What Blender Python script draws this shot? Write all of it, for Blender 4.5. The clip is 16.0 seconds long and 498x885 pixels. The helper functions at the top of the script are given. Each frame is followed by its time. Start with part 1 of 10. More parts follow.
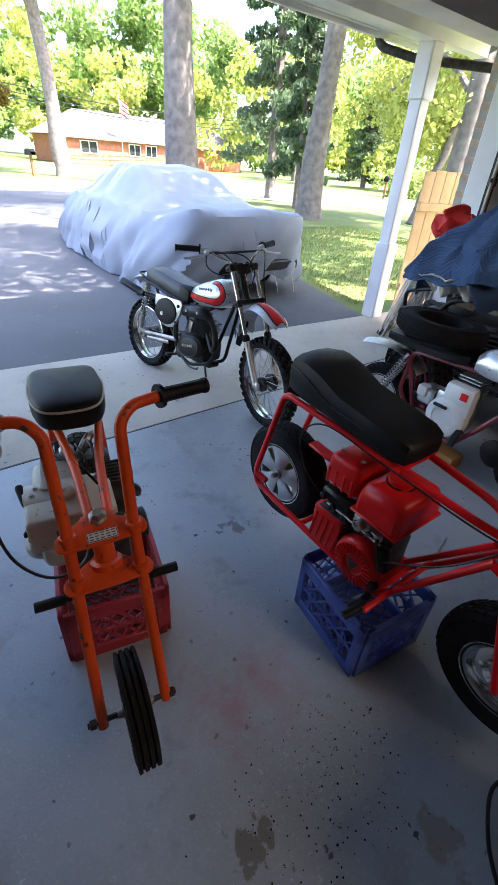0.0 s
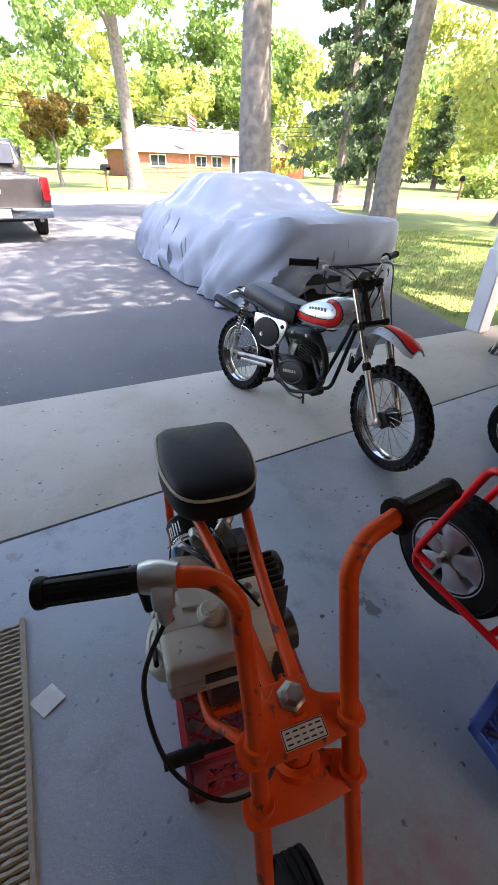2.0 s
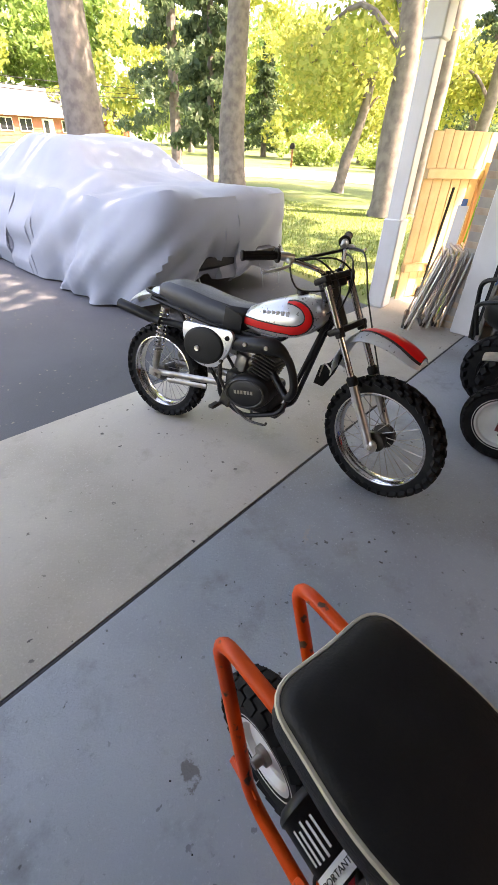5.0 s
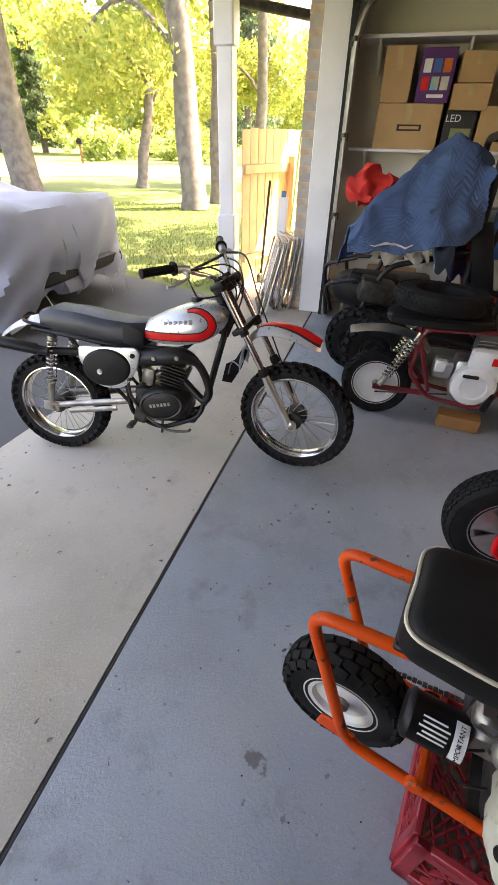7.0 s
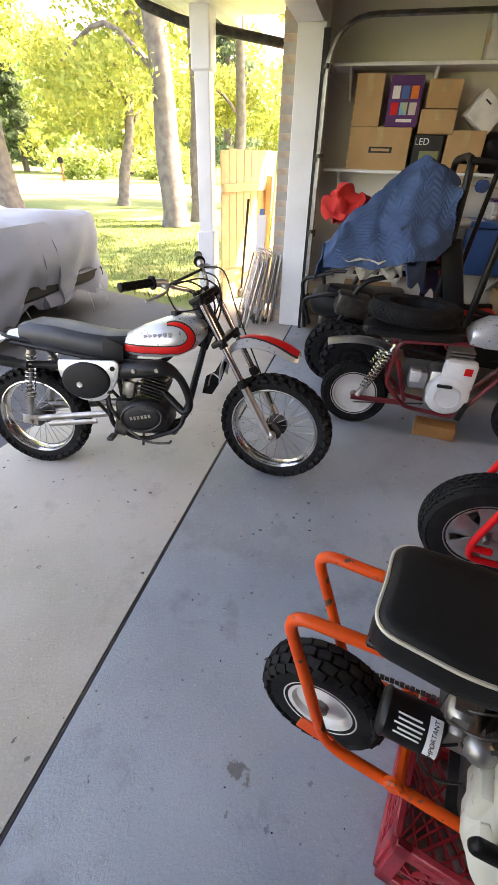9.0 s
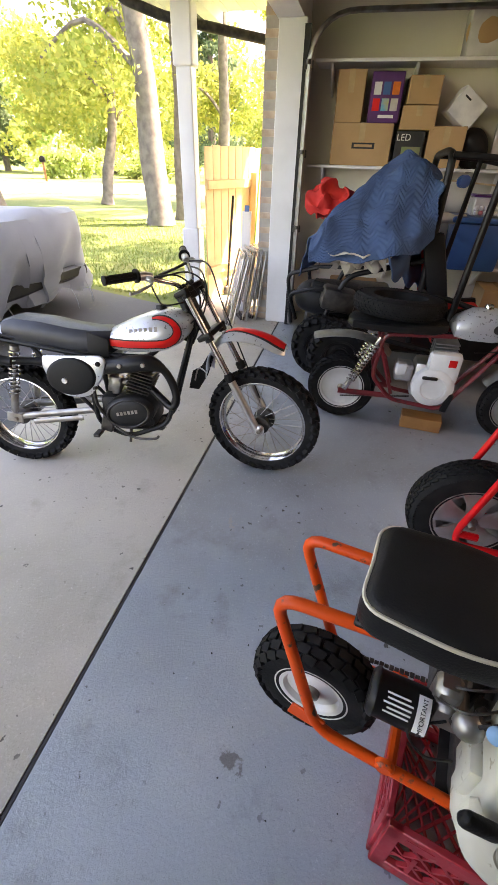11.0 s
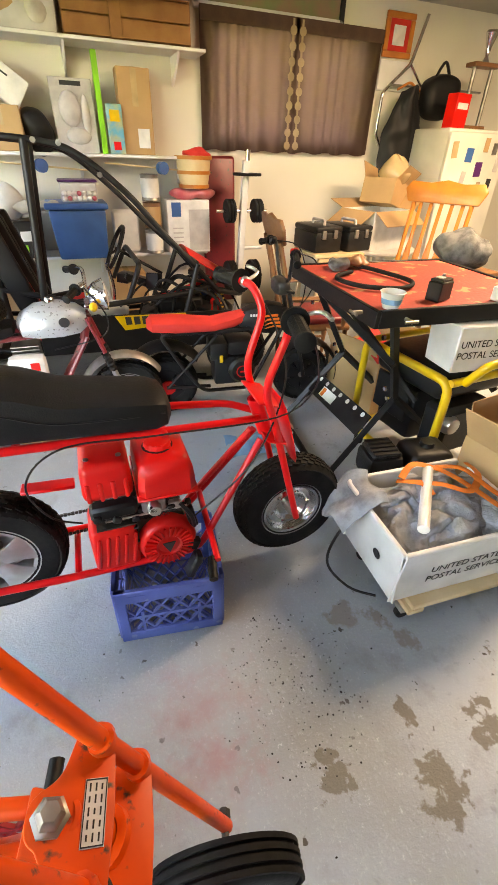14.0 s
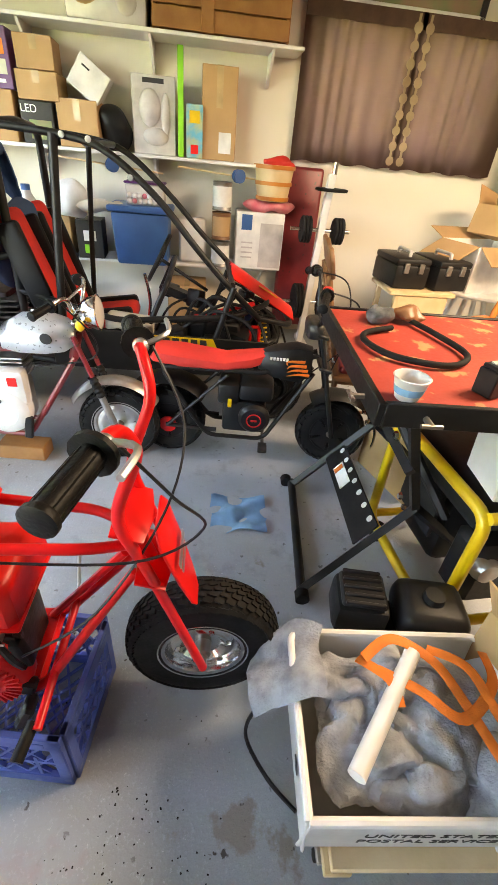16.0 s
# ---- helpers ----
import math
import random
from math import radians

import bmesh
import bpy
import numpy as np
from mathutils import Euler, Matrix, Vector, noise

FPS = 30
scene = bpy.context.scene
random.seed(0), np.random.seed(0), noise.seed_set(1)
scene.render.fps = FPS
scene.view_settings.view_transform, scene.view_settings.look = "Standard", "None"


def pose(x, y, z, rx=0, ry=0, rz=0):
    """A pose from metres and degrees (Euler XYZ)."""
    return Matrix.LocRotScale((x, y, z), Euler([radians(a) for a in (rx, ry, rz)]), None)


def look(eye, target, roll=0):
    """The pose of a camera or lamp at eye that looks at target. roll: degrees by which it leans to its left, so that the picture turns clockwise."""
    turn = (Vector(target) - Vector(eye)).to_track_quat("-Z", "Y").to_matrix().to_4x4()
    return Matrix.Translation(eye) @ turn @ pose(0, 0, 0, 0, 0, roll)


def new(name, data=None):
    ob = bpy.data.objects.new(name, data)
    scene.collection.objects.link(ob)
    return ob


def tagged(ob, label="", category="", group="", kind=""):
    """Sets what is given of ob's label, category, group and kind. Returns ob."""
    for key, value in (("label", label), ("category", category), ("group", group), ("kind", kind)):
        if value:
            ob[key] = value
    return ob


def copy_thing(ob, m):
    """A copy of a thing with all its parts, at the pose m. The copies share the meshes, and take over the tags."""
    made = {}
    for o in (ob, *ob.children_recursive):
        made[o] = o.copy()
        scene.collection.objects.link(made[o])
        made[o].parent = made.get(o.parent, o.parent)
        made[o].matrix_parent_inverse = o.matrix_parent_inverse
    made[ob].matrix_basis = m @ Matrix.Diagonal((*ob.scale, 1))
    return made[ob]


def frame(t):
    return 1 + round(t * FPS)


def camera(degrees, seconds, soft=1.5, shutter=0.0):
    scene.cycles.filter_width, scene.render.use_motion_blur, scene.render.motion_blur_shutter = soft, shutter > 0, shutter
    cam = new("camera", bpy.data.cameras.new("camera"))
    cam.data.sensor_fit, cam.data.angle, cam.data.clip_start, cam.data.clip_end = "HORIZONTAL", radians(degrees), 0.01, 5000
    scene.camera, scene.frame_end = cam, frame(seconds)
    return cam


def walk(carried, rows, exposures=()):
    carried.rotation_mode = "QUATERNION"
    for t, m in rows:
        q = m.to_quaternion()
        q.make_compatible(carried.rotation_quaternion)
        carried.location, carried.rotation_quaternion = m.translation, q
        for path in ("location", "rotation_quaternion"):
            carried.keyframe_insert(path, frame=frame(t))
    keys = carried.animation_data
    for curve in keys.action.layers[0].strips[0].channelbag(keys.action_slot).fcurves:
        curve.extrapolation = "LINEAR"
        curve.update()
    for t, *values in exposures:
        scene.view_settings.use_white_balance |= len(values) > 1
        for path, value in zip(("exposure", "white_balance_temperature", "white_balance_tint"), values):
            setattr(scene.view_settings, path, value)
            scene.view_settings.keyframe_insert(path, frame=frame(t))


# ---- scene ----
cam = camera(60.8, 16.0)
PATH = [
    (0, (0.082, 0.039, 1.575), (1.136, 1.329, 0.468), 4.6),
    (0.5, (0.1, 0.198, 1.559), (1.056, 1.579, 0.472), 4.7),
    (1, (0.177, 0.35, 1.533), (1.08, 1.771, 0.453), 4.4),
    (1.5, (0.169, 0.486, 1.498), (1.013, 1.935, 0.408), 3.3),
    (2, (0.035, 0.599, 1.527), (0.893, 2.034, 0.429), 1.9),
    (2.5, (-0.058, 0.684, 1.524), (0.942, 2.013, 0.412), 2.6),
    (3, (0.001, 0.88, 1.507), (1.029, 2.171, 0.379), 3.4),
    (3.5, (0.076, 1.074, 1.494), (1.16, 2.307, 0.351), 4.4),
    (3.7, (0.064, 1.113, 1.49), (1.174, 2.328, 0.354), 3.6),
    (5.8, (0.119, 1.618, 1.467), (1.519, 2.431, 0.292), 2.7),
    (6, (0.092, 1.637, 1.47), (1.537, 2.373, 0.299), 2.0),
    (6.5, (-0.052, 1.686, 1.508), (1.493, 2.172, 0.335), 0.7),
    (7, (-0.116, 1.716, 1.545), (1.439, 2.175, 0.374), 1.2),
    (7.5, (-0.113, 1.734, 1.552), (1.449, 2.185, 0.388), 2.0),
    (8, (-0.127, 1.715, 1.551), (1.448, 2.163, 0.404), 2.2),
    (8.5, (-0.133, 1.678, 1.542), (1.463, 2.108, 0.416), 1.9),
    (9, (-0.137, 1.688, 1.543), (1.474, 2.089, 0.427), 1.7),
    (11.3, (-0.157, 1.67, 1.516), (1.465, 2.006, 0.394), 1.4),
    (11.5, (-0.175, 1.623, 1.526), (1.452, 1.904, 0.397), 0.1),
    (12, (-0.183, 1.384, 1.505), (1.457, 1.501, 0.367), -0.5),
    (12.5, (-0.204, 1.143, 1.5), (1.436, 1.164, 0.356), -0.1),
    (13, (-0.149, 1.0, 1.497), (1.487, 0.856, 0.356), -1.5),
    (13.5, (-0.016, 0.879, 1.516), (1.584, 0.499, 0.377), 1.7),
    (14, (0.038, 0.705, 1.503), (1.574, 0.087, 0.381), 1.9),
    (14.5, (0.039, 0.46, 1.51), (1.61, -0.056, 0.385), 3.1),
    (15, (0.073, 0.273, 1.496), (1.687, -0.082, 0.37), 3.9),
    (15.5, (0.277, 0.163, 1.511), (1.906, -0.169, 0.398), 5.6),
    (16, (0.468, 0.083, 1.52), (2.114, -0.148, 0.407), 5.5),
]
walk(cam, [(t, look(eye, target, roll)) for t, eye, target, roll in PATH],
     [(0, 3.2, 6300, 20), (1.5, 3.0, 6800, 22), (3.5, 3.15, 7600, 24), (6.0, 3.35, 8700, 26), (9.0, 3.65, 8400, 27), (11.5, 3.6, 8400, 27), (12.5, 4.6, 8800, 25), (13.5, 5.2, 9000, 19), (14.5, 5.15, 8700, 16), (16.0, 5.25, 8300, 15)])

# ---- light ----
world = bpy.data.worlds.new("sky")
scene.world = world
world.use_nodes = True
wn = world.node_tree
sky = wn.nodes.new("ShaderNodeTexSky")
sky.sky_type = 'NISHITA'
sky.sun_disc = False
SUN = Vector((0.40, -0.62, 1.0)).normalized()
sky.sun_elevation = math.asin(SUN.z)
sky.sun_rotation = math.atan2(SUN.x, SUN.y)
sky.dust_density = 2.5
wn.links.new(sky.outputs[0], wn.nodes["Background"].inputs[0])
wn.nodes["Background"].inputs[1].default_value = 0.15
sun_data = bpy.data.lights.new("sun", "SUN")
sun_data.energy, sun_data.angle, sun_data.color = 4.0, 0.0095, (1.0, 0.94, 0.84)
sun = new("sun", sun_data)
sun.matrix_world = look(SUN * 60, (0, 0, 0))

lamp_data = bpy.data.lights.new("ceiling_lamp", "AREA")
lamp_data.shape, lamp_data.size, lamp_data.size_y, lamp_data.energy, lamp_data.color = 'RECTANGLE', 0.9, 1.8, 7.0, (1.0, 0.84, 0.64)
lamp = new("ceiling_lamp", lamp_data)
lamp.matrix_world = pose(1.9, -2.6, 2.745)

# ---- materials ----
def mat(name, col, rough=0.5, metal=0.0, col2=None, scale=6.0, bump=0.0, bscale=60.0, spec=0.5, coat=0.0, wear=None, wear_amt=0.35, rvar=0.12):
    """A surface with two scales of variation: broad mottling to col2, fine grain in gloss and relief, and optional wear in spots."""
    m = bpy.data.materials.new(name)
    m.use_nodes = True
    t, n = m.node_tree, m.node_tree.nodes
    b = n["Principled BSDF"]
    b.inputs["Metallic"].default_value = metal
    b.inputs["Specular IOR Level"].default_value = spec
    b.inputs["Coat Weight"].default_value = coat
    co = n.new("ShaderNodeTexCoord")
    n1 = n.new("ShaderNodeTexNoise")
    n1.inputs["Scale"].default_value, n1.inputs["Detail"].default_value = scale, 5
    t.links.new(co.outputs["Object"], n1.inputs["Vector"])
    n2 = n.new("ShaderNodeTexNoise")
    n2.inputs["Scale"].default_value, n2.inputs["Detail"].default_value = bscale, 3
    t.links.new(co.outputs["Object"], n2.inputs["Vector"])
    if col2 is None:
        col2 = tuple(c * 0.78 for c in col)
    mix = n.new("ShaderNodeMix")
    mix.data_type = 'RGBA'
    mix.inputs["A"].default_value, mix.inputs["B"].default_value = (*col, 1), (*col2, 1)
    ramp = n.new("ShaderNodeMapRange")
    ramp.inputs["From Min"].default_value, ramp.inputs["From Max"].default_value = 0.38, 0.66
    t.links.new(n1.outputs["Fac"], ramp.inputs["Value"])
    t.links.new(ramp.outputs[0], mix.inputs["Factor"])
    out = mix.outputs["Result"]
    if wear:
        n3 = n.new("ShaderNodeTexNoise")
        n3.inputs["Scale"].default_value, n3.inputs["Detail"].default_value = scale * 3.1, 6
        t.links.new(co.outputs["Object"], n3.inputs["Vector"])
        r3 = n.new("ShaderNodeMapRange")
        r3.inputs["From Min"].default_value, r3.inputs["From Max"].default_value = 0.95 - wear_amt, 1.0 - wear_amt
        t.links.new(n3.outputs["Fac"], r3.inputs["Value"])
        mw = n.new("ShaderNodeMix")
        mw.data_type = 'RGBA'
        t.links.new(r3.outputs[0], mw.inputs["Factor"])
        t.links.new(out, mw.inputs["A"])
        mw.inputs["B"].default_value = (*wear, 1)
        out = mw.outputs["Result"]
    t.links.new(out, b.inputs["Base Color"])
    rr = n.new("ShaderNodeMapRange")
    rr.inputs["To Min"].default_value, rr.inputs["To Max"].default_value = max(0.03, rough - rvar), min(1, rough + rvar)
    t.links.new(n2.outputs["Fac"], rr.inputs["Value"])
    t.links.new(rr.outputs[0], b.inputs["Roughness"])
    if bump:
        bp = n.new("ShaderNodeBump")
        bp.inputs["Strength"].default_value, bp.inputs["Distance"].default_value = min(1, bump), 0.004
        t.links.new(n2.outputs["Fac"], bp.inputs["Height"])
        t.links.new(bp.outputs[0], b.inputs["Normal"])
    return m


def ramp_node(t, src, stops):
    r = t.nodes.new("ShaderNodeValToRGB")
    e = r.color_ramp.elements
    while len(e) < len(stops):
        e.new(0.5)
    for k, (p, c) in enumerate(stops):
        e[k].position, e[k].color = p, (*c, 1)
    t.links.new(src, r.inputs[0])
    return r.outputs[0]


def ground_mat(name, base, dark, light, speck, rough, big=0.7, fine=90.0, bump=0.5, patch=None, spot=None):
    """Paving: broad stains, grain, small dark specks and optional peeled patches."""
    m = bpy.data.materials.new(name)
    m.use_nodes = True
    t, n = m.node_tree, m.node_tree.nodes
    b = n["Principled BSDF"]
    co = n.new("ShaderNodeTexCoord")

    def noise_n(s, d=5, rough_n=0.55):
        k = n.new("ShaderNodeTexNoise")
        k.inputs["Scale"].default_value, k.inputs["Detail"].default_value, k.inputs["Roughness"].default_value = s, d, rough_n
        t.links.new(co.outputs["Object"], k.inputs["Vector"])
        return k.outputs["Fac"]

    def blend(fac, a, c2):
        k = n.new("ShaderNodeMix")
        k.data_type = 'RGBA'
        t.links.new(fac, k.inputs["Factor"])
        t.links.new(a, k.inputs["A"])
        k.inputs["B"].default_value = (*c2, 1)
        return k.outputs["Result"]

    def window(src, lo, hi):
        k = n.new("ShaderNodeMapRange")
        k.inputs["From Min"].default_value, k.inputs["From Max"].default_value = lo, hi
        t.links.new(src, k.inputs["Value"])
        return k.outputs[0]

    out = ramp_node(t, noise_n(big), [(0.32, dark), (0.5, base), (0.7, light)])
    fine_n = noise_n(fine, 4, 0.7)
    out = blend(window(fine_n, 0.55, 0.9), out, tuple(c * 1.35 for c in base))
    out = blend(window(noise_n(big * 7, 6, 0.7), 0.55, 0.78), out, dark)
    out = blend(window(noise_n(fine * 0.6, 6, 0.75), 0.615, 0.70), out, tuple(c * 1.12 for c in light))
    out = blend(window(noise_n(fine * 0.25, 7, 0.75), 0.60, 0.80), out, tuple(c * 0.85 for c in dark))
    if patch:
        out = blend(window(noise_n(1.9, 8, 0.62), 0.675, 0.70), out, patch)
    if spot:
        for centre, rad, colour, amt in spot:
            vd = n.new("ShaderNodeVectorMath")
            vd.operation = 'DISTANCE'
            t.links.new(co.outputs["Object"], vd.inputs[0])
            vd.inputs[1].default_value = centre
            ad = n.new("ShaderNodeMath")
            ad.operation = 'ADD'
            t.links.new(vd.outputs["Value"], ad.inputs[0])
            sc = n.new("ShaderNodeMath")
            sc.operation = 'MULTIPLY'
            t.links.new(noise_n(13.0, 6, 0.62), sc.inputs[0])
            sc.inputs[1].default_value = rad * 4.0
            t.links.new(sc.outputs[0], ad.inputs[1])
            k = window(ad.outputs[0], rad * 2.62, rad * 2.45) if amt > 0.6 else window(ad.outputs[0], rad * 3.3, rad * 1.9)
            mm = n.new("ShaderNodeMath")
            mm.operation = 'MULTIPLY'
            t.links.new(k, mm.inputs[0])
            mm.inputs[1].default_value = amt
            out = blend(mm.outputs[0], out, colour)
    vo = n.new("ShaderNodeTexVoronoi")
    vo.inputs["Scale"].default_value = 30.0
    t.links.new(co.outputs["Object"], vo.inputs["Vector"])
    warp = n.new("ShaderNodeVectorMath")
    warp.operation = 'MULTIPLY_ADD'
    wob = n.new("ShaderNodeTexNoise")
    wob.inputs["Scale"].default_value, wob.inputs["Detail"].default_value = 60.0, 3.0
    t.links.new(co.outputs["Object"], wob.inputs["Vector"])
    t.links.new(wob.outputs["Color"], warp.inputs[0])
    warp.inputs[1].default_value = (0.03, 0.03, 0.03)
    t.links.new(co.outputs["Object"], warp.inputs[2])
    t.links.new(warp.outputs[0], vo.inputs["Vector"])
    pick = n.new("ShaderNodeSeparateColor")
    t.links.new(vo.outputs["Color"], pick.inputs[0])
    keen = n.new("ShaderNodeMath")
    keen.operation = 'POWER'
    t.links.new(pick.outputs[0], keen.inputs[0])
    keen.inputs[1].default_value = 7.0
    size = n.new("ShaderNodeMath")
    size.operation = 'MULTIPLY_ADD'
    t.links.new(keen.outputs[0], size.inputs[0])
    size.inputs[1].default_value = -0.30
    t.links.new(vo.outputs["Distance"], size.inputs[2])
    sp = n.new("ShaderNodeMath")
    sp.operation = 'MULTIPLY'
    t.links.new(window(size.outputs[0], 0.02, -0.05), sp.inputs[0])
    t.links.new(window(noise_n(2.3, 5), 0.36, 0.60), sp.inputs[1])
    out = blend(sp.outputs[0], out, speck)
    t.links.new(out, b.inputs["Base Color"])
    rr = n.new("ShaderNodeMapRange")
    rr.inputs["To Min"].default_value, rr.inputs["To Max"].default_value = rough - 0.14, min(1, rough + 0.2)
    t.links.new(noise_n(big * 3), rr.inputs["Value"])
    t.links.new(rr.outputs[0], b.inputs["Roughness"])
    bp = n.new("ShaderNodeBump")
    bp.inputs["Strength"].default_value, bp.inputs["Distance"].default_value = bump, 0.004
    t.links.new(fine_n, bp.inputs["Height"])
    t.links.new(bp.outputs[0], b.inputs["Normal"])
    return m


M = {}
M["floor"] = ground_mat("painted_concrete", (0.318, 0.352, 0.382), (0.215, 0.225, 0.228), (0.41, 0.445, 0.475), (0.05, 0.045, 0.04), 0.36, bump=0.6,
                        patch=(0.24, 0.225, 0.2),
                        spot=[((0.350, 1.812, 0.12), 0.045, (0.12, 0.11, 0.10), 0.8), ((1.040, 1.282, 0.12), 0.08, (0.14, 0.13, 0.12), 0.8),
                              ((0.660, 0.592, 0.12), 0.17, (0.34, 0.14, 0.14), 0.40), ((0.500, 0.612, 0.12), 0.13, (0.34, 0.15, 0.15), 0.36),
                              ((0.340, -0.318, 0.12), 0.12, (0.11, 0.095, 0.07), 0.9), ((0.470, -0.558, 0.12), 0.10, (0.11, 0.095, 0.07), 0.9), ((0.610, -0.708, 0.12), 0.05, (0.11, 0.095, 0.07), 0.8),
                              ((0.270, -0.018, 0.12), 0.12, (0.11, 0.095, 0.07), 0.9), ((0.460, -0.038, 0.12), 0.05, (0.12, 0.105, 0.08), 0.9),
                              ((0.370, 0.272, 0.12), 0.10, (0.12, 0.105, 0.08), 0.85), ((0.140, -0.238, 0.12), 0.11, (0.11, 0.095, 0.07), 0.9),
                              ((1.340, 2.092, 0.12), 0.07, (0.36, 0.33, 0.30), 0.7), ((-0.210, 2.262, 0.12), 0.06, (0.27, 0.25, 0.22), 0.7)])
M["apron"] = ground_mat("bare_concrete", (0.48, 0.44, 0.37), (0.38, 0.34, 0.28), (0.54, 0.50, 0.43), (0.10, 0.09, 0.08), 0.8, big=0.9)
M["asphalt"] = ground_mat("asphalt", (0.105, 0.108, 0.116), (0.085, 0.087, 0.093), (0.13, 0.132, 0.14), (0.30, 0.27, 0.2), 0.85, big=0.35, fine=160, bump=0.9)
M["street"] = ground_mat("street_concrete", (0.38, 0.37, 0.35), (0.32, 0.31, 0.29), (0.45, 0.44, 0.42), (0.2, 0.18, 0.15), 0.9, big=0.15)
M["grass"] = ground_mat("lawn", (0.11, 0.155, 0.035), (0.08, 0.125, 0.028), (0.19, 0.19, 0.06), (0.18, 0.13, 0.05), 0.9, big=0.35, fine=45, bump=1.0)
M["wall"] = mat("cream_wall_paint", (0.74, 0.70, 0.60), 0.6, col2=(0.70, 0.655, 0.55), scale=1.2, bump=0.12, bscale=40)
M["white"] = mat("white_trim_paint", (0.76, 0.755, 0.74), 0.5, col2=(0.68, 0.67, 0.65), scale=3, bump=0.1)
# Dark tone for the two unseen walls, set to cut bounced light
M["wall_dim"] = mat("low_bounce_grey", (0.20, 0.185, 0.16), 0.8, col2=(0.16, 0.15, 0.13), scale=1.5, bump=0.15)
# Ceiling out of view, darkened so less light bounces into the room
M["ceil"] = mat("low_bounce_ceiling", (0.40, 0.38, 0.33), 0.8, scale=1)
M["brick"] = mat("tan_brick", (0.50, 0.40, 0.30), 0.85, col2=(0.42, 0.31, 0.22), scale=14, bump=0.6, bscale=120)
M["mortar"] = mat("mortar", (0.42, 0.39, 0.34), 0.9, bump=0.5)
M["redbrick"] = mat("red_brick_wall", (0.36, 0.14, 0.085), 0.85, col2=(0.28, 0.10, 0.065), scale=2.5, bump=0.4)
M["shingle"] = mat("grey_shingles", (0.11, 0.112, 0.118), 0.9, col2=(0.075, 0.076, 0.08), scale=1.3, bump=0.6)
M["fence"] = mat("new_pine_boards", (0.62, 0.43, 0.23), 0.75, col2=(0.52, 0.34, 0.17), scale=5, bump=0.3)
M["orange"] = mat("worn_orange_paint", (0.78, 0.085, 0.008), 0.42, col2=(0.68, 0.062, 0.006), scale=9, bump=0.06, spec=0.3, wear=(0.09, 0.05, 0.035), wear_amt=0.33)
M["red"] = mat("gloss_red_paint", (0.80, 0.010, 0.012), 0.30, col2=(0.70, 0.008, 0.010), scale=5, spec=0.35, coat=0.1, rvar=0.02)
M["redplastic"] = mat("red_engine_cover", (0.74, 0.012, 0.010), 0.36, col2=(0.64, 0.009, 0.008), scale=8, bump=0.1, spec=0.35)
M["maroon"] = mat("dark_red_frame_paint", (0.22, 0.022, 0.028), 0.35, scale=8, wear=(0.08, 0.03, 0.025), wear_amt=0.32)
M["cream"] = mat("aged_cream_enamel", (0.58, 0.555, 0.46), 0.42, col2=(0.50, 0.47, 0.37), scale=9, bump=0.08, wear=(0.30, 0.25, 0.17), wear_amt=0.30)
M["rubber"] = mat("black_rubber", (0.010, 0.010, 0.0105), 0.75, col2=(0.018, 0.0175, 0.017), scale=12, bump=0.25, bscale=90, spec=0.14)
M["grip"] = mat("black_grip_rubber", (0.008, 0.008, 0.008), 0.5, scale=20, bump=0.3, bscale=150, spec=0.2)
M["vinyl"] = mat("black_vinyl", (0.009, 0.009, 0.0095), 0.46, col2=(0.013, 0.013, 0.0135), scale=8, bump=0.2, bscale=220, spec=0.2)
M["vinylblue"] = mat("blue_black_vinyl", (0.016, 0.018, 0.024), 0.40, col2=(0.024, 0.026, 0.034), scale=8, bump=0.2, bscale=220, spec=0.5)
M["piping"] = mat("cream_piping", (0.62, 0.57, 0.45), 0.5)
M["black"] = mat("black_paint", (0.008, 0.008, 0.0085), 0.42, col2=(0.015, 0.015, 0.015), scale=9, bump=0.08, spec=0.28)
M["dark"] = mat("greasy_dark_metal", (0.030, 0.028, 0.026), 0.45, metal=0.5, col2=(0.075, 0.068, 0.06), scale=18, bump=0.3)
M["chrome"] = mat("chrome", (0.72, 0.72, 0.72), 0.14, metal=1.0, col2=(0.58, 0.57, 0.55), scale=14, rvar=0.02)
M["alu"] = mat("cast_aluminium", (0.60, 0.60, 0.59), 0.36, metal=0.9, col2=(0.46, 0.45, 0.43), scale=16, bump=0.15)
M["steel"] = mat("dull_steel", (0.36, 0.35, 0.33), 0.42, metal=0.9, col2=(0.25, 0.22, 0.19), scale=14, bump=0.15)
M["silver"] = mat("silver_paint", (0.60, 0.61, 0.63), 0.28, metal=0.55, col2=(0.52, 0.53, 0.55), scale=6, coat=0.4, rvar=0.02)
M["bluecrate"] = mat("blue_crate_plastic", (0.075, 0.125, 0.42), 0.45, col2=(0.06, 0.10, 0.34), scale=6, bump=0.15, wear=(0.16, 0.20, 0.42), wear_amt=0.3)
M["redcrate"] = mat("red_crate_plastic", (0.40, 0.025, 0.035), 0.45, col2=(0.32, 0.018, 0.026), scale=6, bump=0.15, wear=(0.42, 0.10, 0.10), wear_amt=0.3)
M["whiteplastic"] = mat("white_plastic", (0.74, 0.73, 0.70), 0.38, scale=5)
M["card"] = mat("cardboard", (0.46, 0.285, 0.135), 0.8, col2=(0.41, 0.25, 0.115), scale=4, bump=0.12)
M["tape"] = mat("packing_tape", (0.52, 0.37, 0.20), 0.22, scale=8)
M["ink"] = mat("black_ink", (0.02, 0.02, 0.02), 0.6)
M["paper"] = mat("white_paper", (0.76, 0.75, 0.72), 0.7, scale=8)
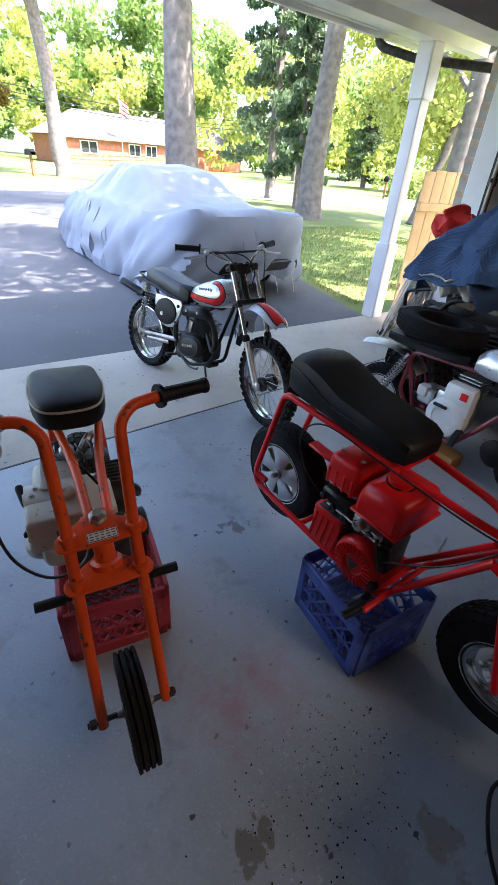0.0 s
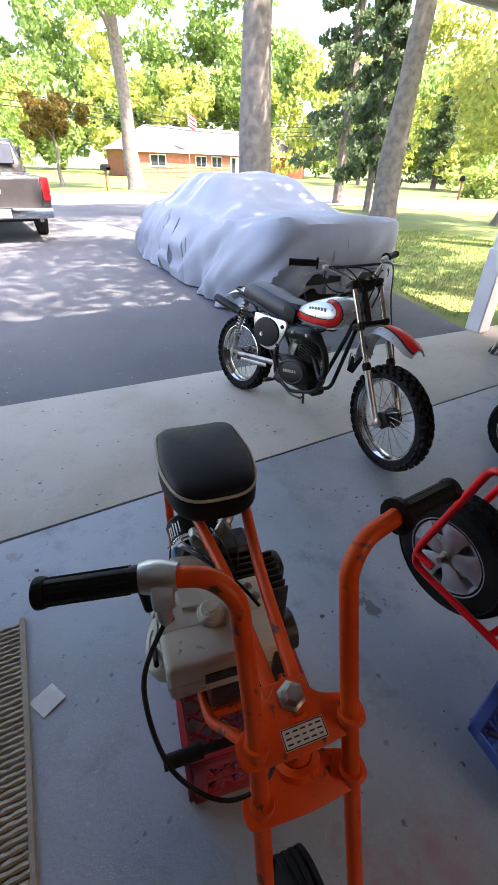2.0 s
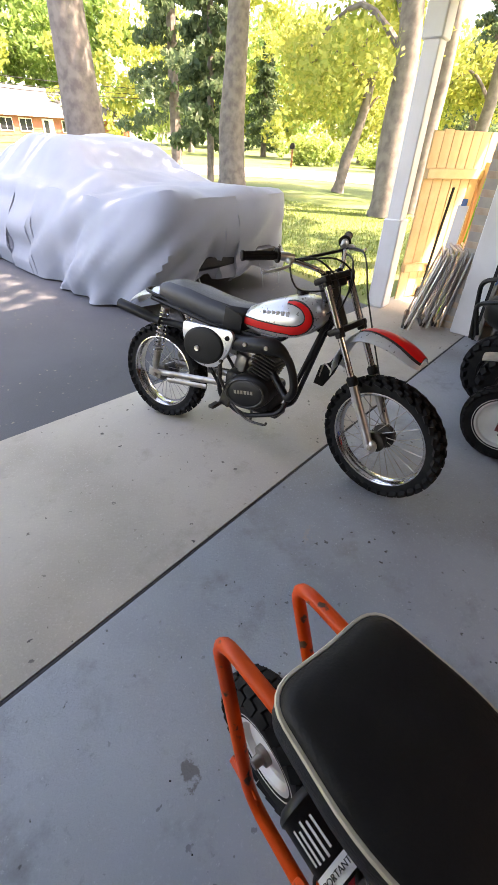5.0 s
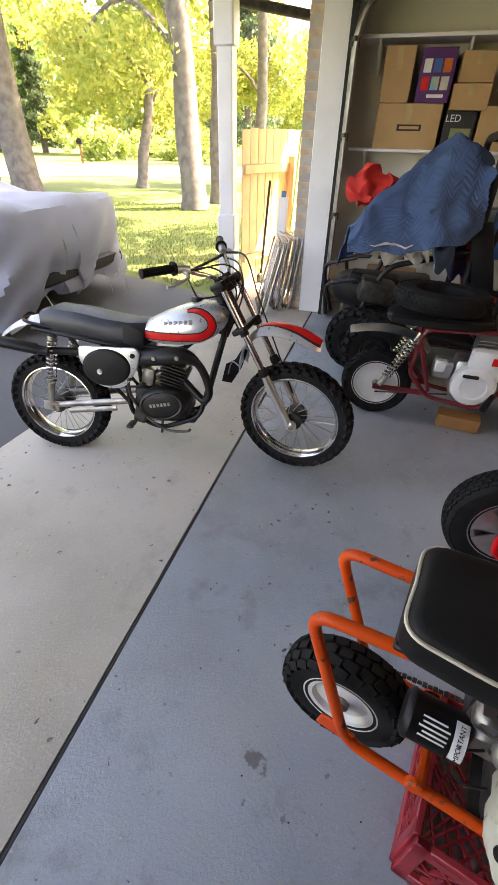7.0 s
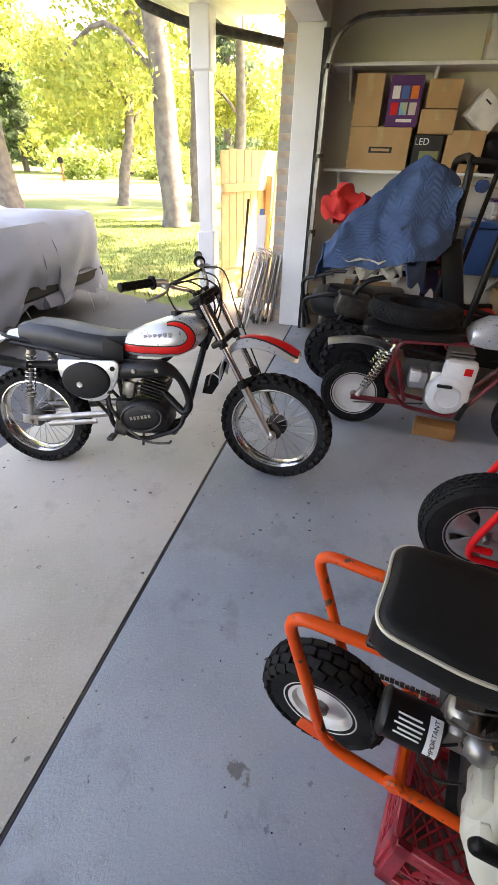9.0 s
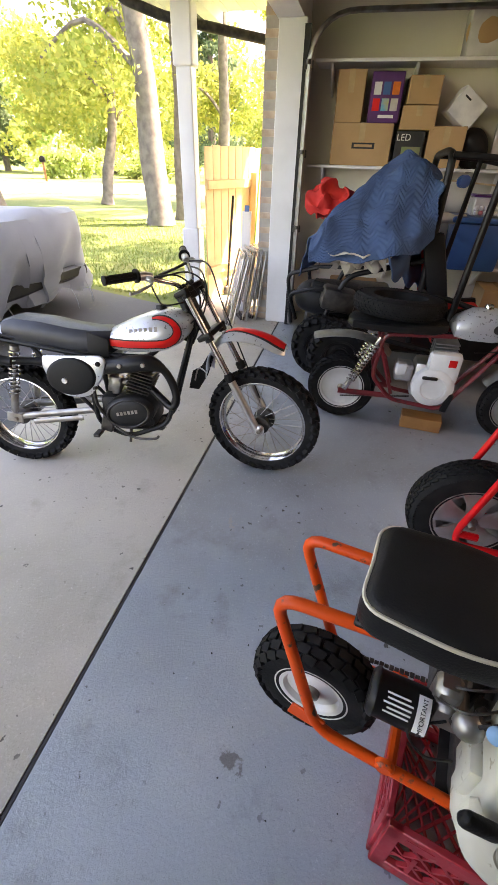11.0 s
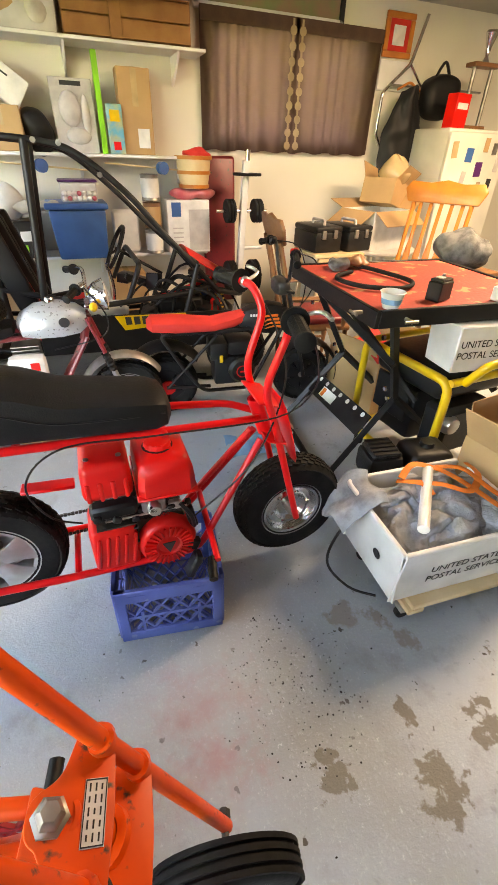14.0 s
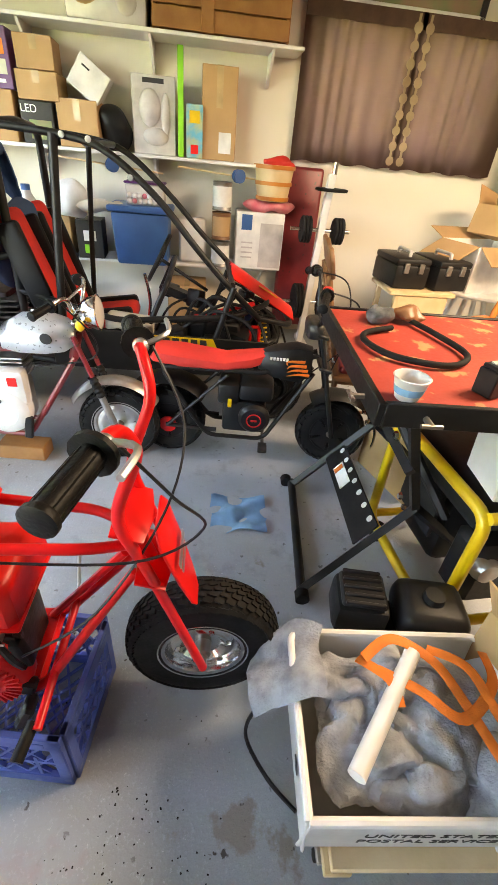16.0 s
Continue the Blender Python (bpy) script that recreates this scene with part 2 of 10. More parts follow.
M["wood"] = mat("oak_wood", (0.55, 0.19, 0.028), 0.4, col2=(0.44, 0.135, 0.02), scale=6, bump=0.12, coat=0.15)
M["brownwood"] = mat("brown_wood", (0.22, 0.10, 0.04), 0.42, col2=(0.16, 0.07, 0.03), scale=6, bump=0.12)
M["pine"] = mat("pale_pine", (0.66, 0.50, 0.29), 0.65, col2=(0.58, 0.42, 0.23), scale=8, bump=0.2)
M["cratewood"] = mat("old_crate_wood", (0.33, 0.15, 0.045), 0.6, col2=(0.26, 0.11, 0.03), scale=7, bump=0.25)
M["blanketblue"] = mat("blue_quilted_blanket", (0.05, 0.10, 0.21), 0.9, col2=(0.04, 0.08, 0.17), scale=9, bump=0.4)
M["greyblanket"] = mat("grey_wool_blanket", (0.34, 0.36, 0.39), 0.98, col2=(0.22, 0.235, 0.26), scale=22, bump=1.0, bscale=140, spec=0.1)
M["redcloth"] = mat("red_cloth", (0.66, 0.03, 0.022), 0.8, bump=0.3)
M["whitecloth"] = mat("dirty_white_cloth", (0.60, 0.57, 0.50), 0.9, col2=(0.44, 0.40, 0.33), bump=0.3)
M["strap"] = mat("orange_webbing", (0.80, 0.19, 0.02), 0.7, scale=20, bump=0.3, bscale=250)
M["yellow"] = mat("yellow_paint", (0.76, 0.48, 0.012), 0.35, scale=8, coat=0.3)
M["tote"] = mat("blue_tote_plastic", (0.035, 0.12, 0.34), 0.4, scale=5)
M["curtain"] = mat("brown_sheer_curtain", (0.085, 0.045, 0.029), 0.9, col2=(0.06, 0.032, 0.021), scale=7, bump=0.3)
M["tan"] = mat("tan_embroidery", (0.34, 0.25, 0.15), 0.8)
M["redtop"] = mat("worn_red_plywood", (0.46, 0.055, 0.035), 0.55, col2=(0.36, 0.04, 0.03), scale=4, bump=0.2, wear=(0.50, 0.24, 0.11), wear_amt=0.36)
M["bark"] = mat("grey_bark", (0.19, 0.165, 0.145), 0.95, col2=(0.12, 0.10, 0.09), scale=6, bump=1.0, bscale=22)
M["glass"] = mat("dark_glass", (0.03, 0.035, 0.04), 0.06, spec=0.8, rvar=0.02)
M["truck"] = mat("dark_grey_truck_paint", (0.045, 0.042, 0.042), 0.25, coat=0.6, rvar=0.05)
M["redlens"] = mat("red_lens", (0.55, 0.02, 0.02), 0.2)
M["cloth_car"] = mat("silver_car_cover", (0.275, 0.30, 0.35), 0.62, col2=(0.225, 0.248, 0.29), scale=1.3, bump=0.15, bscale=150)
M["mat"] = mat("beige_woven_mat", (0.36, 0.31, 0.24), 0.95, col2=(0.28, 0.24, 0.18), scale=30, bump=1.0, bscale=70)
M["bluepaper"] = mat("blue_shop_towel", (0.20, 0.40, 0.62), 0.9, scale=12, bump=0.4)
M["teal"] = mat("teal_box_print", (0.10, 0.40, 0.55), 0.45, col2=(0.55, 0.45, 0.10), scale=9)
M["green"] = mat("lime_green_print", (0.22, 0.62, 0.04), 0.4)
M["purple"] = mat("purple_box_print", (0.10, 0.02, 0.14), 0.4)
M["greyprint"] = mat("grey_package_print", (0.52, 0.49, 0.47), 0.4, col2=(0.40, 0.37, 0.36), scale=9)
M["pink"] = mat("pink_plastic_bag", (0.55, 0.10, 0.13), 0.35, col2=(0.62, 0.25, 0.27), scale=9)
M["clear"] = mat("cloudy_clear_plastic", (0.62, 0.60, 0.57), 0.22, scale=6, rvar=0.05)
M["greyfur"] = mat("grey_plush_fur", (0.17, 0.17, 0.17), 0.95, col2=(0.04, 0.04, 0.04), scale=14, bump=1.0, bscale=120)
M["painting"] = mat("painted_landscape", (0.16, 0.22, 0.09), 0.6, col2=(0.30, 0.15, 0.11), scale=3.5)
M["fridge"] = mat("off_white_enamel", (0.72, 0.69, 0.60), 0.35, scale=2)
M["darkcover"] = mat("grey_cover_panel", (0.24, 0.26, 0.285), 0.65, col2=(0.20, 0.22, 0.245), scale=2.0, bump=0.15, bscale=150)


def leaf_mat(name, a, b, c):
    m = bpy.data.materials.new(name)
    m.use_nodes = True
    t, n = m.node_tree, m.node_tree.nodes
    g = n.new("ShaderNodeNewGeometry")
    out = ramp_node(t, g.outputs["Random Per Island"], [(0.0, a), (0.5, b), (1.0, c)])
    bs = n["Principled BSDF"]
    t.links.new(out, bs.inputs["Base Color"])
    bs.inputs["Roughness"].default_value = 0.6
    tr = n.new("ShaderNodeBsdfTranslucent")
    t.links.new(out, tr.inputs["Color"])
    mx = n.new("ShaderNodeMixShader")
    mx.inputs[0].default_value = 0.55
    t.links.new(bs.outputs[0], mx.inputs[1])
    t.links.new(tr.outputs[0], mx.inputs[2])
    t.links.new(mx.outputs[0], n["Material Output"].inputs[0])
    return m


M["leaf"] = leaf_mat("green_leaves", (0.15, 0.25, 0.07), (0.24, 0.36, 0.10), (0.34, 0.45, 0.14))
M["leafyellow"] = leaf_mat("yellow_green_leaves", (0.22, 0.29, 0.06), (0.34, 0.38, 0.09), (0.42, 0.42, 0.10))
M["leafdark"] = leaf_mat("dark_conifer_needles", (0.06, 0.105, 0.05), (0.09, 0.145, 0.07), (0.13, 0.18, 0.085))
M["leafwillow"] = leaf_mat("pale_willow_leaves", (0.24, 0.34, 0.09), (0.34, 0.43, 0.13), (0.42, 0.47, 0.16))
M["leafrust"] = leaf_mat("rusty_leaves", (0.20, 0.12, 0.03), (0.26, 0.17, 0.04), (0.18, 0.19, 0.04))
M["blade"] = leaf_mat("grass_blades", (0.11, 0.17, 0.035), (0.15, 0.21, 0.05), (0.24, 0.25, 0.09))


# ---- building helpers ----
def mesh_of(name, bm, material, smooth=True, sharp=40):
    me = bpy.data.meshes.new(name)
    bmesh.ops.recalc_face_normals(bm, faces=bm.faces)
    bm.to_mesh(me)
    bm.free()
    me.materials.append(M[material] if isinstance(material, str) else material)
    if smooth:
        me.polygons.foreach_set("use_smooth", [True] * len(me.polygons))
        me.set_sharp_from_angle(angle=radians(sharp))
    return me


def part(name, bm, material, parent, label="", m=None, smooth=True):
    """One mesh object under a thing or a part, in its parent's space."""
    ob = new(name, mesh_of(name, bm, material, smooth))
    ob.parent = parent
    if m is not None:
        ob.matrix_basis = m
    return tagged(ob, label)


def again(name, src, parent, m):
    """Another object on the mesh of src."""
    ob = new(name, src.data)
    ob.parent = parent
    ob.matrix_basis = m
    return ob


def thing(name, label, category, m=None, group="", kind=""):
    ob = new(name)
    ob.empty_display_size = 0.05
    if m is not None:
        ob.matrix_basis = m
    return tagged(ob, label, category, group, kind)


def solid(name, bm, material, label, category, m=None, group="", kind="", smooth=True):
    ob = new(name, mesh_of(name, bm, material, smooth))
    if m is not None:
        ob.matrix_basis = m
    return tagged(ob, label, category, group, kind)


def B():
    return bmesh.new()


def join(bm, other, m=None):
    if m is not None:
        bmesh.ops.transform(other, matrix=m, verts=other.verts)
    me = bpy.data.meshes.new("tmp")
    other.to_mesh(me)
    other.free()
    bm.from_mesh(me)
    bpy.data.meshes.remove(me)
    return bm


def bx(bm, c, s, r=(0, 0, 0), bev=0.0, seg=1, taper=None):
    """A box with its centre, sizes, turn in degrees and rounded edges. taper: x and y factors at its top."""
    k = B()
    bmesh.ops.create_cube(k, size=1.0)
    for v in k.verts:
        f = taper if taper and v.co.z > 0 else (1, 1)
        v.co = Vector((v.co.x * s[0] * f[0], v.co.y * s[1] * f[1], v.co.z * s[2]))
    if bev:
        bmesh.ops.bevel(k, geom=k.edges[:], offset=min(bev, min(s) * 0.49), segments=seg, affect='EDGES', profile=0.5)
    return join(bm, k, pose(*c, *r))


def box(c, s, r=(0, 0, 0), bev=0.0, seg=1, taper=None):
    return bx(B(), c, s, r, bev, seg, taper)


def curve_pts(pts, n=6):
    """A smooth line through the points."""
    p = [Vector(q) for q in pts]
    if len(p) < 3 or n < 2:
        return p
    out = []
    for i in range(len(p) - 1):
        a, b, c, d = p[max(i - 1, 0)], p[i], p[i + 1], p[min(i + 2, len(p) - 1)]
        for k in range(n):
            u = k / n
            out.append(0.5 * (2 * b + (c - a) * u + (2 * a - 5 * b + 4 * c - d) * u * u + (3 * b - a - 3 * c + d) * u ** 3))
    return out + [p[-1]]


def rounded(pts, rad=0.04, n=5):
    """A line of straight runs with bent corners."""
    p = [Vector(q) for q in pts]
    out = [p[0]]
    for a, b, c in zip(p, p[1:], p[2:]):
        r1 = min(rad, (a - b).length * 0.45, (c - b).length * 0.45)
        u, v = b + (a - b).normalized() * r1, b + (c - b).normalized() * r1
        out += [(1 - k / n) ** 2 * u + 2 * (1 - k / n) * (k / n) * b + (k / n) ** 2 * v for k in range(n + 1)]
    return out + [p[-1]]


def tube(bm, pts, r, n=10, closed=False, flat=None):
    """A pipe along a line; r is one radius or one for each point; flat: (a, b) factors across."""
    p = [Vector(q) for q in pts]
    if closed:
        p = p + [p[0], p[1]]
    rs = r if isinstance(r, (list, tuple)) else [r] * len(p)
    up = None
    rings = []
    for i, q in enumerate(p):
        d = (p[min(i + 1, len(p) - 1)] - p[max(i - 1, 0)]).normalized()
        if up is None:
            up = d.orthogonal().normalized() if abs(d.z) > 0.9 else Vector((0, 0, 1))
        up = (up - d * up.dot(d))
        up = up.normalized() if up.length > 1e-5 else d.orthogonal().normalized()
        side = d.cross(up)
        fa, fb = flat or (1, 1)
        rings.append([bm.verts.new(q + rs[i] * (fa * math.cos(2 * math.pi * k / n) * side + fb * math.sin(2 * math.pi * k / n) * up)) for k in range(n)])
    for a, b in zip(rings, rings[1:]):
        for k in range(n):
            bm.faces.new((a[k], a[(k + 1) % n], b[(k + 1) % n], b[k]))
    if not closed:
        bm.faces.new(rings[0][::-1])
        bm.faces.new(rings[-1])
    return bm


def lathe(bm, prof, n=28, m=None, arc=1.0):
    """A turned form: (radius, height) pairs about the z axis, then moved by m."""
    k = B()
    rings = []
    for r, h in prof:
        rings.append([k.verts.new((r * math.cos(2 * math.pi * i / n), r * math.sin(2 * math.pi * i / n), h)) for i in range(n)] if r > 1e-6 else [k.verts.new((0, 0, h))])
    for a, b in zip(rings, rings[1:]):
        for i in range(n):
            j = (i + 1) % n
            if len(a) == 1 and len(b) == 1:
                continue
            if len(a) == 1:
                k.faces.new((a[0], b[i], b[j]))
            elif len(b) == 1:
                k.faces.new((a[i], a[j], b[0]))
            else:
                k.faces.new((a[i], a[j], b[j], b[i]))
    return join(bm, k, m)


def plate(bm, poly, thick, m=None, bev=0.0):
    """A flat outline in x and y, given thickness in z, then moved by m."""
    k = B()
    f = k.faces.new([k.verts.new((x, y, 0)) for x, y in poly])
    g = bmesh.ops.extrude_face_region(k, geom=[f])
    bmesh.ops.translate(k, vec=(0, 0, thick), verts=[v for v in g["geom"] if isinstance(v, bmesh.types.BMVert)])
    if bev:
        bmesh.ops.bevel(k, geom=k.edges[:], offset=bev, segments=2, affect='EDGES', profile=0.5)
    return join(bm, k, m)


def loft(bm, rings, cap=True):
    vs = [[bm.verts.new(p) for p in r] for r in rings]
    n = len(vs[0])
    for a, b in zip(vs, vs[1:]):
        for i in range(n):
            bm.faces.new((a[i], a[(i + 1) % n], b[(i + 1) % n], b[i]))
    if cap:
        bm.faces.new(vs[0][::-1])
        bm.faces.new(vs[-1])
    return bm


def egg(bm, c, s, n=3, r=(0, 0, 0), power=1.0):
    """A rounded lump with its half sizes; power under 1 makes it boxier."""
    k = B()
    bmesh.ops.create_uvsphere(k, u_segments=6 * n, v_segments=4 * n, radius=1.0)
    if power != 1.0:
        for v in k.verts:
            v.co = Vector([math.copysign(abs(x) ** power, x) for x in v.co])
    return join(bm, k, pose(*c, *r) @ Matrix.Diagonal((*s, 1)))


def crumple(bm, amp, freq, seed=0.0):
    for v in bm.verts:
        v.co += amp * Vector(noise.noise_vector(v.co * freq + Vector((seed, seed * 2, 0))))
    return bm


def sheet(fn, nu, nv):
    """A cloth or shell from fn(u, v), u and v from 0 to 1."""
    bm = B()
    g = [[bm.verts.new(fn(i / nu, j / nv)) for j in range(nv + 1)] for i in range(nu + 1)]
    for i in range(nu):
        for j in range(nv):
            bm.faces.new((g[i][j], g[i + 1][j], g[i + 1][j + 1], g[i][j + 1]))
    return bm


def thicken(bm, t):
    """Give a sheet a second skin and a closed rim."""
    bm.normal_update()
    rim = [e for e in bm.edges if len(e.link_faces) == 1]
    twin = {v: bm.verts.new(v.co - v.normal * t) for v in bm.verts[:]}
    for f in bm.faces[:]:
        bm.faces.new([twin[v] for v in reversed(f.verts)])
    for e in rim:
        a, c = e.verts
        bm.faces.new((a, c, twin[c], twin[a]))
    bmesh.ops.recalc_face_normals(bm, faces=bm.faces)
    return bm


def words(bm_name, text, size, material, parent, m, label=""):
    """Lettering as a thin mesh."""
    cu = bpy.data.curves.new(bm_name, 'FONT')
    cu.body, cu.size, cu.extrude, cu.align_x, cu.align_y = text, size, 0.0006, 'CENTER', 'CENTER'
    tmp = new("tmp_text", cu)
    dg = bpy.context.evaluated_depsgraph_get()
    me = bpy.data.meshes.new_from_object(tmp.evaluated_get(dg))
    bpy.data.objects.remove(tmp)
    me.materials.clear()
    me.materials.append(M[material])
    ob = new(bm_name, me)
    ob.parent = parent
    ob.matrix_basis = m
    return tagged(ob, label)


AXL = pose(0, 0, 0, 90, 0, 0)  # turns a form about z into one about the y axis


def tyre_bm(R, w, r_in, kind="knob", count=30):
    """A tyre about the y axis with its tread: knob, block or rib."""
    bm = B()
    h = R - r_in
    dep = {"knob": 0.017, "fine": 0.0035}.get(kind, 0.005)
    Rc = R - dep
    prof = []
    for k in range(15):
        a = math.pi * (k / 14)
        y = -math.cos(a)
        prof.append((r_in + (Rc - r_in) * math.sin(a) ** 0.55, w / 2 * (math.copysign(abs(y) ** 0.75, y)) * (0.78 + 0.22 * math.sin(a))))
    prof.append((r_in - 0.004, w * 0.36))
    prof.append((r_in - 0.004, -w * 0.36))
    prof.append(prof[0])
    lathe(bm, prof, 44 if R > 0.25 else 36, AXL)
    if kind == "rib":
        for y in (-0.3, -0.1, 0.1, 0.3):
            q = [(R - 0.006, (y - 0.07) * w), (R, (y - 0.055) * w), (R, (y + 0.055) * w), (R - 0.006, (y + 0.07) * w)]
            lathe(bm, q, 36, AXL)
    else:
        tab = sorted((y, r) for r, y in prof[:15] if r > r_in + 0.66 * (Rc - r_in))
        rows = [(-0.43, 0.5), (-0.23, 0.0), (0.0, 0.5), (0.23, 0.0), (0.43, 0.5)] if kind == "block" else [(-0.47, 0.0), (-0.24, 0.5), (0.0, 0.0), (0.24, 0.5), (0.47, 0.0)]
        if kind == "fine":
            rows = [(-0.46, 0.0), (-0.36, 0.5), (-0.24, 0.2), (-0.12, 0.7), (0.0, 0.2), (0.12, 0.7), (0.24, 0.2), (0.36, 0.5), (0.46, 0.0)]
        size = (2 * math.pi * R / count * (0.72 if kind == "fine" else 0.78 if kind == "block" else 0.55), w * (0.085 if kind == "fine" else 0.19 if kind == "block" else 0.19), dep * 2.6)
        for y, off in rows:
            yy = max(tab[0][0] * 0.96, min(tab[-1][0] * 0.96, y * w))
            (ya, ra), (yb, rb) = next((a, c) for a, c in zip(tab, tab[1:]) if a[0] <= yy <= c[0])
            rr = ra + (rb - ra) * (yy - ya) / (yb - ya)
            slope = math.degrees(math.atan2(rb - ra, yb - ya))
            slope = max(-50, min(50, slope))
            for i in range(count):
                k = box((0, 0, 0), size, (0, 0, 14 * (1 if y > 0 else -1 if y < 0 else 0)))
                join(bm, k, pose(0, 0, 0, 0, 360 * (i + off) / count, 0) @ pose(0, yy, rr - dep * 0.15, slope, 0, 0))
    return bm


# ---- the structure ----
def slab(name, poly, z0, z1, material, label, category):
    bm = plate(B(), poly, z1 - z0)
    return solid(name, bm, material, label, category, pose(0, 0, z0), kind="structure", smooth=False)


slab("floor", [(-4.6, -5.2), (4.95, -5.2), (4.95, 2.380), (-4.6, 2.380)], -0.12, 0.0, "floor", "grey-blue painted garage floor, worn and stained", "floor")
slab("pavement", [(-5.2, 2.398), (5.35, 2.398), (5.35, 3.43), (4.75, 3.465), (-5.2, 4.233)], -0.12, 0.0, "apron", "bare concrete apron before the garage", "apron")
slab("driveway", [(-5.2, 4.238), (4.62, 3.48), (5.1, 5.0), (5.9, 7.0), (6.1, 10.0), (5.7, 17.0), (6.6, 20.6), (-5.5, 20.6), (-5.2, 17.0)], -0.12, -0.006, "asphalt", "dark asphalt driveway with fallen leaves", "driveway")
road_mid = curve_pts([(x, y, 0) for x, y in [(-70, 27), (-30, 24), (-5, 23), (6, 23.7), (14, 23.2), (21, 18.3), (24.8, 10), (28, -3), (30, -30), (31, -60)]], 6)
road = B()
edge = []
for i, p in enumerate(road_mid):
    d = (road_mid[min(i + 1, len(road_mid) - 1)] - road_mid[max(i - 1, 0)]).normalized()
    s = Vector((-d.y, d.x, 0)) * 3.6
    edge.append((road.verts.new(p + s + Vector((0, 0, -0.012))), road.verts.new(p - s + Vector((0, 0, -0.012)))))
for a, b in zip(edge, edge[1:]):
    road.faces.new((a[0], a[1], b[1], b[0]))
solid("road", road, "street", "pale sunlit street curving past the lawn", "road", kind="structure", smooth=False)
solid("ground", sheet(lambda u, v: Vector(((u - 0.5) * 600 + 10, (v - 0.5) * 600 + 20, -0.035)), 8, 8), "grass", "green lawn, patchy with sun and shade", "lawn", kind="structure", smooth=False)
solid("joint", box((0.1, 2.39, -0.028), (10, 0.012, 0.05)), "ink", "dark expansion joint between the floor and the apron", "joint", kind="structure")

WX = 4.95
wall = B()
WY0, WY1, WZ0, WZ1 = -2.42, -0.78, 1.62, 2.50
for c, s in [((WX + 0.09, -1.31, WZ0 / 2), (0.18, 7.78, WZ0)), ((WX + 0.09, -1.31, (WZ1 + 2.8) / 2), (0.18, 7.78, 2.8 - WZ1)),
             ((WX + 0.09, (-5.2 + WY0) / 2, (WZ0 + WZ1) / 2), (0.18, WY0 + 5.2, WZ1 - WZ0)), ((WX + 0.09, (WY1 + 2.58) / 2, (WZ0 + WZ1) / 2), (0.18, 2.58 - WY1, WZ1 - WZ0))]:
    bx(wall, c, s)
solid("wall_east", wall, "wall", "cream painted garage side wall", "wall", kind="structure", smooth=False)
solid("wall_south", box((0.15, -5.29, 1.4), (9.8, 0.18, 2.8)), "wall_dim", "unseen back wall of the garage, dark grey to cut bounce", "wall", kind="structure", smooth=False)
solid("wall_west", box((-4.69, -1.4, 1.4), (0.18, 7.6, 2.8)), "wall_dim", "unseen west garage wall, dark grey to cut bounce", "wall", kind="structure", smooth=False)
solid("ceiling", box((0.15, -1.4, 2.85), (9.8, 7.96, 0.1)), "ceil", "unseen garage ceiling, darkened to cut bounce", "ceiling", kind="structure", smooth=False)
front = B()
bx(front, (0.1, 2.44, 2.62), (9.6, 0.22, 0.34))
# Unseen west stretch, added to narrow the opening and darken the interior
bx(front, (-3.3, 2.44, 1.31), (3.0, 0.22, 2.62))
bx(front, (4.74, 2.40, 1.23), (0.42, 0.12, 2.45))
solid("wall_north", front, "white", "white header and returns round the opening, unseen west end added to block light", "wall", kind="structure", smooth=False)
trim = B()
bx(trim, (4.515, 2.42, 1.225), (0.06, 0.235, 2.45), bev=0.006)
bx(trim, (4.505, 2.36, 1.225), (0.035, 0.05, 2.45), bev=0.004)
solid("trim", trim, "white", "white painted door jamb board", "trim", kind="structure")
soffit = B()
bx(soffit, (0.4, 3.22, 2.72), (10.2, 1.35, 0.03))
for k in range(9):
    bx(soffit, (0.4, 2.63 + k * 0.15, 2.703), (10.2, 0.012, 0.008))
bx(soffit, (0.4, 3.93, 2.78), (10.2, 0.04, 0.22))
bx(soffit, (0.4, 3.36, 2.66), (10.2, 0.13, 0.10))
solid("soffit", soffit, "white", "white boarded soffit of the porch overhang", "soffit", kind="structure", smooth=False)
# Out of view; the wide east overhang is made up to keep sun off the curtains
roof = B()
loft(roof, [[(x, 4.05, 2.86), (x, -0.6, 4.5), (x, -5.8, 2.86), (x, -5.8, 2.96), (x, -0.6, 4.62), (x, 4.05, 2.96)] for x in (-9, 6.7)])
solid("roof", roof, "shingle", "low grey shingle roof, unseen, widened east to shade the window", "roof", kind="structure", smooth=False)
gut = B()
tube(gut, [(-2, 4.03, 2.80), (5.7, 4.03, 2.80)], 0.06, 8)
tube(gut, rounded([(4.52, 3.98, 2.78), (4.56, 3.95, 2.62), (4.72, 3.60, 2.52), (5.06, 2.66, 2.40)], 0.08), 0.04, 10)
solid("gutter", gut, "dark", "dark metal gutter and sloping downspout", "gutter", kind="structure")

post = thing("porch_post", "white painted square porch post with moulded base and top", "post", pose(4.70, 3.42, 0), kind="structure")
b = B()
bx(b, (0, 0, 1.3), (0.145, 0.145, 2.62), bev=0.008)
part("shaft", b, "white", post)
b = B()
bx(b, (0, 0, 0.44), (0.185, 0.185, 0.86), bev=0.012)
part("base", b, "white", post)
b = B()
bx(b, (0, 0, 2.40), (0.185, 0.185, 0.44), bev=0.012)
part("capital", b, "white", post)

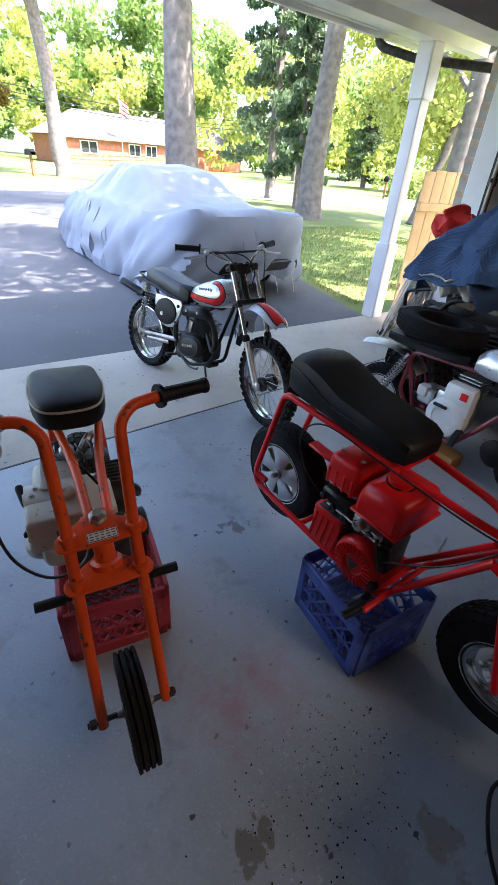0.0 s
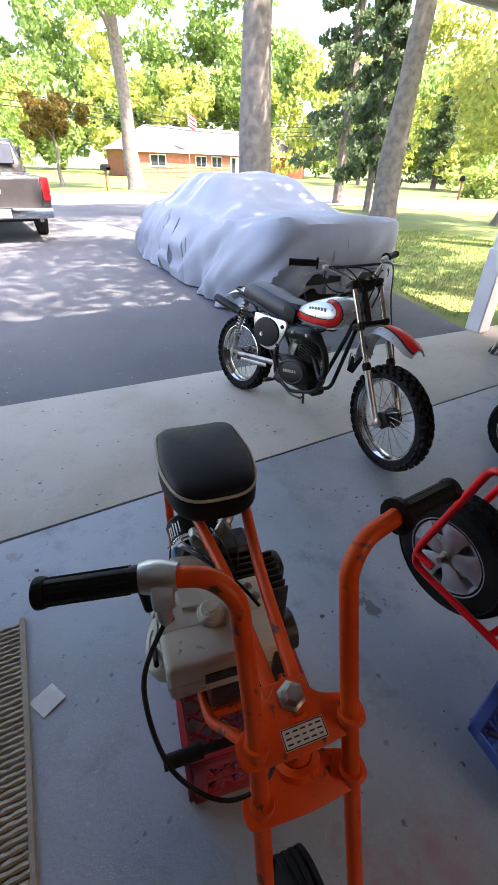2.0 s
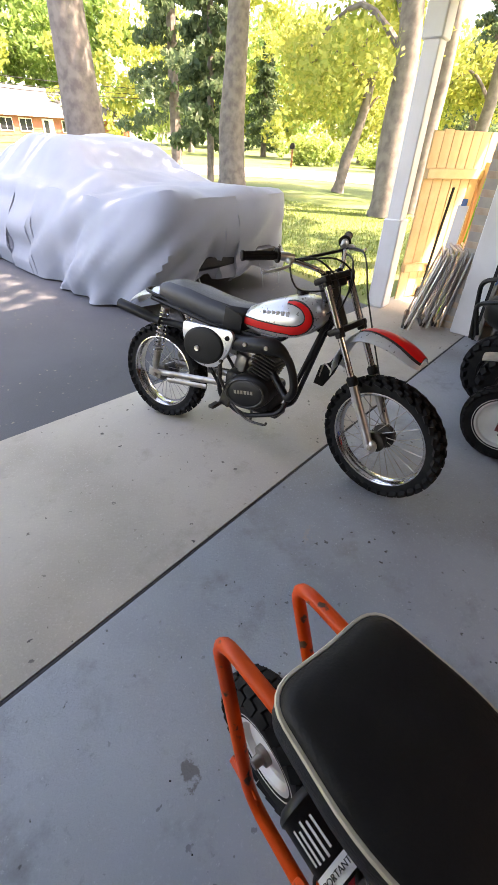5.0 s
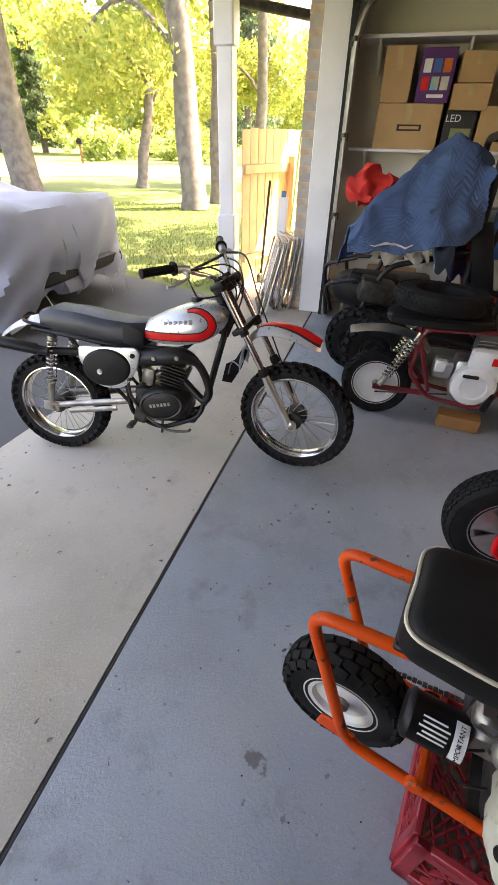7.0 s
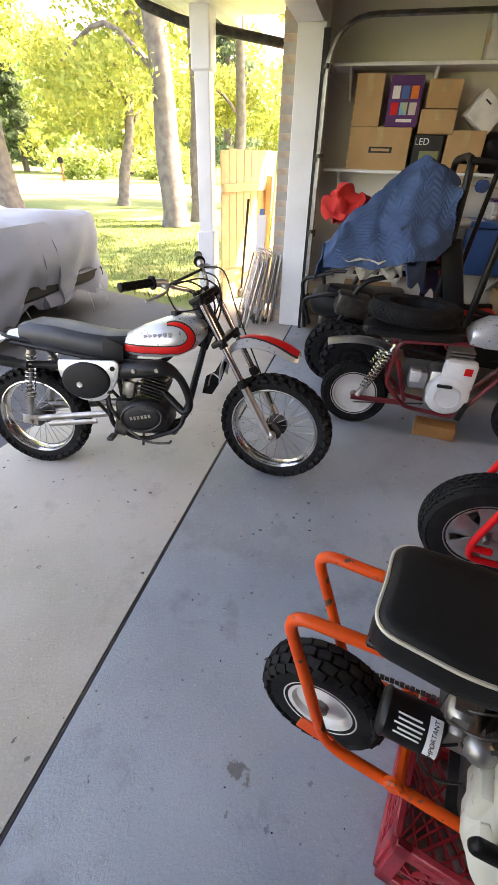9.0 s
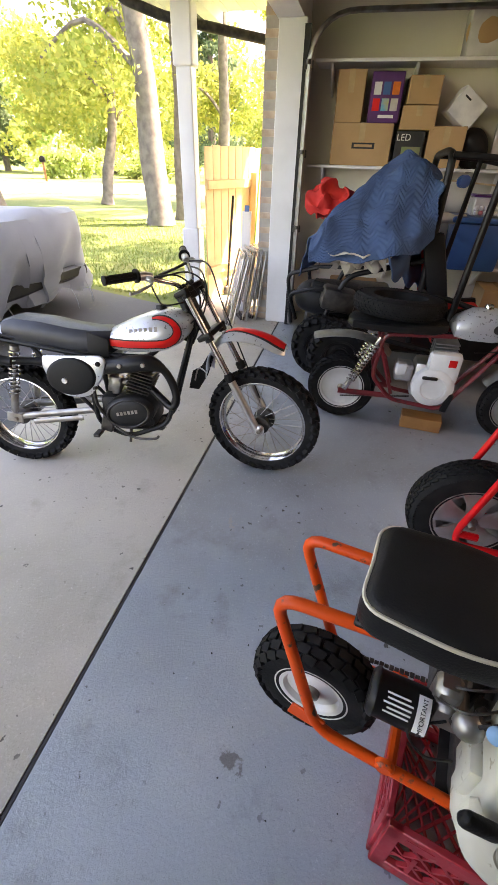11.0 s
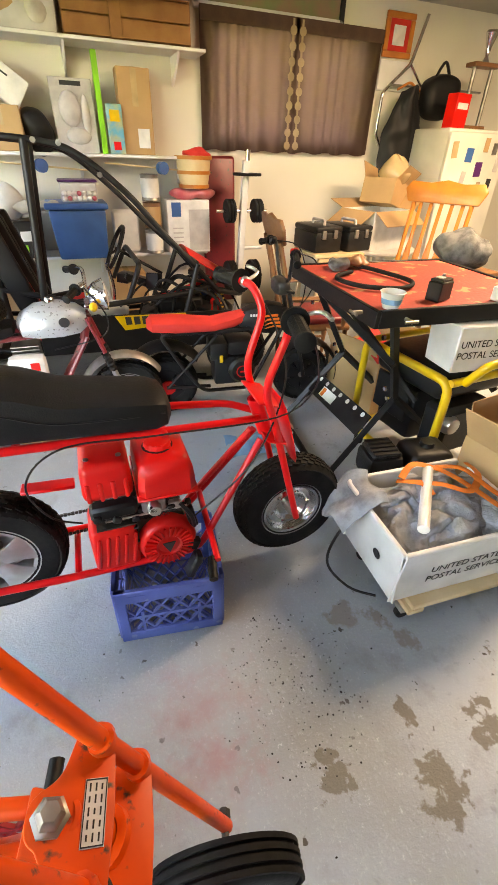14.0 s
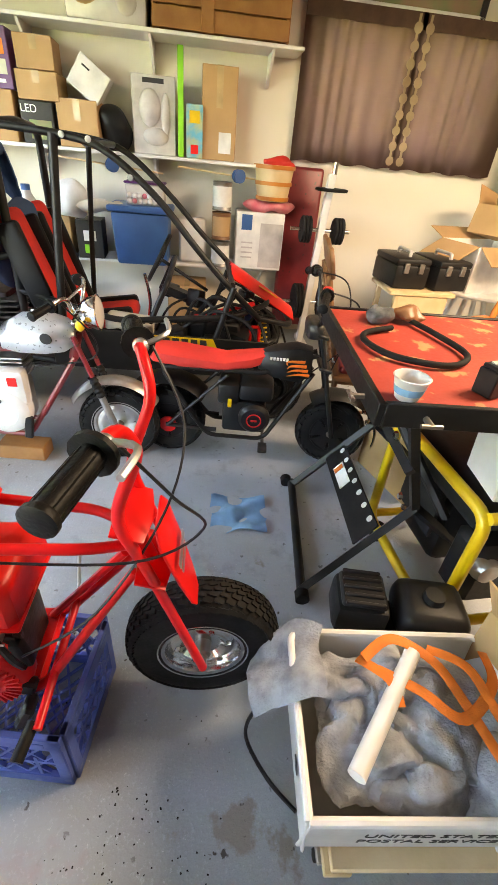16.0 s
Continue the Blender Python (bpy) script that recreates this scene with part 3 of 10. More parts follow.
# brick pier beside the jamb
pier = thing("brick_pier", "narrow tan brick pier beside the garage jamb", "pier", pose(4.68, 2.58, 0), kind="structure")
b = B()
bx(b, (0, 0, 1.35), (0.25, 0.155, 2.70))
part("mortar", b, "mortar", pier)
bb = box((0, 0, 0), (0.10, 0.165, 0.057), bev=0.004)
first = part("brick", bb, "brick", pier, m=pose(-0.078, 0, 0.035))
for k in range(40):
    for j in range(2):
        if k or j:
            again("brick", first, pier, pose(-0.078 + j * 0.112 + (0.0 if k % 2 else 0.006), random.uniform(-0.002, 0.002), 0.035 + k * 0.0667))

# overhead door and its track
door = thing("overhead_door", "white sectional garage door raised under the ceiling", "garage door", pose(1.55, 0.8, 2.58), kind="structure")
for k in range(4):
    b = B()
    bx(b, (0, 0.86 - k * 0.56, 0), (5.5, 0.55, 0.045), bev=0.006)
    part("panel", b, "white", door)
track = thing("door_track", "galvanised door track curving up to the ceiling", "door track", pose(4.40, 2.26, 0), kind="structure")
b = B()
line = rounded([(0, 0, 0.02), (0, 0, 2.46), (0, -2.7, 2.46)], 0.36, 8)
tube(b, line, 0.03, 6, flat=(0.5, 1.0))
part("rail", b, "steel", track)
b = B()
bx(b, (0.055, 0.03, 1.2), (0.05, 0.05, 2.4))
part("backing_board", b, "black", track)
b = B()
for z in (0.35, 0.95, 1.55, 2.15):
    bx(b, (0.01, 0.0, z), (0.035, 0.07, 0.06), bev=0.004)
    tube(b, [(-0.02, 0, z), (-0.02, 0.0, z + 0.03)], 0.02, 8)
part("bracket", b, "dark", track)

# window with its frame, pane and curtain
win = thing("window_1", "small garage window behind brown sheer curtains", "window", pose(WX, -1.6, 2.06), kind="structure")
b = B()
for y in (-0.80, 0.0, 0.80):
    bx(b, (0.09, y, 0), (0.05, 0.05, 0.88), bev=0.004)
for z in (-0.42, 0.42):
    bx(b, (0.09, 0, z), (0.05, 1.64, 0.05), bev=0.004)
part("window_frame", b, "white", win)
for y in (-0.4, 0.4):
    b = B()
    bx(b, (0.10, y, 0), (0.006, 0.76, 0.80))
    pane = part("pane", b, "clear", win)
    pm = bpy.data.materials.get("window_glass")
    if pm is None:
        pm = bpy.data.materials.new("window_glass")
        pm.use_nodes = True
        pb = pm.node_tree.nodes["Principled BSDF"]
        pb.inputs["Transmission Weight"].default_value, pb.inputs["Roughness"].default_value = 1.0, 0.02
    pane.data.materials[0] = pm
    pane.visible_shadow = False
sheer = bpy.data.materials.new("brown_sheer_fabric")
sheer.use_nodes = True
t_, n_ = sheer.node_tree, sheer.node_tree.nodes
pb = n_["Principled BSDF"]
pb.inputs["Base Color"].default_value, pb.inputs["Roughness"].default_value = (0.055, 0.029, 0.019, 1), 0.9
trl = n_.new("ShaderNodeBsdfTranslucent")
trl.inputs[0].default_value = (0.15, 0.088, 0.068, 1)
mxs = n_.new("ShaderNodeMixShader")
mxs.inputs[0].default_value = 0.5
t_.links.new(pb.outputs[0], mxs.inputs[1])
t_.links.new(trl.outputs[0], mxs.inputs[2])
t_.links.new(mxs.outputs[0], n_["Material Output"].inputs[0])


def curtain(y0, y1, seed):
    cur = thing("curtain", "brown sheer curtain panel with tan embroidered edge", "curtain", pose(WX - 0.05, (y0 + y1) / 2, 1.53), group="curtains at the window")
    w = abs(y1 - y0)

    def fold(u, v):
        y = (u - 0.5) * w
        amp = 0.010 + 0.010 * (1 - v)
        return Vector((amp * math.sin(u * 46 + 2 * math.sin(u * 9 + seed)) - 0.01, y, v * 1.01 + 0.008 * math.sin(u * 23 + seed) * (1 - v)))
    part("cloth", sheet(fold, 150, 10), sheer, cur)
    b = B()
    bx(b, (-0.022, 0, 0.965), (0.012, w, 0.10))
    part("rod_pocket", b, "curtain", cur)
    for k, side in ((0, 1 if seed < 1 else -1),):
        b = B()
        for j in range(9):
            lathe(b, [(0.0, -0.004), (0.03, -0.004), (0.036, 0.004), (0.018, 0.006), (0, 0.005)], 10, pose(-0.03, -side * (w / 2 - 0.07), 0.06 + j * 0.108, 0, -90, 0))
            bx(b, (-0.028, -side * (w / 2 - 0.07), 0.115 + j * 0.108), (0.004, 0.02, 0.05))
        part("embroidery", b, "tan", cur)


curtain(-0.66, -1.615, 0.3)
curtain(-1.57, -2.53, 1.7)

# ---- outside ----
fence = thing("wooden_fence", "new pine privacy fence beside the garage", "fence", pose(5.05, 3.36, 0), kind="structure")
fdir = math.degrees(math.atan2(2.86 - 3.36, 6.4 - 5.05))
fm = pose(0, 0, 0, 0, 0, fdir)
fb = box((0, 0, 0.80), (0.136, 0.018, 1.60), bev=0.003)
bmesh.ops.transform(fb, matrix=pose(0, 0, 0), verts=fb.verts)
f0 = part("board", fb, "fence", fence, m=fm @ pose(0.07, 0.03, 0))
for k in range(1, 26):
    again("board", f0, fence, fm @ pose(0.07 + k * 0.142, 0.03 + random.uniform(-0.002, 0.002), random.uniform(-0.008, 0.008) + 0.01))
for z in (0.35, 1.25):
    b = B()
    bx(b, (1.85, 0, z), (3.7, 0.04, 0.09), bev=0.004)
    part("rail", b, "fence", fence, m=fm)
for x in (0.9, 2.7):
    b = B()
    bx(b, (x, -0.05, 0.68), (0.09, 0.09, 1.36), bev=0.005)
    part("post", b, "fence", fence, m=fm)

rng = np.random.default_rng(5)


def leaves(name, blobs, per, size, material, parent=None, label="", category="", droop=0.0, kind=""):
    """A crown of many small leaf blades set through the blobs (centre, half sizes)."""
    pts = []
    for c, s in blobs:
        d = rng.normal(size=(per, 3))
        d /= np.linalg.norm(d, axis=1, keepdims=True)
        d *= rng.uniform(0.35, 1.0, (per, 1)) ** 0.5
        pts.append(np.array(c) + d * np.array(s))
    p = np.concatenate(pts)
    n = len(p)
    a = rng.normal(size=(n, 3))
    a[:, 2] -= droop
    a /= np.linalg.norm(a, axis=1, keepdims=True)
    b_ = np.cross(a, rng.normal(size=(n, 3)))
    b_ /= np.linalg.norm(b_, axis=1, keepdims=True)
    sz = size * rng.uniform(0.6, 1.4, (n, 1))
    quad = np.stack([p - a * sz, p + b_ * sz * 0.5, p + a * sz, p - b_ * sz * 0.5], 1).reshape(-1, 3)
    me = bpy.data.meshes.new(name)
    me.from_pydata(quad.tolist(), [], np.arange(4 * n).reshape(-1, 4).tolist())
    me.materials.append(M[material])
    ob = new(name, me)
    if parent:
        ob.parent = parent
    return tagged(ob, label, category, kind=kind)


def tree(x, y, r, h, lean=(0, 0), limbs=5, crown_z=7.0, spread=3.5, size=0.09, per=420, material="leaf", label="tall shade tree with grey bark on the lawn", low=0, seed=0):
    rnd = random.Random(seed)
    t = thing("tree", label, "tree", pose(x, y, -0.04))
    b = B()
    n = 10
    line = [Vector((lean[0] * (k / n) + 0.06 * math.sin(k * 1.7 + seed), lean[1] * (k / n) + 0.05 * math.sin(k * 2.1), h * k / n)) for k in range(n + 1)]
    rad = [r * (1.45 if k == 0 else 1.1 if k == 1 else 1.0 - 0.6 * k / n) for k in range(n + 1)]
    line.insert(1, line[0].lerp(line[1], 0.25))
    rad.insert(1, r * 1.15)
    tube(b, line, rad, 16)
    for v in b.verts:
        v.co += 0.10 * r * Vector(noise.noise_vector(v.co * 2.5))
    blobs = []
    for k in range(limbs):
        z = crown_z * (0.8 + 0.5 * rnd.random()) if k >= low else crown_z * (0.42 + 0.12 * rnd.random())
        z = min(z, h * 0.95)
        base = line[min(int(z / h * n) + 1, n)]
        ang = 2 * math.pi * (k / limbs) + rnd.random()
        ln = spread * (0.6 + 0.5 * rnd.random())
        mid = base + Vector((math.cos(ang) * ln * 0.5, math.sin(ang) * ln * 0.5, ln * 0.35))
        end = base + Vector((math.cos(ang) * ln, math.sin(ang) * ln, ln * (0.5 if k >= low else 0.15)))
        tube(b, curve_pts([base, mid, end], 4), [r * 0.32 * (1 - 0.08 * j) for j in range(9)], 7)
        for j in range(5):
            q = mid.lerp(end, rnd.random() * 1.1) + Vector((rnd.uniform(-1, 1), rnd.uniform(-1, 1), rnd.uniform(-0.6, 0.7))) * spread * 0.35
            blobs.append((q, (spread * 0.26, spread * 0.26, spread * 0.17)))
    part("trunk", b, "bark", t)
    leaves("crown", blobs, per, size, material, t)
    return t


tree(7.1, 12.6, 0.41, 19, (0.2, 0.5), 8, 12.5, 5.0, 0.10, 330, seed=1)
tree(11.9, 12.3, 0.36, 17, (0.45, -0.35), 8, 11.5, 4.6, 0.10, 330, seed=2)
tree(9.4, 31.0, 0.42, 17, (-0.9, 0.2), 8, 9.5, 4.2, 0.14, 260, seed=3)
tree(15.8, 10.6, 0.17, 10, (1.6, -1.2), 9, 6.2, 3.0, 0.075, 420, "leafyellow", "slender young tree with yellow-green leaves", low=4, seed=4)
tree(11.6, 6.75, 0.27, 15, (-0.4, 0.9), 8, 9.0, 4.4, 0.08, 420, "leafyellow", low=2, seed=5)
tree(12.9, 6.6, 0.19, 14, (0.2, 0.0), 6, 9.0, 3.5, 0.09, 260, seed=6)
tree(17.0, 6.6, 0.19, 13, (0.1, 0.0), 7, 6.5, 3.6, 0.10, 330, "leafyellow", low=2, seed=7)
tree(5.5, 34, 0.12, 5, (0, 0), 7, 3.0, 1.7, 0.10, 330, "leafrust", "small ornamental tree with rusty leaves", seed=8)


def conifer(x, y, h, w, per, seed):
    t = thing("conifer", "dark green spruce with drooping boughs", "tree", pose(x, y, -0.04))
    b = B()
    tube(b, [(0, 0, 0), (0.05, 0, h * 0.5), (0, 0, h)], [w * 0.11, w * 0.07, 0.02], 8)
    part("trunk", b, "bark", t)
    rnd = random.Random(seed)
    blobs = []
    for k in range(46):
        z = h * (0.12 + 0.86 * (k / 46))
        rr = w * (1.02 - z / h) * (0.7 + 0.5 * rnd.random())
        a = k * 2.4
        for f in (0.45, 0.85):
            blobs.append((Vector((math.cos(a) * rr * f, math.sin(a) * rr * f, z - 0.3 * f * rr)), (0.3 * w * (1.2 - z / h), 0.3 * w * (1.2 - z / h), 0.28)))
    leaves("crown", blobs, per, 0.13, "leafdark", t, droop=0.8)


conifer(16.0, 19.5, 17, 2.3, 150, 1)
conifer(14.3, 15.6, 12, 1.3, 110, 2)
conifer(39, 33, 9, 2.6, 110, 3)
conifer(33, 12, 12, 2.8, 110, 4)


def willow(x, y, h, w, seed):
    t = thing("willow", "pale weeping willow beyond the street", "tree", pose(x, y, -0.04))
    b = B()
    tube(b, [(0, 0, 0), (0.1, 0, h * 0.4), (0, 0, h * 0.75)], [0.35, 0.28, 0.1], 8)
    part("trunk", b, "bark", t)
    rnd = random.Random(seed)
    blobs = []
    for k in range(70):
        a, rr = rnd.random() * 6.28, w * rnd.random() ** 0.5
        top = h * (1 - 0.35 * (rr / w) ** 2)
        ln = h * (0.25 + 0.4 * rnd.random())
        blobs.append((Vector((math.cos(a) * rr, math.sin(a) * rr, top - ln / 2)), (0.28, 0.28, ln / 2)))
    leaves("crown", blobs, 130, 0.16, "leafwillow", t, droop=2.5)


willow(42, 24, 9, 3.6, 1)
willow(36, 40, 8, 3.2, 2)

# the far belt of trees closes the view all round
def belt(name, spots, hh, ww, per, size, material, label):
    rnd = random.Random(len(spots) + int(hh))
    blobs = []
    for x, y in spots:
        h = hh * rnd.uniform(0.75, 1.2)
        for k in range(16):
            z = h * (0.12 + 0.85 * rnd.random())
            rr = ww * (1.0 - 0.6 * abs(z / h - 0.5))
            blobs.append((Vector((x + rnd.uniform(-1, 1) * rr, y + rnd.uniform(-1, 1) * rr, z)), (ww * 0.42, ww * 0.42, ww * 0.36)))
    leaves(name, blobs, per, size, material, None, label, "woods", kind="stuff")


def ring(a0, a1, dist, n, jit, seed):
    rnd = random.Random(seed)
    return [(math.sin(radians(a)) * (dist + rnd.uniform(-jit, jit)), math.cos(radians(a)) * (dist + rnd.uniform(-jit, jit))) for a in [a0 + (a1 - a0) * k / (n - 1) for k in range(n)]]


belt("far_woods", ring(-30, 120, 88, 38, 8, 1), 15, 5.0, 110, 0.42, "leaf", "distant green trees behind the houses")
belt("far_autumn_trees", ring(-10, 112, 70, 16, 6, 2), 12, 4.0, 110, 0.34, "leafyellow", "distant yellow-green trees behind the houses")
belt("street_trees", ring(50, 105, 48, 12, 4, 3), 10, 3.2, 150, 0.24, "leafyellow", "yellowing trees along the far side of the street")
belt("hedge", ring(52, 104, 38.5, 26, 1.5, 4), 1.5, 1.0, 60, 0.12, "leafwillow", "low bushes along the far side of the street")
belt("tall_trees", ring(8, 28, 84, 7, 4, 6), 24, 5.5, 230, 0.40, "leaf", "tall green trees behind the brick house")
belt("mid_trees", ring(28, 52, 78, 7, 5, 8), 15, 4.5, 200, 0.36, "leaf", "green trees beyond the street")
belt("left_trees", [(-6, 52), (-2, 60), (3, 66), (-12, 45), (8, 70), (-1, 44)], 13, 4.2, 160, 0.30, "leaf", "green trees behind the parked truck")

# brick ranch house over the street
hd = 2.6
house = thing("house", "long single-storey red brick ranch house with grey hip roof", "house", pose(15.9, 54.5, 0, 0, 0, hd))
HL, HW, HH = 24.3, 7.0, 2.45
b = B()
bx(b, (HL / 2, HW / 2, HH / 2), (HL, HW, HH))
part("wall", b, "redbrick", house, smooth=False)
b = B()
e, zt = 0.6, 4.9
lo = [b.verts.new(p) for p in ((-e, -e, HH), (HL + e, -e, HH), (HL + e, HW + e, HH), (-e, HW + e, HH))]
hi = [b.verts.new(p) for p in ((HW / 2, HW / 2, zt), (HL - HW / 2, HW / 2, zt))]
for f in ((lo[0], lo[1], hi[1], hi[0]), (lo[1], lo[2], hi[1]), (lo[2], lo[3], hi[0], hi[1]), (lo[3], lo[0], hi[0]), (lo[3], lo[2], lo[1], lo[0])):
    b.faces.new(f)
rf = part("roof", b, "shingle", house, smooth=False)
b = B()
bx(b, (7, 5.2, 4.4), (0.9, 0.7, 1.2))
part("chimney", b, "redbrick", rf)
b = B()
bx(b, (HL / 2, -e, HH - 0.06), (HL + 1.2, 0.05, 0.2))
part("fascia", b, "white", house)
for wx_, ww_ in ((3.5, 1.9), (8.8, 1.4), (10.9, 1.4), (15.7, 1.3), (22.7, 1.2)):
    b = B()
    bx(b, (wx_, -0.03, 1.55), (ww_, 0.1, 1.15))
    wnd = part("window", b, "white", house)
    b = B()
    for k in (-1, 1):
        bx(b, (wx_ + k * ww_ * 0.235, -0.085, 1.55), (ww_ * 0.42, 0.02, 0.98))
    part("pane", b, "glass", wnd)
b = B()
bx(b, (13.4, -0.05, 1.1), (1.3, 0.1, 2.1))
dr = part("door", b, "white", house)
b = B()
bx(b, (13.2, -0.11, 1.25), (0.5, 0.02, 1.5))
part("pane", b, "glass", dr)


# ---- wheels, crates and engines ----
def spoke_wheel(bike, s, z, R, w, r_in, mat_rim="chrome", hub="dark", n=28, steer=0.0, tread="knob"):
    at = pose(s, 0, z, 0, 0, steer)
    b = B()
    lathe(b, [(r_in - 0.014, -w * 0.20), (r_in - 0.005, -w * 0.34), (r_in + 0.002, -w * 0.43), (r_in + 0.007, -w * 0.42), (r_in + 0.002, -w * 0.30), (r_in - 0.012, 0), (r_in + 0.002, w * 0.30), (r_in + 0.007, w * 0.42), (r_in + 0.002, w * 0.43), (r_in - 0.005, w * 0.34), (r_in - 0.014, w * 0.20), (r_in - 0.019, 0), (r_in - 0.014, -w * 0.20)], 44, AXL)
    wheel = part("wheel", b, mat_rim, bike, "spoked wheel with bright rim", m=at)
    part("tyre", tyre_bm(R, w, r_in, tread, 34), "rubber", wheel, "knobbly black tyre")
    b = B()
    lathe(b, [(0, -0.075), (0.022, -0.075), (0.024, -0.06), (0.058, -0.052), (0.062, -0.02), (0.03, -0.01), (0.03, 0.02), (0.05, 0.03), (0.05, 0.055), (0.02, 0.06), (0.02, 0.075), (0, 0.075)], 20, AXL)
    part("hub", b, hub, wheel)
    sp = None
    for k in range(n):
        a = 360 * k / n
        side = 1 if k % 2 else -1
        mm = pose(0, 0, 0, 0, a, 0)
        if k < 2:
            b = B()
            off = 14 if (k // 1) % 2 else -14
            tube(b, [(0.045 * math.sin(radians(off * 3)), side * 0.035, 0.05), (0, side * 0.006, r_in - 0.015)], 0.0019, 5)
            o = part("spoke", b, "steel", wheel, m=mm)
            sp = (sp or []) + [o]
        else:
            again("spoke", sp[k % 2], wheel, mm)
    return wheel


def disc_wheel(bike, s, z, R, w, r_in, style, tread, steer=0.0, mat_rim="alu", count=26):
    """style: mag (five spokes), dish (plain pressed disc) or bolted (dished with bolts)."""
    at = pose(s, 0, z, 0, 0, steer)
    b = B()
    lathe(b, [(r_in - 0.012, -w * 0.36), (r_in + 0.010, -w * 0.40), (r_in + 0.012, -w * 0.36), (r_in - 0.004, -w * 0.30), (r_in - 0.02, 0), (r_in - 0.004, w * 0.30), (r_in + 0.012, w * 0.36), (r_in + 0.010, w * 0.40), (r_in - 0.012, w * 0.36), (r_in - 0.03, 0), (r_in - 0.012, -w * 0.36)], 36, AXL)
    if style == "mag":
        for k in range(5):
            for y in (-1, 1):
                kk = B()
                plate(kk, [(-0.022, 0.0), (0.022, 0.0), (0.036, r_in * 0.55), (0.062, r_in - 0.008), (-0.062, r_in - 0.008), (-0.036, r_in * 0.55)], 0.012, pose(0, y * w * 0.30, 0, 90, 0, 0), 0.003)
                join(b, kk, pose(0, 0, 0, 0, 72 * k, 0))
    elif style == "dish":
        for y in (-1, 1):
            lathe(b, [(0, y * w * 0.30), (r_in * 0.35, y * w * 0.30), (r_in * 0.5, y * w * 0.24), (r_in * 0.9, y * w * 0.22), (r_in - 0.004, y * w * 0.30)], 32, AXL)
    else:
        for y in (-1, 1):
            lathe(b, [(0, y * w * 0.16), (r_in * 0.42, y * w * 0.16), (r_in * 0.55, y * w * 0.26), (r_in * 0.72, y * w * 0.26), (r_in * 0.9, y * w * 0.18), (r_in - 0.004, y * w * 0.30)], 32, AXL)
            for k in range(6):
                a = math.radians(60 * k + 12)
                lathe(b, [(0.009, -0.006), (0.009, 0.006), (0, 0.008)], 6, pose(math.cos(a) * r_in * 0.63, y * w * 0.27, math.sin(a) * r_in * 0.63, -90 * y, 0, 0))
    wheel = part("wheel", b, mat_rim, bike, "small fat wheel", m=at)
    part("tyre", tyre_bm(R, w, r_in, tread, count), "rubber", wheel, "black tyre")
    b = B()
    lathe(b, [(0, -w * 0.62), (0.011, -w * 0.62), (0.013, -w * 0.45), (0.022, -w * 0.42), (0.026, 0), (0.022, w * 0.42), (0.013, w * 0.45), (0.011, w * 0.62), (0, w * 0.62)], 14, AXL)
    part("hub", b, "steel", wheel)
    return wheel


def milk_crate(label, material, m, sx, sy, h=0.275):
    c = thing("milk_crate", label, "crate", m, group="milk crates under the bikes")

    def panel(w, d):
        """One lattice side in x and z, its face at y = 0."""
        b = B()
        t = 0.012
        bx(b, (0, 0, h - 0.03), (w, t + 0.006, 0.06), bev=0.003)
        bx(b, (0, 0, 0.025), (w, t + 0.006, 0.05), bev=0.003)
        for s in (-1, 1):
            bx(b, (s * (w / 2 - 0.018), 0, h / 2), (0.036, t + 0.006, h), bev=0.003)
            bx(b, (s * w * 0.27, 0, h * 0.33), (0.010, t, h * 0.5))
        bx(b, (0, 0, h * 0.47), (w, t, 0.014))
        for k in range(-2, 3):
            for s in (-1, 1):
                bx(b, (k * w * 0.17, 0, h * 0.5), (0.008, t * 0.8, h * 0.72), (0, s * 38, 0))
        for s in (-1, 1):
            bx(b, (s * w * 0.3, -t * 0.6, h - 0.03), (0.06, 0.006, 0.018))
        # keep the lattice between the rails
        for v in b.verts:
            v.co.z = min(max(v.co.z, 0.002), h)
            v.co.x = min(max(v.co.x, -w / 2), w / 2)
        return b
    for dx, dy, rz, w in ((0, -sy / 2, 0, sx), (0, sy / 2, 180, sx), (-sx / 2, 0, -90, sy - 0.016), (sx / 2, 0, 90, sy - 0.016)):
        part("side", panel(w, 0), material, c, m=pose(dx, dy, 0, 0, 0, rz))
    b = B()
    for k in range(-5, 6):
        for s in (-1, 1):
            bx(b, (k * sx * 0.16, 0, 0.02), (0.008, sy * 1.25, 0.01), (0, 0, s * 45))
    for v in b.verts:
        v.co.x = min(max(v.co.x, -sx / 2 + 0.005), sx / 2 - 0.005)
        v.co.y = min(max(v.co.y, -sy / 2 + 0.005), sy / 2 - 0.005)
    part("bottom", b, material, c)
    return c


milk_crate("red plastic milk crate under the orange minibike", "redcrate", pose(0.374, 1.186, 0, 0, 0, 76.5), 0.373, 0.36, 0.27)
milk_crate("blue plastic milk crate under the red minibike", "bluecrate", pose(1.162, 0.575, 0, 0, 0, 81.3), 0.371, 0.34, 0.275)


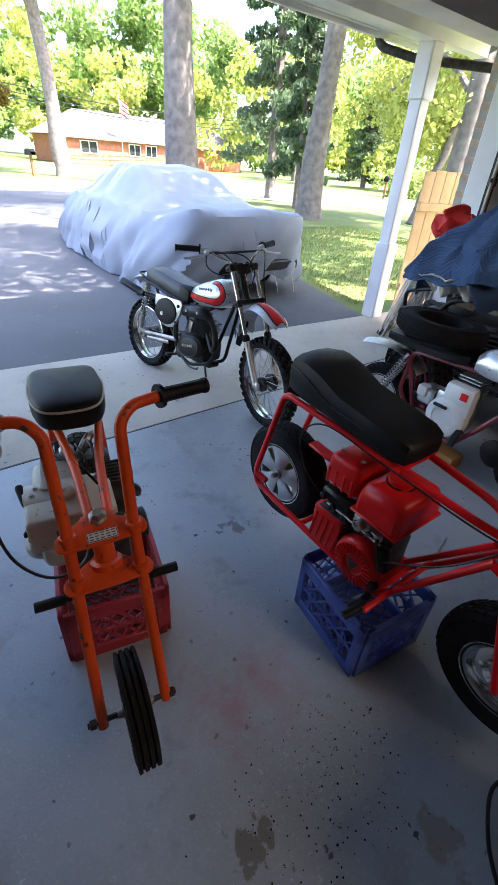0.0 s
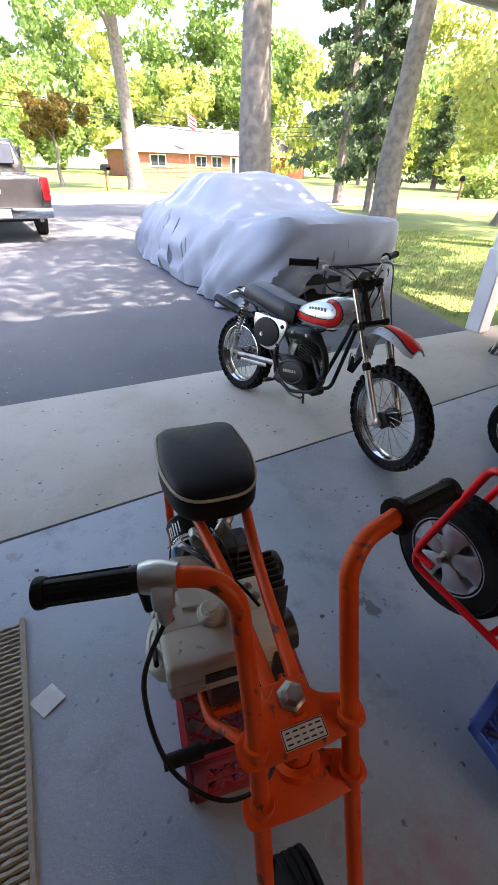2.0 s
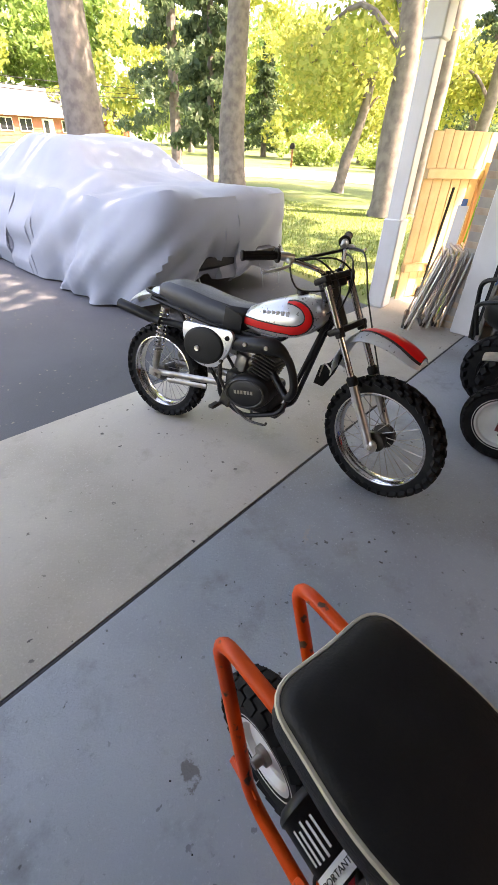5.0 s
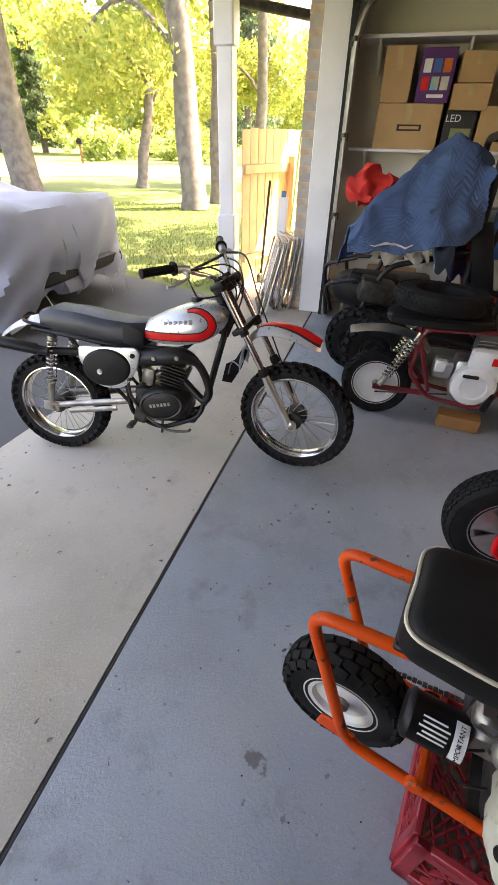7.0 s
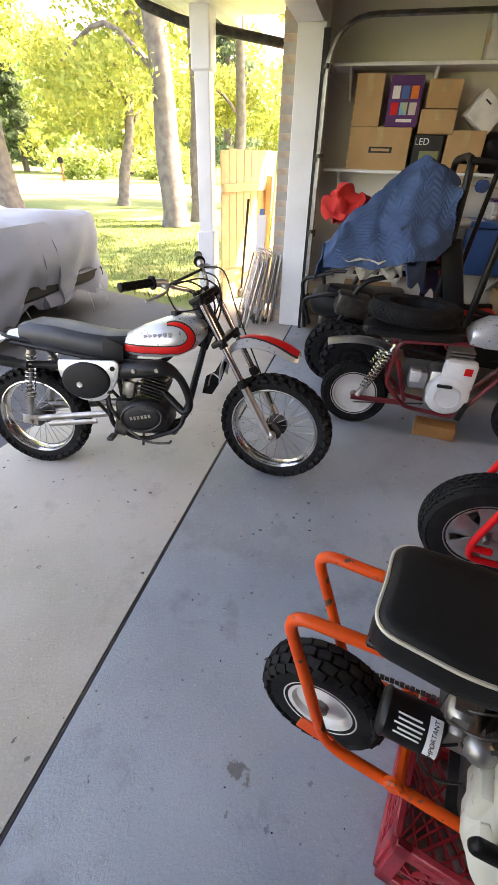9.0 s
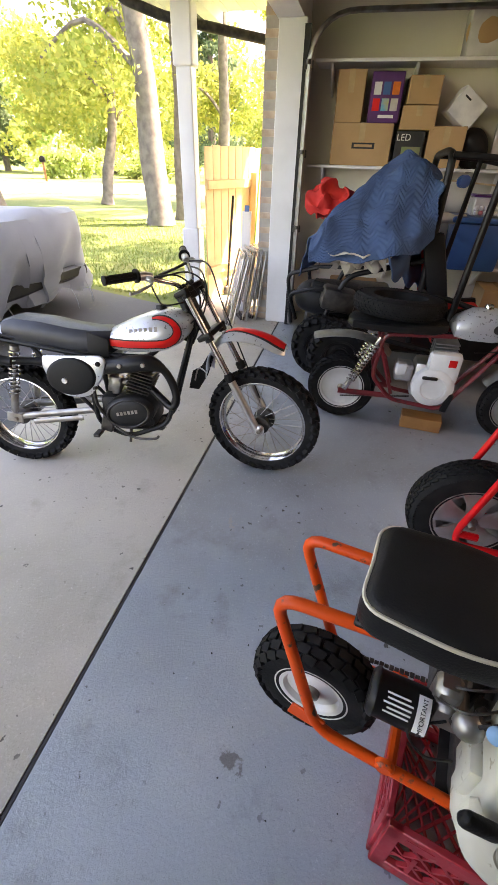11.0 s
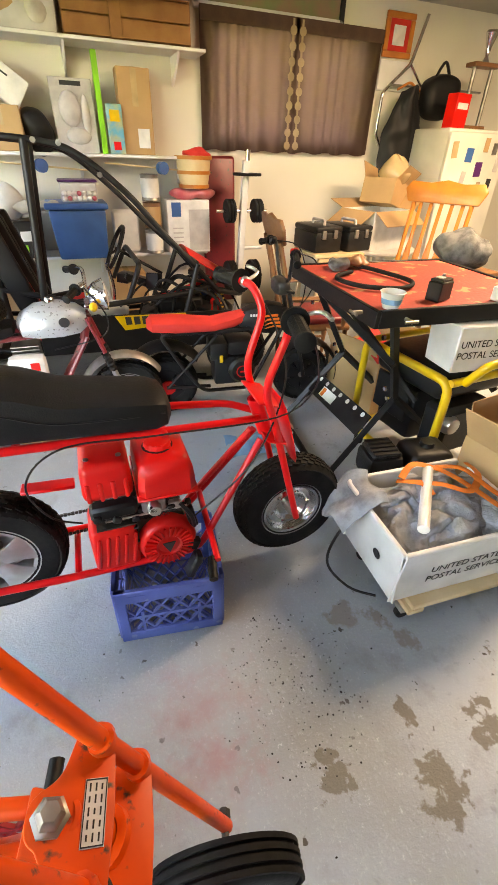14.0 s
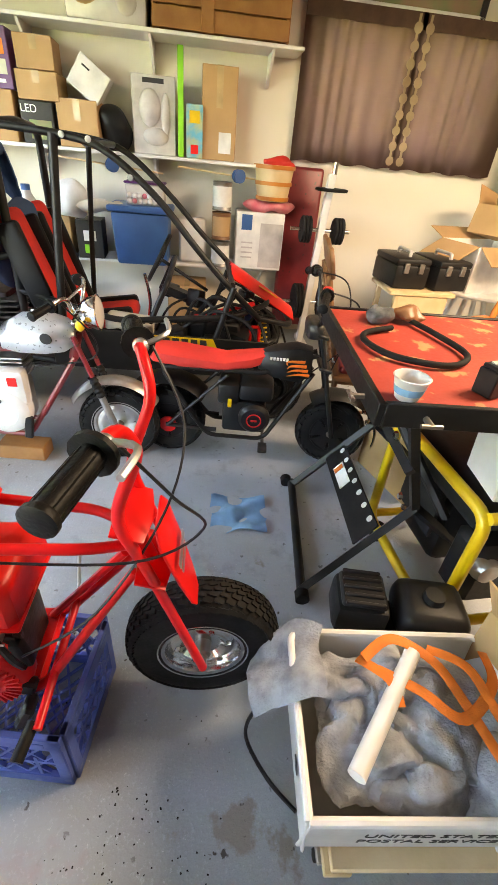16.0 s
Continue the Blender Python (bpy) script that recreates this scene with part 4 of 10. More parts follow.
def grip(parent, a, c, r=0.017, flange=True):
    a, c = Vector(a), Vector(c)
    d = (c - a).normalized()
    b = B()
    n = 22
    tube(b, [a + (c - a) * (k / n) for k in range(n + 1)], [r * (1.0 if k % 2 else 0.975) for k in range(n)] + [r * 1.04], 20)
    if flange:
        tube(b, [a - d * 0.004, a + d * 0.006], r * 1.75, 14)
    for j in range(10):
        q = d.orthogonal().normalized() * r
        q.rotate(Matrix.Rotation(2 * math.pi * j / 10, 3, d))
        tube(b, [a + (c - a) * 0.1 + q, c - (c - a) * 0.08 + q], 0.0014, 5)
    tube(b, [c - d * 0.010, c - d * 0.005, c + d * 0.003, c + d * 0.005], [r * 1.05, r * 1.2, r * 1.2, r * 1.0], 20)
    return part("grip", b, "grip", parent, "black rubber handgrip")


def cable(parent, pts, r=0.003, material="black"):
    return part("cable", tube(B(), curve_pts(pts, 7), r, 6), material, parent)


def chain(parent, a, c, drop=0.0):
    b = B()
    a, c = Vector(a), Vector(c)
    n = int((c - a).length / 0.012)
    for k in range(n):
        p = a.lerp(c, (k + 0.5) / n)
        ang = math.degrees(math.atan2((c - a).z, (c - a).x))
        bx(b, p, (0.0105, 0.010 if k % 2 else 0.006, 0.008), (0, -ang, 0))
    return part("chain", b, "dark", parent)


def spring(parent, a, c, r, turns, wire=0.004, material="chrome"):
    a, c = Vector(a), Vector(c)
    d = c - a
    u = d.orthogonal().normalized()
    v = d.normalized().cross(u)
    pts = [a + d * (k / (turns * 10)) + r * (math.cos(2 * math.pi * k / 10) * u + math.sin(2 * math.pi * k / 10) * v) for k in range(turns * 10 + 1)]
    return part("spring", tube(B(), pts, wire, 5), material, parent)


# ---- orange minibike on the red crate ----
def orange_minibike():
    k = thing("minibike", "old orange minibike with cream engine, propped on a red crate", "minibike", pose(0.345, 1.12, 0, 0, 0, -102))
    L = lambda *p: Vector(p)
    # frame: two rails from the head back to the seat, loop down round the rear wheel and forward under the engine
    for y in (-1, 1):
        b = B()
        tube(b, rounded([(0.285, y * 0.020, 0.762), (0.0, y * 0.036, 0.790), (-0.30, y * 0.078, 0.802), (-0.606, y * 0.090, 0.794), (-0.470, y * 0.100, 0.383), (-0.29, y * 0.102, 0.368), (0.06, y * 0.105, 0.335), (0.30, y * 0.032, 0.675)], 0.06), 0.0135, 10)
        part("frame_rail", b, "orange", k, "worn orange tubular frame rail")
    b = B()
    tube(b, [(-0.29, -0.10, 0.368), (-0.29, 0.10, 0.368)], 0.012, 8)
    tube(b, [(0.05, -0.11, 0.335), (0.05, 0.11, 0.335)], 0.012, 8)
    tube(b, [(-0.28, -0.085, 0.802), (-0.28, 0.085, 0.802)], 0.012, 8)
    for y in (-1, 1):
        bx(b, (-0.497, y * 0.098, 0.408), (0.085, 0.006, 0.05), (0, 12, 0), 0.002)
        lathe(b, [(0.0, 0.012), (0.016, 0.012), (0.022, 0.006), (0.022, -0.006)], 12, pose(-0.305, y * 0.108, 0.385, -90 * y, 0, 0))
    part("cross_members", b, "orange", k)
    b = B()
    lathe(b, [(0.026, -0.062), (0.026, 0.052), (0.021, 0.056), (0.021, -0.066)], 18, pose(0.297, -0.004, 0.745, 0, -19, 0))
    lathe(b, [(0.028, -0.064), (0.040, -0.061), (0.040, -0.046), (0.028, -0.042)], 18, pose(0.297, -0.004, 0.745, 0, -19, 0))
    plate(b, [(0, -0.045), (0.06, -0.028), (0.06, 0.028), (0, 0.045)], 0.07, pose(0.222, -0.004, 0.722, 0, 8, 0), 0.006)
    part("head_tube", b, "orange", k)
    part("mount_plate", box((-0.08, 0, 0.345), (0.22, 0.19, 0.006)), "dark", k, "greasy engine mounting plate")
    # fork: two plates, two legs that bend up into the bars
    tri_pl = [(p.x, p.y) for p in rounded([(0.0, -0.04, 0), (0.02, -0.108, 0), (0.066, -0.108, 0), (0.072, 0, 0), (0.066, 0.108, 0), (0.02, 0.108, 0), (0.0, 0.04, 0), (-0.036, 0.022, 0), (-0.036, -0.022, 0), (0.0, -0.04, 0)], 0.022, 4)[1:-1]]
    for z, s_ in ((0.800, 0.274), (0.692, 0.314)):
        at = pose(s_, -0.004, z, 0, 14, 2)
        b = B()
        plate(b, tri_pl, 0.007, at, 0.002)
        pl = part("fork_plate", b, "orange", k, "flat orange fork plate")
        if z > 0.75:
            lm = at @ pose(0.046, 0.0, 0.0075)
            lab = part("plate_label", plate(B(), [(-0.0145, -0.036), (0.0145, -0.036), (0.0145, 0.036), (-0.0145, 0.036)], 0.001, lm), "paper", pl, "white maker's plate with fine dark print")
            b = B()
            for r_ in range(3):
                for q in range(5):
                    bx(b, (-0.0075 + r_ * 0.0075, -0.026 + q * 0.013, 0.0014), (0.0022, 0.0090 if (r_ + q) % 3 else 0.0065, 0.0008))
            for e_ in (-1, 1):
                bx(b, (0.0130 * e_, 0, 0.0014), (0.0014, 0.070, 0.0008))
                bx(b, (0, 0.0345 * e_, 0.0014), (0.027, 0.0014, 0.0008))
            part("print_bars", b, "ink", lab, m=lm)
    b = B()
    lathe(b, [(0, 0.022), (0.012, 0.022), (0.017, 0.017), (0.018, 0.006), (0.024, 0.002), (0.024, -0.004), (0, -0.004)], 6, pose(0.270, -0.005, 0.811, 0, 14, 0))
    part("stem_nut", b, "steel", k, "rusty steel stem nut")
    b = B()
    tube(b, rounded([(0.500, -0.090, 0.272), (0.318, -0.080, 0.815), (0.234, -0.086, 1.045), (0.212, -0.120, 1.076), (0.186, -0.200, 1.069)], 0.06), 0.0145, 12)
    for z, s_ in ((0.812, 0.319), (0.704, 0.357)):
        tube(b, [(s_ + 0.002, -0.080, z - 0.006), (s_, -0.080, z + 0.006)], 0.0195, 12)
    part("fork_leg", b, "orange", k, "orange fork leg bent into the handlebar")
    b = B()
    tube(b, rounded([(0.500, 0.083, 0.285), (0.321, 0.072, 0.815), (0.234, 0.078, 1.048), (0.212, 0.112, 1.079), (0.180, 0.195, 1.076)], 0.06), 0.0145, 12)
    for z, s_ in ((0.812, 0.322), (0.704, 0.359)):
        tube(b, [(s_ + 0.002, 0.072, z - 0.006), (s_, 0.072, z + 0.006)], 0.0195, 12)
    part("fork_leg", b, "orange", k, "orange fork leg bent into the handlebar")
    b = B()
    tube(b, [(0.494, -0.128, 0.288), (0.496, 0.112, 0.297)], 0.008, 8)
    lathe(b, [(0, 0.012), (0.014, 0.010), (0.014, -0.006), (0, -0.008)], 6, pose(0.494, -0.112, 0.288, 90, 0, 0))
    lathe(b, [(0, 0.012), (0.014, 0.010), (0.014, -0.006), (0, -0.008)], 6, pose(0.496, 0.102, 0.297, 90, 0, 0))
    part("axle", b, "dark", k)
    grip(k, (0.184, 0.186, 1.076), (0.146, 0.318, 1.069), 0.0175)
    grip(k, (0.184, -0.205, 1.068), (0.152, -0.335, 1.046), 0.018, False)
    b = B()
    tube(b, [(0.199, -0.158, 1.073), (0.196, -0.166, 1.072), (0.190, -0.182, 1.071), (0.186, -0.196, 1.069), (0.184, -0.206, 1.068)], [0.018, 0.0205, 0.0225, 0.0225, 0.020], 20)
    bx(b, (0.205, -0.182, 1.055), (0.036, 0.030, 0.044), (0, 10, 0), 0.008, 2)
    lathe(b, [(0.011, 0), (0.011, 0.035), (0.006, 0.05)], 10, pose(0.208, -0.182, 1.045, 180, 0, 0))
    part("throttle", b, "alu", k, "polished twist-throttle housing")
    cable(k, [(0.208, -0.182, 1.0), (0.235, -0.225, 0.90), (0.30, -0.205, 0.78), (0.345, -0.130, 0.725), (0.325, -0.050, 0.735), (0.2, -0.030, 0.745), (0.06, -0.020, 0.755), (-0.12, -0.06, 0.74)], 0.0038)
    disc_wheel(k, 0.494, 0.292, 0.153, 0.082, 0.084, "dish", "rib", 1.5, "whiteplastic")
    disc_wheel(k, -0.505, 0.400, 0.164, 0.108, 0.086, "dish", "block", 0, "whiteplastic", 26)
    # seat
    b = B()
    out = [(p.x, p.y) for p in rounded([(-0.18, 0, 0), (-0.185, -0.112, 0), (0.02, -0.128, 0), (0.172, -0.09, 0), (0.172, 0.09, 0), (0.02, 0.128, 0), (-0.185, 0.112, 0), (-0.18, 0, 0)], 0.09, 6)][:-1]
    prof = [(0.90, 0.0), (0.97, 0.003), (0.995, 0.012), (1.0, 0.03), (0.995, 0.05), (0.985, 0.062), (0.96, 0.072), (0.92, 0.079), (0.85, 0.084), (0.7, 0.089), (0.4, 0.094), (0.02, 0.096)]
    loft(b, [[(x * f, y * f, z) for x, y in out] for f, z in prof])
    seat = part("seat", b, "vinyl", k, "black vinyl seat with cream piping", m=pose(-0.288, -0.014, 0.830, 0, 1.5, 0) @ Matrix.Diagonal((0.89, 0.97, 1.0, 1.0)))
    b = B()
    ring_pts = [(x * 0.985, y * 0.985, 0.066) for x, y in out + out[:1]]
    tube(b, ring_pts, 0.0042, 6)
    part("piping", b, "piping", seat)
    b = B()
    bx(b, (-0.04, 0, -0.008), (0.28, 0.19, 0.014), bev=0.004)
    part("seat_pan", b, "black", seat)
    # engine
    b = B()
    bx(b, (-0.06, 0.0, 0.44), (0.22, 0.19, 0.19), bev=0.02, seg=2)
    for j in range(7):
        bx(b, (-0.135 + j * 0.019, 0.05, 0.61), (0.005, 0.14, 0.15), bev=0.0015)
    tube(b, [(-0.06, 0.05, 0.44), (-0.06, 0.17, 0.44)], 0.02, 10)
    eng = part("engine", b, "dark", k, "greasy single-cylinder engine block")
    b = B()
    lathe(b, [(0.100, -0.02), (0.108, 0.0), (0.108, 0.05), (0.098, 0.075), (0.085, 0.085), (0.082, 0.07), (0.0, 0.07)], 36, pose(-0.075, -0.095, 0.465, 90, 0, 0))
    bx(b, (-0.085, -0.105, 0.60), (0.165, 0.155, 0.20), (-9, 0, 0), 0.018, 3, taper=(0.98, 0.88))
    bx(b, (-0.085, -0.09, 0.704), (0.150, 0.10, 0.008), (-9, 0, 0), 0.003)
    for q in (-0.14, -0.10, -0.04):
        lathe(b, [(0.0, 0.008), (0.012, 0.008), (0.014, 0.0)], 12, pose(q, -0.03, 0.700))
    bx(b, (-0.175, -0.10, 0.55), (0.03, 0.09, 0.10), bev=0.01, seg=2)
    part("shroud", b, "cream", eng, "dull cream fan shroud with scratches")
    b = B()
    lathe(b, [(0.0, 0.036), (0.030, 0.036), (0.034, 0.040), (0.060, 0.037), (0.078, 0.028), (0.090, 0.010), (0.092, -0.02)], 32, pose(-0.085, -0.172, 0.485, 62, 0, 0))
    for q, a in ((-0.085, 0), (-0.02, 35), (-0.15, -35)):
        plate(b, [(-0.026, -0.02), (0.026, -0.02), (0.008, 0.045), (-0.008, 0.045)], 0.008, pose(q, -0.188, 0.57 - abs(a) * 0.0008, 62, a, 0), 0.002)
    part("recoil_starter", b, "cream", eng, "cream recoil starter housing")
    b = B()
    bx(b, (-0.165, -0.212, 0.585), (0.085, 0.026, 0.034), (0, 28, 14), 0.012, 3)
    bx(b, (-0.02, -0.208, 0.552), (0.09, 0.012, 0.018), (0, -32, 0), 0.004)
    part("pull_handle", b, "grip", eng, "black pull-start handle")
    b = B()
    bx(b, (0.040, -0.065, 0.638), (0.145, 0.25, 0.125), (0, 4, 0), 0.014, 3)
    bx(b, (0.040, -0.065, 0.640), (0.150, 0.254, 0.008), (0, 4, 0), 0.003)
    bx(b, (-0.012, -0.07, 0.700), (0.085, 0.235, 0.012), (0, 4, 0), 0.004, 2)
    bx(b, (-0.030, -0.185, 0.63), (0.035, 0.02, 0.12), (0, 4, 0), 0.004)
    tank = part("fuel_tank", b, "cream", eng, "cream metal fuel tank with dark scuffs")
    b = B()
    lathe(b, [(0.0, 0.018), (0.022, 0.018), (0.026, 0.014), (0.029, 0.014), (0.031, 0.008), (0.031, 0.0)], 24, pose(0.014, -0.078, 0.704, 0, 4, 0))
    lathe(b, [(0.0, 0.024), (0.009, 0.024), (0.009, 0.018)], 12, pose(0.014, -0.078, 0.704, 0, 4, 0))
    part("fuel_cap", b, "cream", tank, "round ribbed fuel cap")
    b = B()
    bx(b, (0.114, -0.06, 0.636), (0.004, 0.11, 0.035), (0, 4, 0))
    bx(b, (0.113, 0.055, 0.62), (0.01, 0.04, 0.09))
    part("emblem", b, "ink", tank, "dark maker's emblem band")
    b = B()
    for q in ((-0.03, 0.02, 0.708), (-0.03, -0.155, 0.708), (0.0, 0.03, 0.708), (-0.08, -0.03, 0.704), (0.0, -0.165, 0.706)):
        lathe(b, [(0.0, 0.007), (0.0055, 0.007), (0.0065, 0.0), (0.011, 0.0), (0.011, -0.004)], 6, pose(*q))
    part("bolt", b, "steel", eng)
    b = B()
    lathe(b, [(0.0, 0.0), (0.040, 0.0), (0.049, 0.008), (0.050, 0.014), (0.047, 0.018), (0.047, 0.105), (0.040, 0.118), (0.0, 0.118)], 30, pose(-0.385, -0.075, 0.60, 0, 90, 0))
    fil = part("oil_filter", b, "black", k, "black canister air cleaner with white label")
    part("white_label", thicken(sheet(lambda u, v: Vector((-0.295 + 0.024 * v, -0.075 - 0.0475 * math.sin(radians(95 * u - 5)), 0.60 + 0.0475 * math.cos(radians(95 * u - 5)))), 14, 1), 0.0008), "paper", fil)
    words("lettering", "IMPORTANT", 0.0125, "ink", fil, pose(-0.283, -0.075, 0.60) @ pose(0, 0, 0, 42, 0, 0) @ pose(0, 0, 0.0492, 0, 0, 90))
    b = B()
    for j in range(5):
        join(b, box((-0.33 + 0.004 * (j % 2), 0, 0.0478), (0.045 + 0.004 * (j % 3), 0.0035, 0.001)), pose(0, -0.075, 0.60, 20 + j * 11, 0, 0))
    part("label_bars", b, "paper", fil)
    b = B()
    bx(b, (-0.235, -0.04, 0.60), (0.07, 0.07, 0.08), bev=0.012)
    bx(b, (-0.25, -0.05, 0.67), (0.05, 0.05, 0.05), bev=0.01)
    tube(b, curve_pts([(-0.22, -0.02, 0.66), (-0.24, 0.03, 0.73), (-0.30, 0.05, 0.70)], 5), 0.016, 8)
    egg(b, (-0.21, -0.10, 0.66), (0.03, 0.025, 0.03), 2)
    part("carburettor", b, "steel", eng, "dull alloy carburettor with linkages")
    b = B()
    for q in range(14):
        bx(b, (-0.26 + 0.011 * q + 0.01 * math.sin(q * 4.1), -0.05 + 0.05 * math.sin(q * 2.3), 0.645 + 0.03 * math.cos(q * 3.7)), (0.022, 0.018, 0.02), (q * 40, q * 25, q * 70), 0.003)
    for q in range(4):
        tube(b, curve_pts([(-0.27, -0.07 + 0.03 * q, 0.66), (-0.22, -0.10 + 0.04 * q, 0.70 + 0.01 * q), (-0.15, -0.06 + 0.03 * q, 0.71), (-0.08, 0.01, 0.70 - 0.02 * q)], 5), 0.0028, 5)
    bx(b, (-0.22, 0.04, 0.60), (0.09, 0.09, 0.14), bev=0.012)
    part("linkage", b, "dark", eng, "greasy springs, rods and brackets")
    b = B()
    egg(b, (-0.175, -0.12, 0.705), (0.018, 0.015, 0.02), 2)
    part("fuel_filter", b, "bluepaper", eng, "small blue fuel filter")
    cable(k, [(-0.20, -0.11, 0.69), (-0.12, -0.10, 0.77), (0.0, -0.02, 0.775), (0.05, 0.02, 0.74)], 0.004)
    cable(k, [(-0.24, -0.09, 0.63), (-0.30, -0.12, 0.60), (-0.26, -0.13, 0.55), (-0.20, -0.10, 0.52)], 0.003)
    chain(k, (-0.50, 0.07, 0.455), (-0.09, 0.07, 0.50))
    chain(k, (-0.50, 0.07, 0.345), (-0.09, 0.07, 0.40))
    b = B()
    lathe(b, [(0.045, -0.02), (0.055, -0.015), (0.055, 0.015), (0.045, 0.02), (0, 0.02)], 24, pose(-0.06, 0.15, 0.44, 90, 0, 0))
    part("clutch", b, "dark", eng)
    b = B()
    tube(b, [(0.14, -0.205, 0.385), (0.14, 0.205, 0.385)], 0.011, 8)
    part("peg_bar", b, "black", k)
    for y in (-1, 1):
        b = B()
        tube(b, [(0.14, y * 0.135, 0.385), (0.14, y * 0.225, 0.385)], 0.017, 10)
        part("foot_peg", b, "grip", k)
    b = B()
    egg(b, (-0.13, 0.12, 0.62), (0.04, 0.03, 0.05), 2, power=0.7)
    tube(b, curve_pts([(-0.14, 0.1, 0.58), (-0.16, 0.16, 0.52), (-0.2, 0.17, 0.46)], 5), 0.015, 8)
    part("exhaust", b, "dark", k)
    return k


orange_minibike()


# ---- red minibike on the blue crate ----
def red_minibike():
    k = thing("minibike", "bright red minibike with long black seat, on a blue crate", "minibike", pose(1.165, 0.57, 0, 0, 0, -91))
    for y in (-1, 1):
        b = B()
        tube(b, rounded([(0.335, y * 0.028, 0.795), (0.26, y * 0.060, 0.815), (-0.40, y * 0.105, 0.866), (-0.482, y * 0.105, 0.870), (-0.606, y * 0.108, 0.445), (-0.600, y * 0.108, 0.375), (-0.30, y * 0.11, 0.358), (0.10, y * 0.11, 0.352), (0.345, y * 0.035, 0.715)], 0.05), 0.0125, 10)
        part("frame_rail", b, "red", k, "glossy red tubular frame rail")
    b = B()
    for q in ((-0.30, 0.358), (0.09, 0.353), (-0.36, 0.864), (0.02, 0.834)):
        tube(b, [(q[0], -0.105, q[1]), (q[0], 0.105, q[1])], 0.011, 8)
    bx(b, (-0.02, 0, 0.368), (0.22, 0.20, 0.006))
    bx(b, (-0.33, 0.0, 0.655), (0.15, 0.05, 0.012), (0, 4, 0), 0.004)
    tube(b, [(0.32, 0, 0.74), (0.07, 0.09, 0.37)], 0.011, 8)
    tube(b, [(-0.600, -0.108, 0.425), (-0.535, -0.108, 0.420)], 0.014, 8)
    lathe(b, [(0.024, -0.07), (0.024, 0.07), (0.018, 0.07), (0.018, -0.07)], 16, pose(0.350, 0, 0.790, 0, -18, 0))
    part("cross_members", b, "red", k)
    b = B()
    plate(b, [(-0.035, -0.085), (0.035, -0.085), (0.05, 0.0), (0.035, 0.085), (-0.035, 0.085)], 0.006, pose(0.345, 0, 0.866, 0, 18, 0), 0.002)
    plate(b, [(-0.035, -0.085), (0.035, -0.085), (0.05, 0.0), (0.035, 0.085), (-0.035, 0.085)], 0.006, pose(0.384, 0, 0.718, 0, 18, 0), 0.002)
    part("fork_clamp", b, "red", k)
    for y in (-1, 1):
        b = B()
        tube(b, rounded([(0.508, y * 0.092 + 0.045, 0.318), (0.372, y * 0.080 + 0.004, 0.80), (0.326, y * 0.086, 0.925), (0.388, y * 0.096, 1.10), (0.366, y * 0.138, 1.172), (0.322, y * 0.30, 1.166)], 0.06), 0.0125, 12)
        part("fork_leg", b, "red", k, "red fork leg bent into the handlebar")
    grip(k, (0.348, -0.205, 1.169), (0.315, -0.330, 1.164), 0.021)
    grip(k, (0.348, 0.205, 1.169), (0.315, 0.330, 1.164), 0.021)
    b = B()
    for y in (-1, 1):
        egg(b, (0.356, y * 0.185, 1.170), (0.018, 0.016, 0.018), 2)
        tube(b, curve_pts([(0.366, y * 0.185, 1.175), (0.41, y * 0.22, 1.19), (0.40, y * 0.29, 1.195)], 4), 0.006, 6)
    part("brake_lever", b, "alu", k, "alloy brake levers and clamps")
    # number plate
    b = B()
    o = [(-0.055, 0.145), (0.055, 0.145), (0.078, 0.11), (0.07, -0.02), (0.05, -0.12), (0.03, -0.155), (-0.03, -0.155), (-0.05, -0.12), (-0.07, -0.02), (-0.078, 0.11)]
    plate(b, o, 0.006, pose(0.440, 0, 0.728, 0, 0, 0) @ pose(0, 0, 0, 90, 0, 90) @ pose(0, 0, 0, -17, 0, 0), 0.002)
    npl = part("number_plate", b, "red", k, "red front plate with dark emblem")
    b = B()
    bx(b, (0.0, 0, 0), (0.003, 0.11, 0.018), (0, -14, 0))
    bx(b, (0.006, 0, -0.03), (0.003, 0.09, 0.008), (0, -14, 0))
    part("emblem", b, "alu", npl, m=pose(0.450, 0, 0.755))
    fw = disc_wheel(k, 0.508, 0.322, 0.226, 0.140, 0.122, "bolted", "fine", 0, "chrome", 44)
    fw.location.y = 0.045
    rw = disc_wheel(k, -0.544, 0.422, 0.224, 0.140, 0.132, "mag", "fine", 0, "alu", 44)
    rw.location.y = 0.02
    # seat
    b = B()
    secs = []
    for s, w, z0, z1 in ((-0.488, 0.085, 0.925, 0.985), (-0.474, 0.105, 0.896, 1.022), (-0.40, 0.118, 0.888, 1.038), (-0.33, 0.118, 0.884, 1.020), (-0.24, 0.116, 0.878, 0.978), (-0.10, 0.112, 0.866, 0.958), (0.0, 0.106, 0.858, 0.945), (0.035, 0.092, 0.860, 0.932), (0.05, 0.06, 0.872, 0.912)):
        h = z1 - z0
        secs.append([(s, w * x, z0 + h * q) for x, q in ((-0.92, 0), (-1, 0.15), (-1, 0.6), (-0.9, 0.86), (-0.6, 0.97), (0, 1), (0.6, 0.97), (0.9, 0.86), (1, 0.6), (1, 0.15), (0.92, 0))])
    loft(b, secs)
    seat = part("seat", b, "vinyl", k, "long stepped black vinyl seat")
    for y in (-1, 1):
        b = B()
        tube(b, curve_pts([(-0.472, y * 0.107, 0.985), (-0.38, y * 0.120, 0.978), (-0.26, y * 0.118, 0.932), (-0.10, y * 0.113, 0.915), (0.03, y * 0.096, 0.905)], 5), 0.0025, 5)
        part("seam", b, "black", seat)
    # engine
    b = B()
